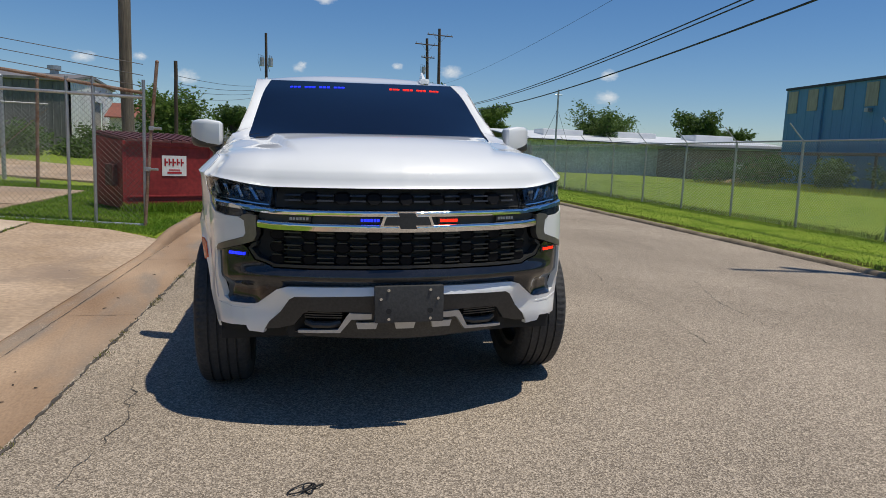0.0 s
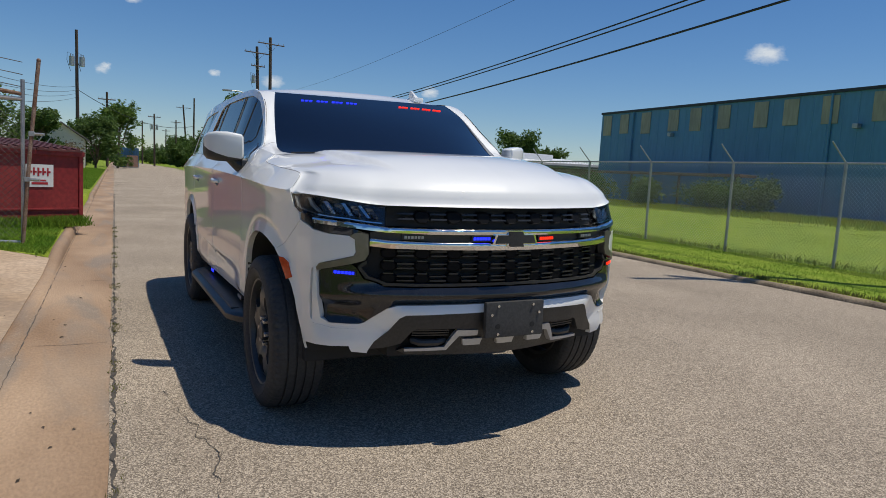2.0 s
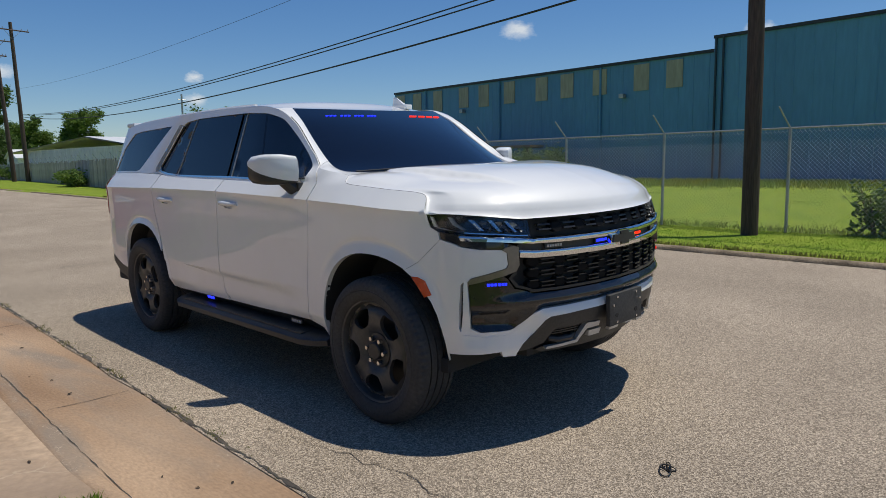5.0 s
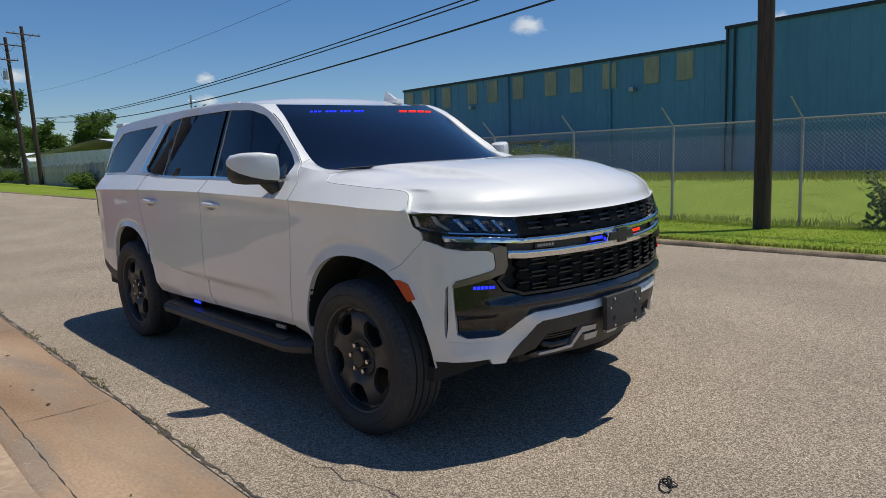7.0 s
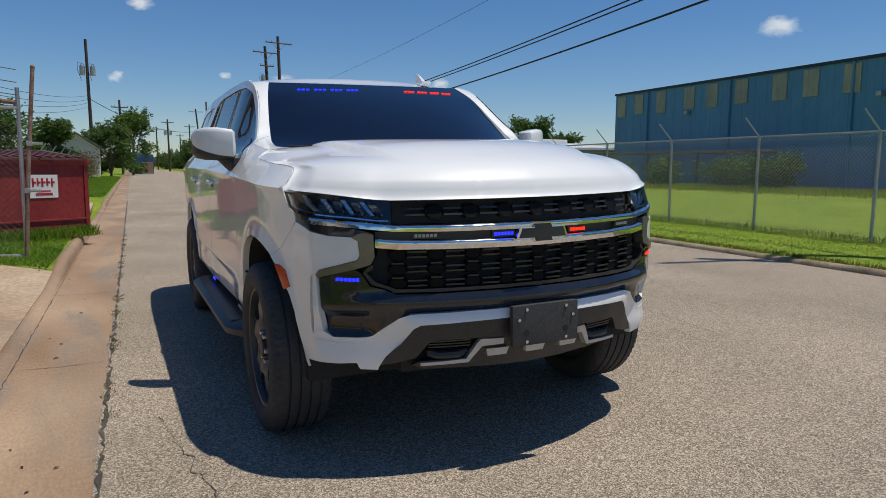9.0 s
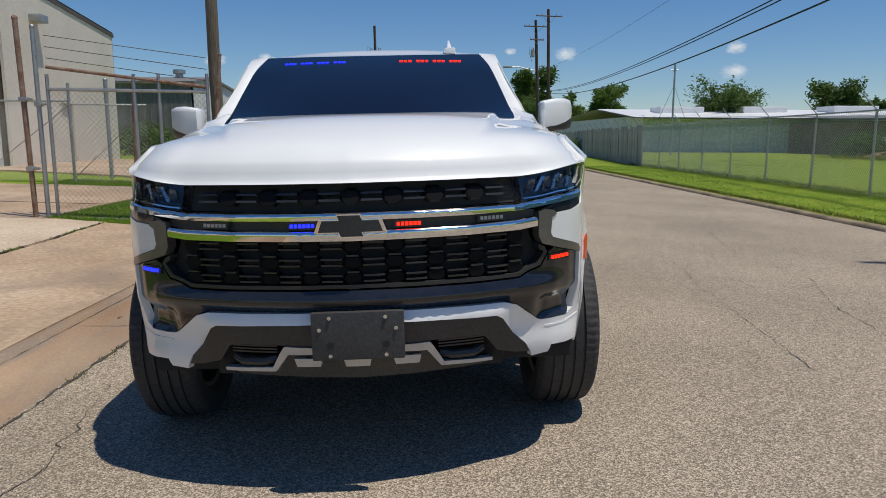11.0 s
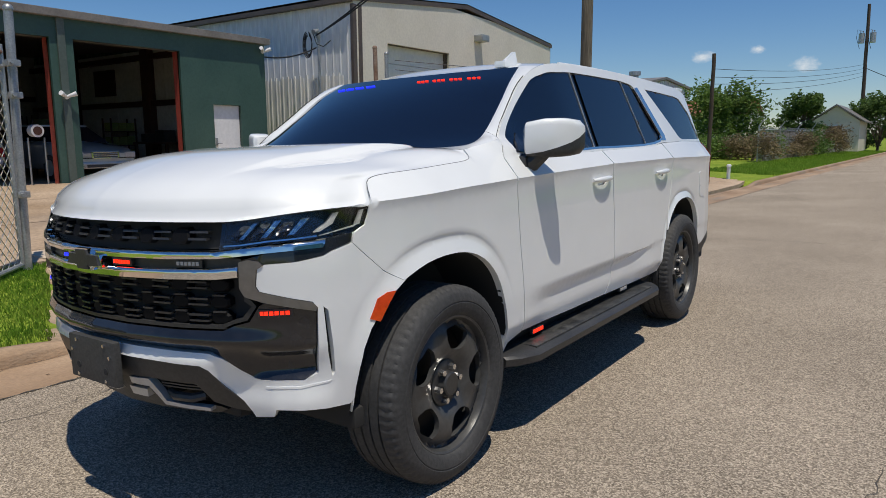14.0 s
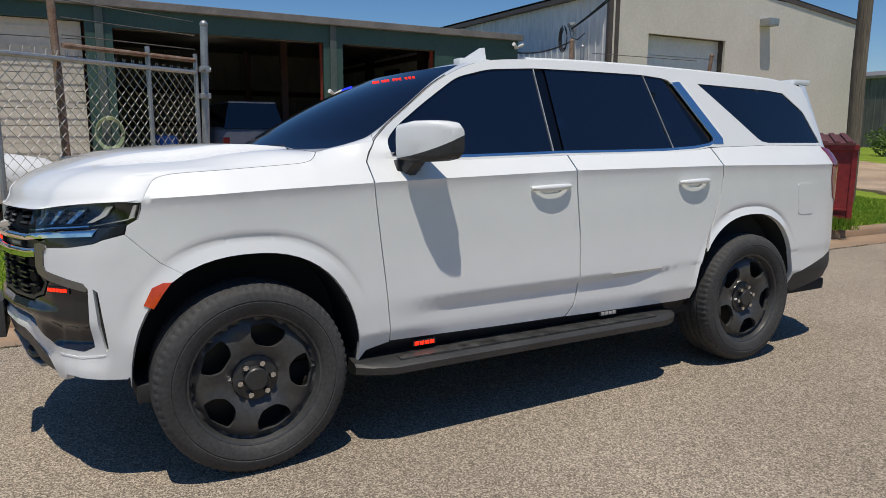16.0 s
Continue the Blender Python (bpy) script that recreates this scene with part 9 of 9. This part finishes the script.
def simple_car(label, m, paint, group="", length=4.8, width=1.84, height=1.45, kind="sedan"):
    """A parked car seen small: lofted body with glass, lamps, wheels."""
    c = thing("car", label, "car", group, m)
    roof0, roof1 = (0.34, 0.62) if kind == "sedan" else (0.30, 0.96)
    stations = [(0.0, 0.42, 0.66, 0.86), (0.04, 0.30, 0.78, 0.94), (0.27, 0.28, 0.95, 1.0), (0.34, 0.28, 0.97, 1.0), (0.62, 0.28, 0.98, 1.0), (0.84, 0.30, 0.99, 1.0), (0.96, 0.34, 0.96, 0.97), (1.0, 0.45, 0.86, 0.9)]
    if kind != "sedan":
        stations = [(t, z0, z1 * 1.12, w) for t, z0, z1, w in stations]
    bm = bmesh.new()
    rings = []
    for t, z0, z1, w in stations:
        hw = width / 2 * w
        prof = [(-hw * 0.9, z0), (-hw, z0 + 0.15), (-hw, z1 - 0.12), (-hw * 0.86, z1), (0, z1 + 0.03), (hw * 0.86, z1), (hw, z1 - 0.12), (hw, z0 + 0.15), (hw * 0.9, z0)]
        rings.append([bm.verts.new((x, t * length, z)) for x, z in prof])
    for a, b in zip(rings, rings[1:]):
        for i in range(len(a)):
            j = (i + 1) % len(a)
            bm.faces.new((a[i], a[j], b[j], b[i]))
    bm.faces.new(rings[0])
    bm.faces.new(rings[-1][::-1])
    part("body", bm, paint, c, "", 50)
    zb = 0.97 * (1.12 if kind != "sedan" else 1.0)
    bm = bmesh.new()
    base = [(-0.42, 0.26 * length), (0.42, 0.26 * length), (0.42, 0.86 * length if kind == "sedan" else 0.985 * length), (-0.42, 0.86 * length if kind == "sedan" else 0.985 * length)]
    top = [(-0.33, (roof0 + 0.06) * length), (0.33, (roof0 + 0.06) * length), (0.33, (roof1 + 0.06) * length if kind == "sedan" else 0.95 * length), (-0.33, (roof1 + 0.06) * length if kind == "sedan" else 0.95 * length)]
    lo = [bm.verts.new((x * width, y, zb - 0.02)) for x, y in base]
    hi = [bm.verts.new((x * width, y, height - 0.04)) for x, y in top]
    corners = [(v.co.copy(), w.co.copy()) for v, w in zip(lo, hi)]
    bm.free()
    for i in range(4):
        bm = bmesh.new()
        (a, b), (d, e) = corners[i], corners[(i + 1) % 4]
        quad(bm, [tuple(a), tuple(d), tuple(e), tuple(b)])
        part("window", bm, TINT, c, "dark window")
    bm = bmesh.new()
    (x0, y0), (x1, y1) = top[0], top[2]
    box(bm, x0 * width, y0, height - 0.05, x1 * width, y1, height, 0.02)
    part("roof", bm, paint, c)
    for y in (0.19 * length, 0.80 * length):
        for s in (-1, 1):
            bm = bmesh.new()
            tube(bm, [(s * width * 0.38, y, 0.32), (s * width * 0.495, y, 0.32)], 0.32, 20)
            wh = part("wheel", bm, TYRE, c, "", 40)
            bm = bmesh.new()
            tube(bm, [(s * width * 0.49, y, 0.32), (s * width * 0.502, y, 0.32)], 0.2, 16)
            part("rim", bm, SILVER, wh)
    for s in (-1, 1):
        bm = bmesh.new()
        box(bm, min(s * 0.28, s * 0.43) * width, -0.015, 0.56, max(s * 0.28, s * 0.43) * width, 0.12, 0.70, 0.02)
        part("headlight", bm, CLEAR_LENS, c, "clear headlight")
        bm = bmesh.new()
        box(bm, min(s * 0.36, s * 0.45) * width, length - 0.06, 0.62, max(s * 0.36, s * 0.45) * width, length + 0.012, 0.84, 0.02)
        part("tail_light", bm, TAIL_RED, c, "red tail light")
    bm = bmesh.new()
    box(bm, -0.17 * width, -0.02, 0.56, 0.17 * width, 0.06, 0.68, 0.02)
    g = part("grille", bm, MATT_BLACK, c, "dark bright-edged grille")
    bm = bmesh.new()
    for xa, za, xb, zb in ((-0.19, 0.685, 0.19, 0.71), (-0.165, 0.545, 0.165, 0.565), (-0.19, 0.56, -0.165, 0.70), (0.165, 0.56, 0.19, 0.70), (-0.165, 0.60, 0.165, 0.612), (-0.165, 0.645, 0.165, 0.657)):
        box(bm, xa * width, -0.035, za, xb * width, 0.05, zb, 0.004)
    part("surround", bm, CHROME, g, "bright chrome surround")
    bm = bmesh.new()
    box(bm, -0.44 * width, -0.04, 0.30, 0.44 * width, 0.10, 0.46, 0.04)
    part("bumper", bm, paint, c)
    bm = bmesh.new()
    box(bm, -0.26 * width, -0.05, 0.33, 0.26 * width, 0.0, 0.40, 0.01)
    part("air_intake", bm, MATT_BLACK, c)
    return c


SILVER_PAINT = surface("silver_car_paint", (0.42, 0.43, 0.44), (0.48, 0.49, 0.5), 1.0, 0.3, metal=0.4, fine=10, fine_amount=0.04, coat=1.0)
BLACK_PAINT = surface("black_car_paint", (0.006, 0.006, 0.007), (0.012, 0.012, 0.013), 1.0, 0.45, fine=10, fine_amount=0.1, coat=0.1, spec=0.3)
simple_car("silver sedan parked nose out inside the workshop", pose(-14.3, 6.95, 0.42, 0, 0, 90), SILVER_PAINT, height=1.38)
# paint darkened to grey-blue to carry the shade of the bay
simple_car("pickup-like SUV inside the workshop, the bay's shade in its grey-blue colour", pose(-19.4, 3.9, 0.42, 0, 0, -90), surface("shaded_grey_blue_paint", (0.20, 0.23, 0.28), (0.25, 0.28, 0.33), 1.0, 0.3, fine=10, fine_amount=0.04, coat=0.6), length=5.0, height=1.75, kind="suv")
simple_car("black SUV parked at the kerb down the street", pose(10.0, 88.0, 0.0, 0, 0, 0), BLACK_PAINT, length=5.5, width=2.2, height=1.95, kind="suv")
simple_car("white sedan parked in the yard behind the gate", pose(-6.95, -0.65, 0.25, 0, 0, 176), WHITE_PAINT)
simple_car("white car far away at the end of the street", pose(4.0, 150.0, 0.0), WHITE_PAINT, height=1.6, kind="suv")

barrel = thing("barrel", "blue plastic barrel standing in the workshop", "barrel", m=Matrix.Translation((-14.6, 1.75, 0.42)))
bm = bmesh.new()
lathe_z(bm, [(0.0001, 0), (0.27, 0.0), (0.29, 0.05), (0.29, 0.3), (0.30, 0.32), (0.29, 0.34), (0.29, 0.6), (0.30, 0.62), (0.29, 0.64), (0.28, 0.88), (0.0001, 0.9)], 24)
part("shell", bm, surface("blue_plastic", (0.02, 0.08, 0.32), (0.03, 0.11, 0.40), 3.0, 0.4), barrel, smooth=True)
hose = thing("garden_hose", "coiled pale green garden hose hung on the wall", "hose", m=Matrix.Translation((-13.25, 0.42, 1.35)))
bm = bmesh.new()
for k in range(4):
    r = 0.30 + 0.02 * k
    tube(bm, [(0.03 * k, r * 0.8 * math.cos(a), r * math.sin(a)) for a in np.linspace(0, 6.283, 28)], 0.014, 6)
part("coil", bm, surface("pale_green_hose", (0.30, 0.38, 0.22), (0.38, 0.46, 0.28), 8.0, 0.5), hose, smooth=True)
def stock_rack():
    """Two-shelf rack at the end wall with small yellow-green cartons."""
    r = thing("storage_rack", "dark steel rack stacked with yellow-green cartons", "rack", m=Matrix.Translation((-19.9, 10.15, 0.42)))
    for x in (-0.25, 0.25):
        for y in (0.0, 0.85):
            part("post", box(bmesh.new(), x - 0.02, y - 0.02, 0, x + 0.02, y + 0.02, 1.7), STEEL_DARK, r)
    for z in (0.35, 0.8, 1.25):
        part("shelf", box(bmesh.new(), -0.27, -0.02, z, 0.27, 0.87, z + 0.03), STEEL_DARK, r)


stock_rack()
CARTON = surface("yellow_green_carton", (0.30, 0.34, 0.10), (0.42, 0.44, 0.16), 3.0, 0.7, fine=30, fine_amount=0.2)
rnd = random.Random(61)
for z in (0.80, 1.25, 1.70):
    for k in range(3):
        c = thing("carton", "small yellow-green carton on the dark rack", "carton", "cartons on the rack", Matrix.Translation((-19.9, 10.17 + 0.28 * k, z)))
        part("box", box(bmesh.new(), -0.2, 0.0, 0.0, 0.2, 0.25, rnd.uniform(0.24, 0.31), 0.004), CARTON, c)
for y, z, w, h in ((9.65, 0.42, 0.22, 0.42), (9.98, 0.42, 0.16, 0.60)):
    c = thing("white_box", "white carton standing on the workshop floor", "box", "white boxes", Matrix.Translation((-16.5, y, z)))
    part("carton", box(bmesh.new(), -0.15, 0, 0, 0.15, w, h, 0.005), WHITE_PAINT, c)
bench = thing("workbench", "dark cluttered workbench at the end wall", "workbench", m=Matrix.Translation((-17.3, 10.35, 0.42)))
part("top", box(bmesh.new(), -0.9, -0.35, 0.86, 0.9, 0.6, 0.92, 0.01), STEEL_DARK, bench)
for x in (-0.82, 0.82):
    for y in (-0.28, 0.52):
        part("leg", box(bmesh.new(), x - 0.04, y - 0.04, 0, x + 0.04, y + 0.04, 0.86), STEEL_DARK, bench)
part("vise", box(bmesh.new(), -0.5, -0.3, 0.92, -0.2, 0.05, 1.18, 0.03), SATIN_BLACK, bench)
part("tool_case", box(bmesh.new(), 0.1, -0.2, 0.92, 0.6, 0.2, 1.28, 0.03), SATIN_BLACK, bench)
fan = thing("shop_fan", "white drum fan on a metal stand", "fan", m=Matrix.Translation((-13.95, 5.22, 0.42)))
part("drum", tube(bmesh.new(), [(-0.10, 0, 1.2), (0.10, 0, 1.2)], 0.14, 24), WHITE_PAINT, fan, smooth=True)
part("grille", tube(bmesh.new(), [(0.101, 0, 1.2), (0.11, 0, 1.2)], 0.095, 24), STEEL_DARK, fan, smooth=True)
for y in (-0.25, 0.25):
    part("leg", tube(bmesh.new(), [(0, y * 0.7, 0), (0, y * 0.7, 1.05)], 0.02, 6), GALV, fan)
stand = thing("step_stool", "dark metal step stool in the workshop", "stool", m=Matrix.Translation((-15.2, 3.4, 0.42)))
for x, y in ((-0.2, -0.2), (0.2, -0.2), (-0.2, 0.2), (0.2, 0.2)):
    part("leg", tube(bmesh.new(), [(x * 1.2, y * 1.2, 0), (x, y, 0.9)], 0.018, 6), GALV, stand)
part("top", box(bmesh.new(), -0.22, -0.22, 0.88, 0.22, 0.22, 0.92, 0.01), STEEL_DARK, stand)
for k, (y, h) in enumerate(((7.9, 0.9), (8.2, 1.3), (6.1, 1.1))):
    sh = thing("storage_rack", "dim metal rack with boxes inside the workshop", "rack", "workshop racks", Matrix.Translation((-19.0 - k, y, 0.42)))
    for z in (0.3, 0.8, 1.3):
        part("shelf", box(bmesh.new(), -0.3, -0.6, z, 0.3, 0.6, z + 0.03), STEEL_DARK, sh)
        part("carton", box(bmesh.new(), -0.2, -0.4 + 0.1 * k, z + 0.03, 0.2, 0.1, z + 0.3, 0.01), surface("olive_carton_%d" % int(z * 10 + k), (0.10, 0.13, 0.05), (0.2, 0.18, 0.1), 4.0, 0.8), sh)
    for x, y2 in ((-0.3, -0.6), (0.3, -0.6), (-0.3, 0.6), (0.3, 0.6)):
        part("post", tube(bmesh.new(), [(x, y2, 0), (x, y2, 1.7)], 0.02, 4), STEEL_DARK, sh)
workshop_lamp = thing("ceiling_lamp", "lit white strip lamp under the workshop roof", "lamp")
part("tube", box(bmesh.new(), -21.2, 3.9, 3.45, -21.05, 4.15, 3.49, 0.01), plain("lit_tube", (0.9, 0.9, 0.9), 0.5, glow=(1, 0.97, 0.9), power=6), workshop_lamp)

bollard = thing("bollard", "short white capped bollard at the lawn's edge", "bollard", m=Matrix.Translation((-2.86, 20.75, 0.08)))
part("post", tube(bmesh.new(), [(0, 0, -0.1), (0, 0, 0.40)], 0.055, 14), WHITE_PAINT, bollard, smooth=True)
bm = bmesh.new()
lathe_z(bm, [(0.0001, 0.48), (0.06, 0.47), (0.075, 0.44), (0.075, 0.40), (0.055, 0.39)], 16)
part("cap", bm, WHITE_PAINT, bollard, smooth=True)

# ---- down the street ----
container = thing("waste_container", "blue corrugated steel container at the roadside", "container", m=Matrix.Translation((0.5, 95.5, 0.0)))
bm = bmesh.new()
box(bm, 0, 0, 0.1, 2.5, 6.0, 2.6, 0.03)
for k in range(9):
    box(bm, 0.08 + k * 0.27, -0.05, 0.15, 0.20 + k * 0.27, 0.02, 2.5, 0.01)
part("shell", bm, surface("blue_container_paint", (0.03, 0.10, 0.19), (0.05, 0.15, 0.26), 1.0, 0.5, fine=8, fine_amount=0.2), container)
pallet = thing("brick_pallet", "stack of reddish bricks on a pallet", "bricks", m=Matrix.Translation((1.5, 93.2, 0.0)) @ Matrix.Diagonal((1.35, 1.35, 1.6, 1)))
part("pallet_base", box(bmesh.new(), 0, 0, 0, 1.0, 1.0, 0.12), WOODFENCE, pallet)
for k in range(6):
    part("brick_layer", box(bmesh.new(), 0.02, 0.02, 0.13 + 0.15 * k, 0.98, 0.98, 0.265 + 0.15 * k, 0.01), surface("brick_red_%d" % k, (0.30, 0.16, 0.11), (0.40, 0.25, 0.18), 8.0, 0.9, fine=30), pallet)


def gabled_house(label, m, w, d, h, ridge, wall_mat, roof_mat):
    b = thing("house", label, "house", "far houses", m)
    bm = bmesh.new()
    prism(bm, [(-w / 2, 0), (w / 2, 0), (w / 2, h), (0, ridge), (-w / 2, h)], lambda u, v, k: (u, k, v), d)
    part("wall", bm, wall_mat, b)
    bm = bmesh.new()
    for s in (-1, 1):
        prism(bm, [(0, ridge + 0.02), (s * (w / 2 + 0.35), h - 0.12), (s * (w / 2 + 0.35), h - 0.02), (0, ridge + 0.14)], lambda u, v, k: (u, k - 0.3, v), d + 0.6)
    part("roof", bm, roof_mat, b)
    bm = bmesh.new()
    box(bm, -0.5, -0.03, 1.0, 0.5, 0.02, 2.0)
    part("window", bm, TINT, b)
    bm = bmesh.new()
    for x0, x1, z0, z1 in ((-0.58, -0.5, 0.92, 2.08), (0.5, 0.58, 0.92, 2.08), (-0.5, 0.5, 0.92, 1.0), (-0.5, 0.5, 2.0, 2.08)):
        box(bm, x0, -0.05, z0, x1, 0.0, z1)
    part("window_frame", bm, WHITE_PAINT, b)
    return b


RED_ROOF = surface("red_brown_roof", (0.22, 0.075, 0.05), (0.30, 0.11, 0.075), 2.0, 0.8, fine=15, fine_amount=0.2)
gabled_house("pale gabled house behind the trees", pose(-4.5, 62.0, 0.2), 3.4, 7.0, 2.4, 3.6, BEIGE, EAVE)
gabled_house("low house with a red-brown roof behind trees", pose(-9.7, 57.0, 0.2, 0, 0, 90), 4.6, 5.0, 3.0, 4.0, BEIGE, RED_ROOF)
gabled_house("white low house behind the board fence", pose(29.0, 112.0, 0.0, 0, 0, 90), 6.0, 6.5, 2.9, 4.0, WHITE_PAINT, ROOF_WHITE)
lf = thing("boundary_fence", "old chain-link boundary fence overgrown with vines", "fence")
pts = [(road_left(y) - 3.6, y) for y in np.arange(34, 70, 5.0)]
for a, b in zip(pts, pts[1:]):
    part("post", tube(bmesh.new(), [(*a, 0.1), (*a, 1.9), (a[0] + 0.2, a[1], 2.2)], 0.035, 6), GALV, lf)
    part("top_rail", tube(bmesh.new(), [(*a, 1.75), (*b, 1.75)], 0.025, 6), GALV, lf)
    ob = new("mesh", chain_mesh(5.0, 1.6, 0.26, 0.0035, "mesh"))
    ob.parent = lf
    ob.matrix_world = along((*a, 0.15), (*b, 0.15))
privacy = thing("board_fence", "brown weathered board fence grown over with vines", "fence")
rnd_b = random.Random(31)
me_b = bpy.data.meshes.new("board")
bm = box(bmesh.new(), -0.015, 0, 0, 0.015, 0.29, 1.55, 0.004)
bm.to_mesh(me_b)
bm.free()
me_b.materials.append(surface("brown_boards", (0.13, 0.095, 0.07), (0.22, 0.175, 0.135), 2.0, 0.9, fine=25, fine_amount=0.3, per_object=0.25, stretch=(1, 1, 0.15)))
for k in range(96):
    y = 36.0 + 0.3 * k
    x = road_left(y) - 3.75
    ob = new("board", me_b)
    ob.parent = privacy
    ob.matrix_world = Matrix.Translation((x + rnd_b.uniform(-0.02, 0.02), y, land_z(x, y) - 0.05)) @ Matrix.Rotation(rnd_b.uniform(-0.04, 0.04), 4, "X") @ Matrix.Diagonal((1, 1, rnd_b.uniform(0.93, 1.06), 1))
lamp = thing("street_lamp", "grey cobra-head street lamp on a bracket arm", "street lamp")
part("arm", tube(bmesh.new(), [(15.2, 81.0, 9.3), (13.0, 80.9, 9.8), (12.1, 80.9, 9.8)], 0.07, 6), GALV, lamp)
part("lamp_head", box(bmesh.new(), 11.1, 80.7, 9.68, 12.15, 81.1, 9.88, 0.06), GALV, lamp)
bin_t = thing("wheeled_bin", "dark plastic wheeled bin beside the parked car", "bin", m=Matrix.Translation((12.9, 91.0, 0.0)))
part("tub", box(bmesh.new(), -0.5, -0.5, 0.1, 0.5, 0.5, 1.25, 0.04), SATIN_BLACK, bin_t)
part("lid", box(bmesh.new(), -0.54, -0.54, 1.25, 0.54, 0.54, 1.33, 0.03), SATIN_BLACK, bin_t)


def scrap_pile():
    rnd = random.Random(77)
    s = thing("scrap_heap", "heap of rusty yellow-brown scrap behind the fence", "scrap")
    for k in range(12):
        bm = bmesh.new()
        x, y = rnd.uniform(28.5, 31.2), rnd.uniform(36.5, 41)
        z = rnd.uniform(0, 1.4)
        a, b, c = rnd.uniform(0.3, 1.2), rnd.uniform(0.3, 1.0), rnd.uniform(0.2, 0.6)
        box(bm, -a / 2, -b / 2, 0, a / 2, b / 2, c, 0.04)
        bmesh.ops.transform(bm, matrix=pose(x, y, z * 0.7, rnd.uniform(-25, 25), rnd.uniform(-25, 25), rnd.uniform(0, 360)), verts=bm.verts[:])
        part("scrap", bm, RUBBLE, s)


scrap_pile()


# ---- clouds ----
def cloud_material():
    """Soft bright vapour, thin at its ragged rim."""
    m, n, l, p = nodes_of("cloud_vapour")
    n.remove(p)
    tc = n.new("ShaderNodeTexCoord")
    rough = n.new("ShaderNodeTexNoise")
    rough.inputs["Scale"].default_value, rough.inputs["Detail"].default_value, rough.inputs["Roughness"].default_value = 2.6, 7, 0.62
    info = n.new("ShaderNodeObjectInfo")
    rough.noise_dimensions = "4D"
    seed = n.new("ShaderNodeMath")
    seed.operation = "MULTIPLY"
    seed.inputs[1].default_value = 40
    l.new(info.outputs["Random"], seed.inputs[0])
    l.new(seed.outputs[0], rough.inputs["W"])
    l.new(tc.outputs["Object"], rough.inputs["Vector"])
    far = n.new("ShaderNodeVectorMath")
    far.operation = "LENGTH"
    l.new(tc.outputs["Object"], far.inputs[0])
    rim = n.new("ShaderNodeMapRange")
    rim.inputs[1].default_value, rim.inputs[2].default_value, rim.inputs[3].default_value, rim.inputs[4].default_value = 0.1, 1.0, 0.38, -0.62
    l.new(far.outputs[1], rim.inputs[0])
    add = n.new("ShaderNodeMath")
    l.new(rough.outputs[0], add.inputs[0])
    l.new(rim.outputs[0], add.inputs[1])
    thick = n.new("ShaderNodeMapRange")
    thick.inputs[1].default_value, thick.inputs[2].default_value, thick.inputs[4].default_value = 0.40, 0.95, 0.85
    l.new(add.outputs[0], thick.inputs[0])
    glow = n.new("ShaderNodeEmission")
    glow.inputs[0].default_value, glow.inputs[1].default_value = (0.86, 0.92, 1.0, 1), 0.75
    clear = n.new("ShaderNodeBsdfTransparent")
    mix = n.new("ShaderNodeMixShader")
    l.new(thick.outputs[0], mix.inputs[0])
    l.new(clear.outputs[0], mix.inputs[1])
    l.new(glow.outputs[0], mix.inputs[2])
    l.new(mix.outputs[0], n["Material Output"].inputs[0])
    return m


VAPOUR = cloud_material()


def cloud(direction, size, seed):
    az, el = radians(direction[0]), radians(direction[1])
    c = Vector((math.sin(az) * math.cos(el), math.cos(az) * math.cos(el), math.sin(el))) * 1400.0
    bm = bmesh.new()
    quad(bm, [(-1, 0, -1), (1, 0, -1), (1, 0, 1), (-1, 0, 1)])
    ob = finish(bm, "cloud", VAPOUR)
    ob.matrix_world = Matrix.Translation(c) @ Matrix.Rotation(-az, 4, "Z") @ Matrix.Diagonal((size * 0.85, 1, size * 0.50, 1))
    tagged(ob, label="small white fair-weather cloud in the blue sky", category="cloud", group="clouds", kind="backdrop")


for k, (az, el, w) in enumerate(((-15.2, 6.0, 1.9), (-11.5, 6.4, 1.2), (0.2, 6.4, 1.3), (12.4, 6.7, 2.2), (25.0, 6.8, 1.8), (25.0, 5.1, 2.2), (50.6, 10.4, 3.2), (2.1, 11.8, 2.2), (0.4, 6.7, 1.0), (68.7, 9.4, 2.6), (8.0, 7.0, 1.2), (-8.3, 5.2, 2.2))):
    cloud((az, el), w / 57.3 * 1400, 300 + k)
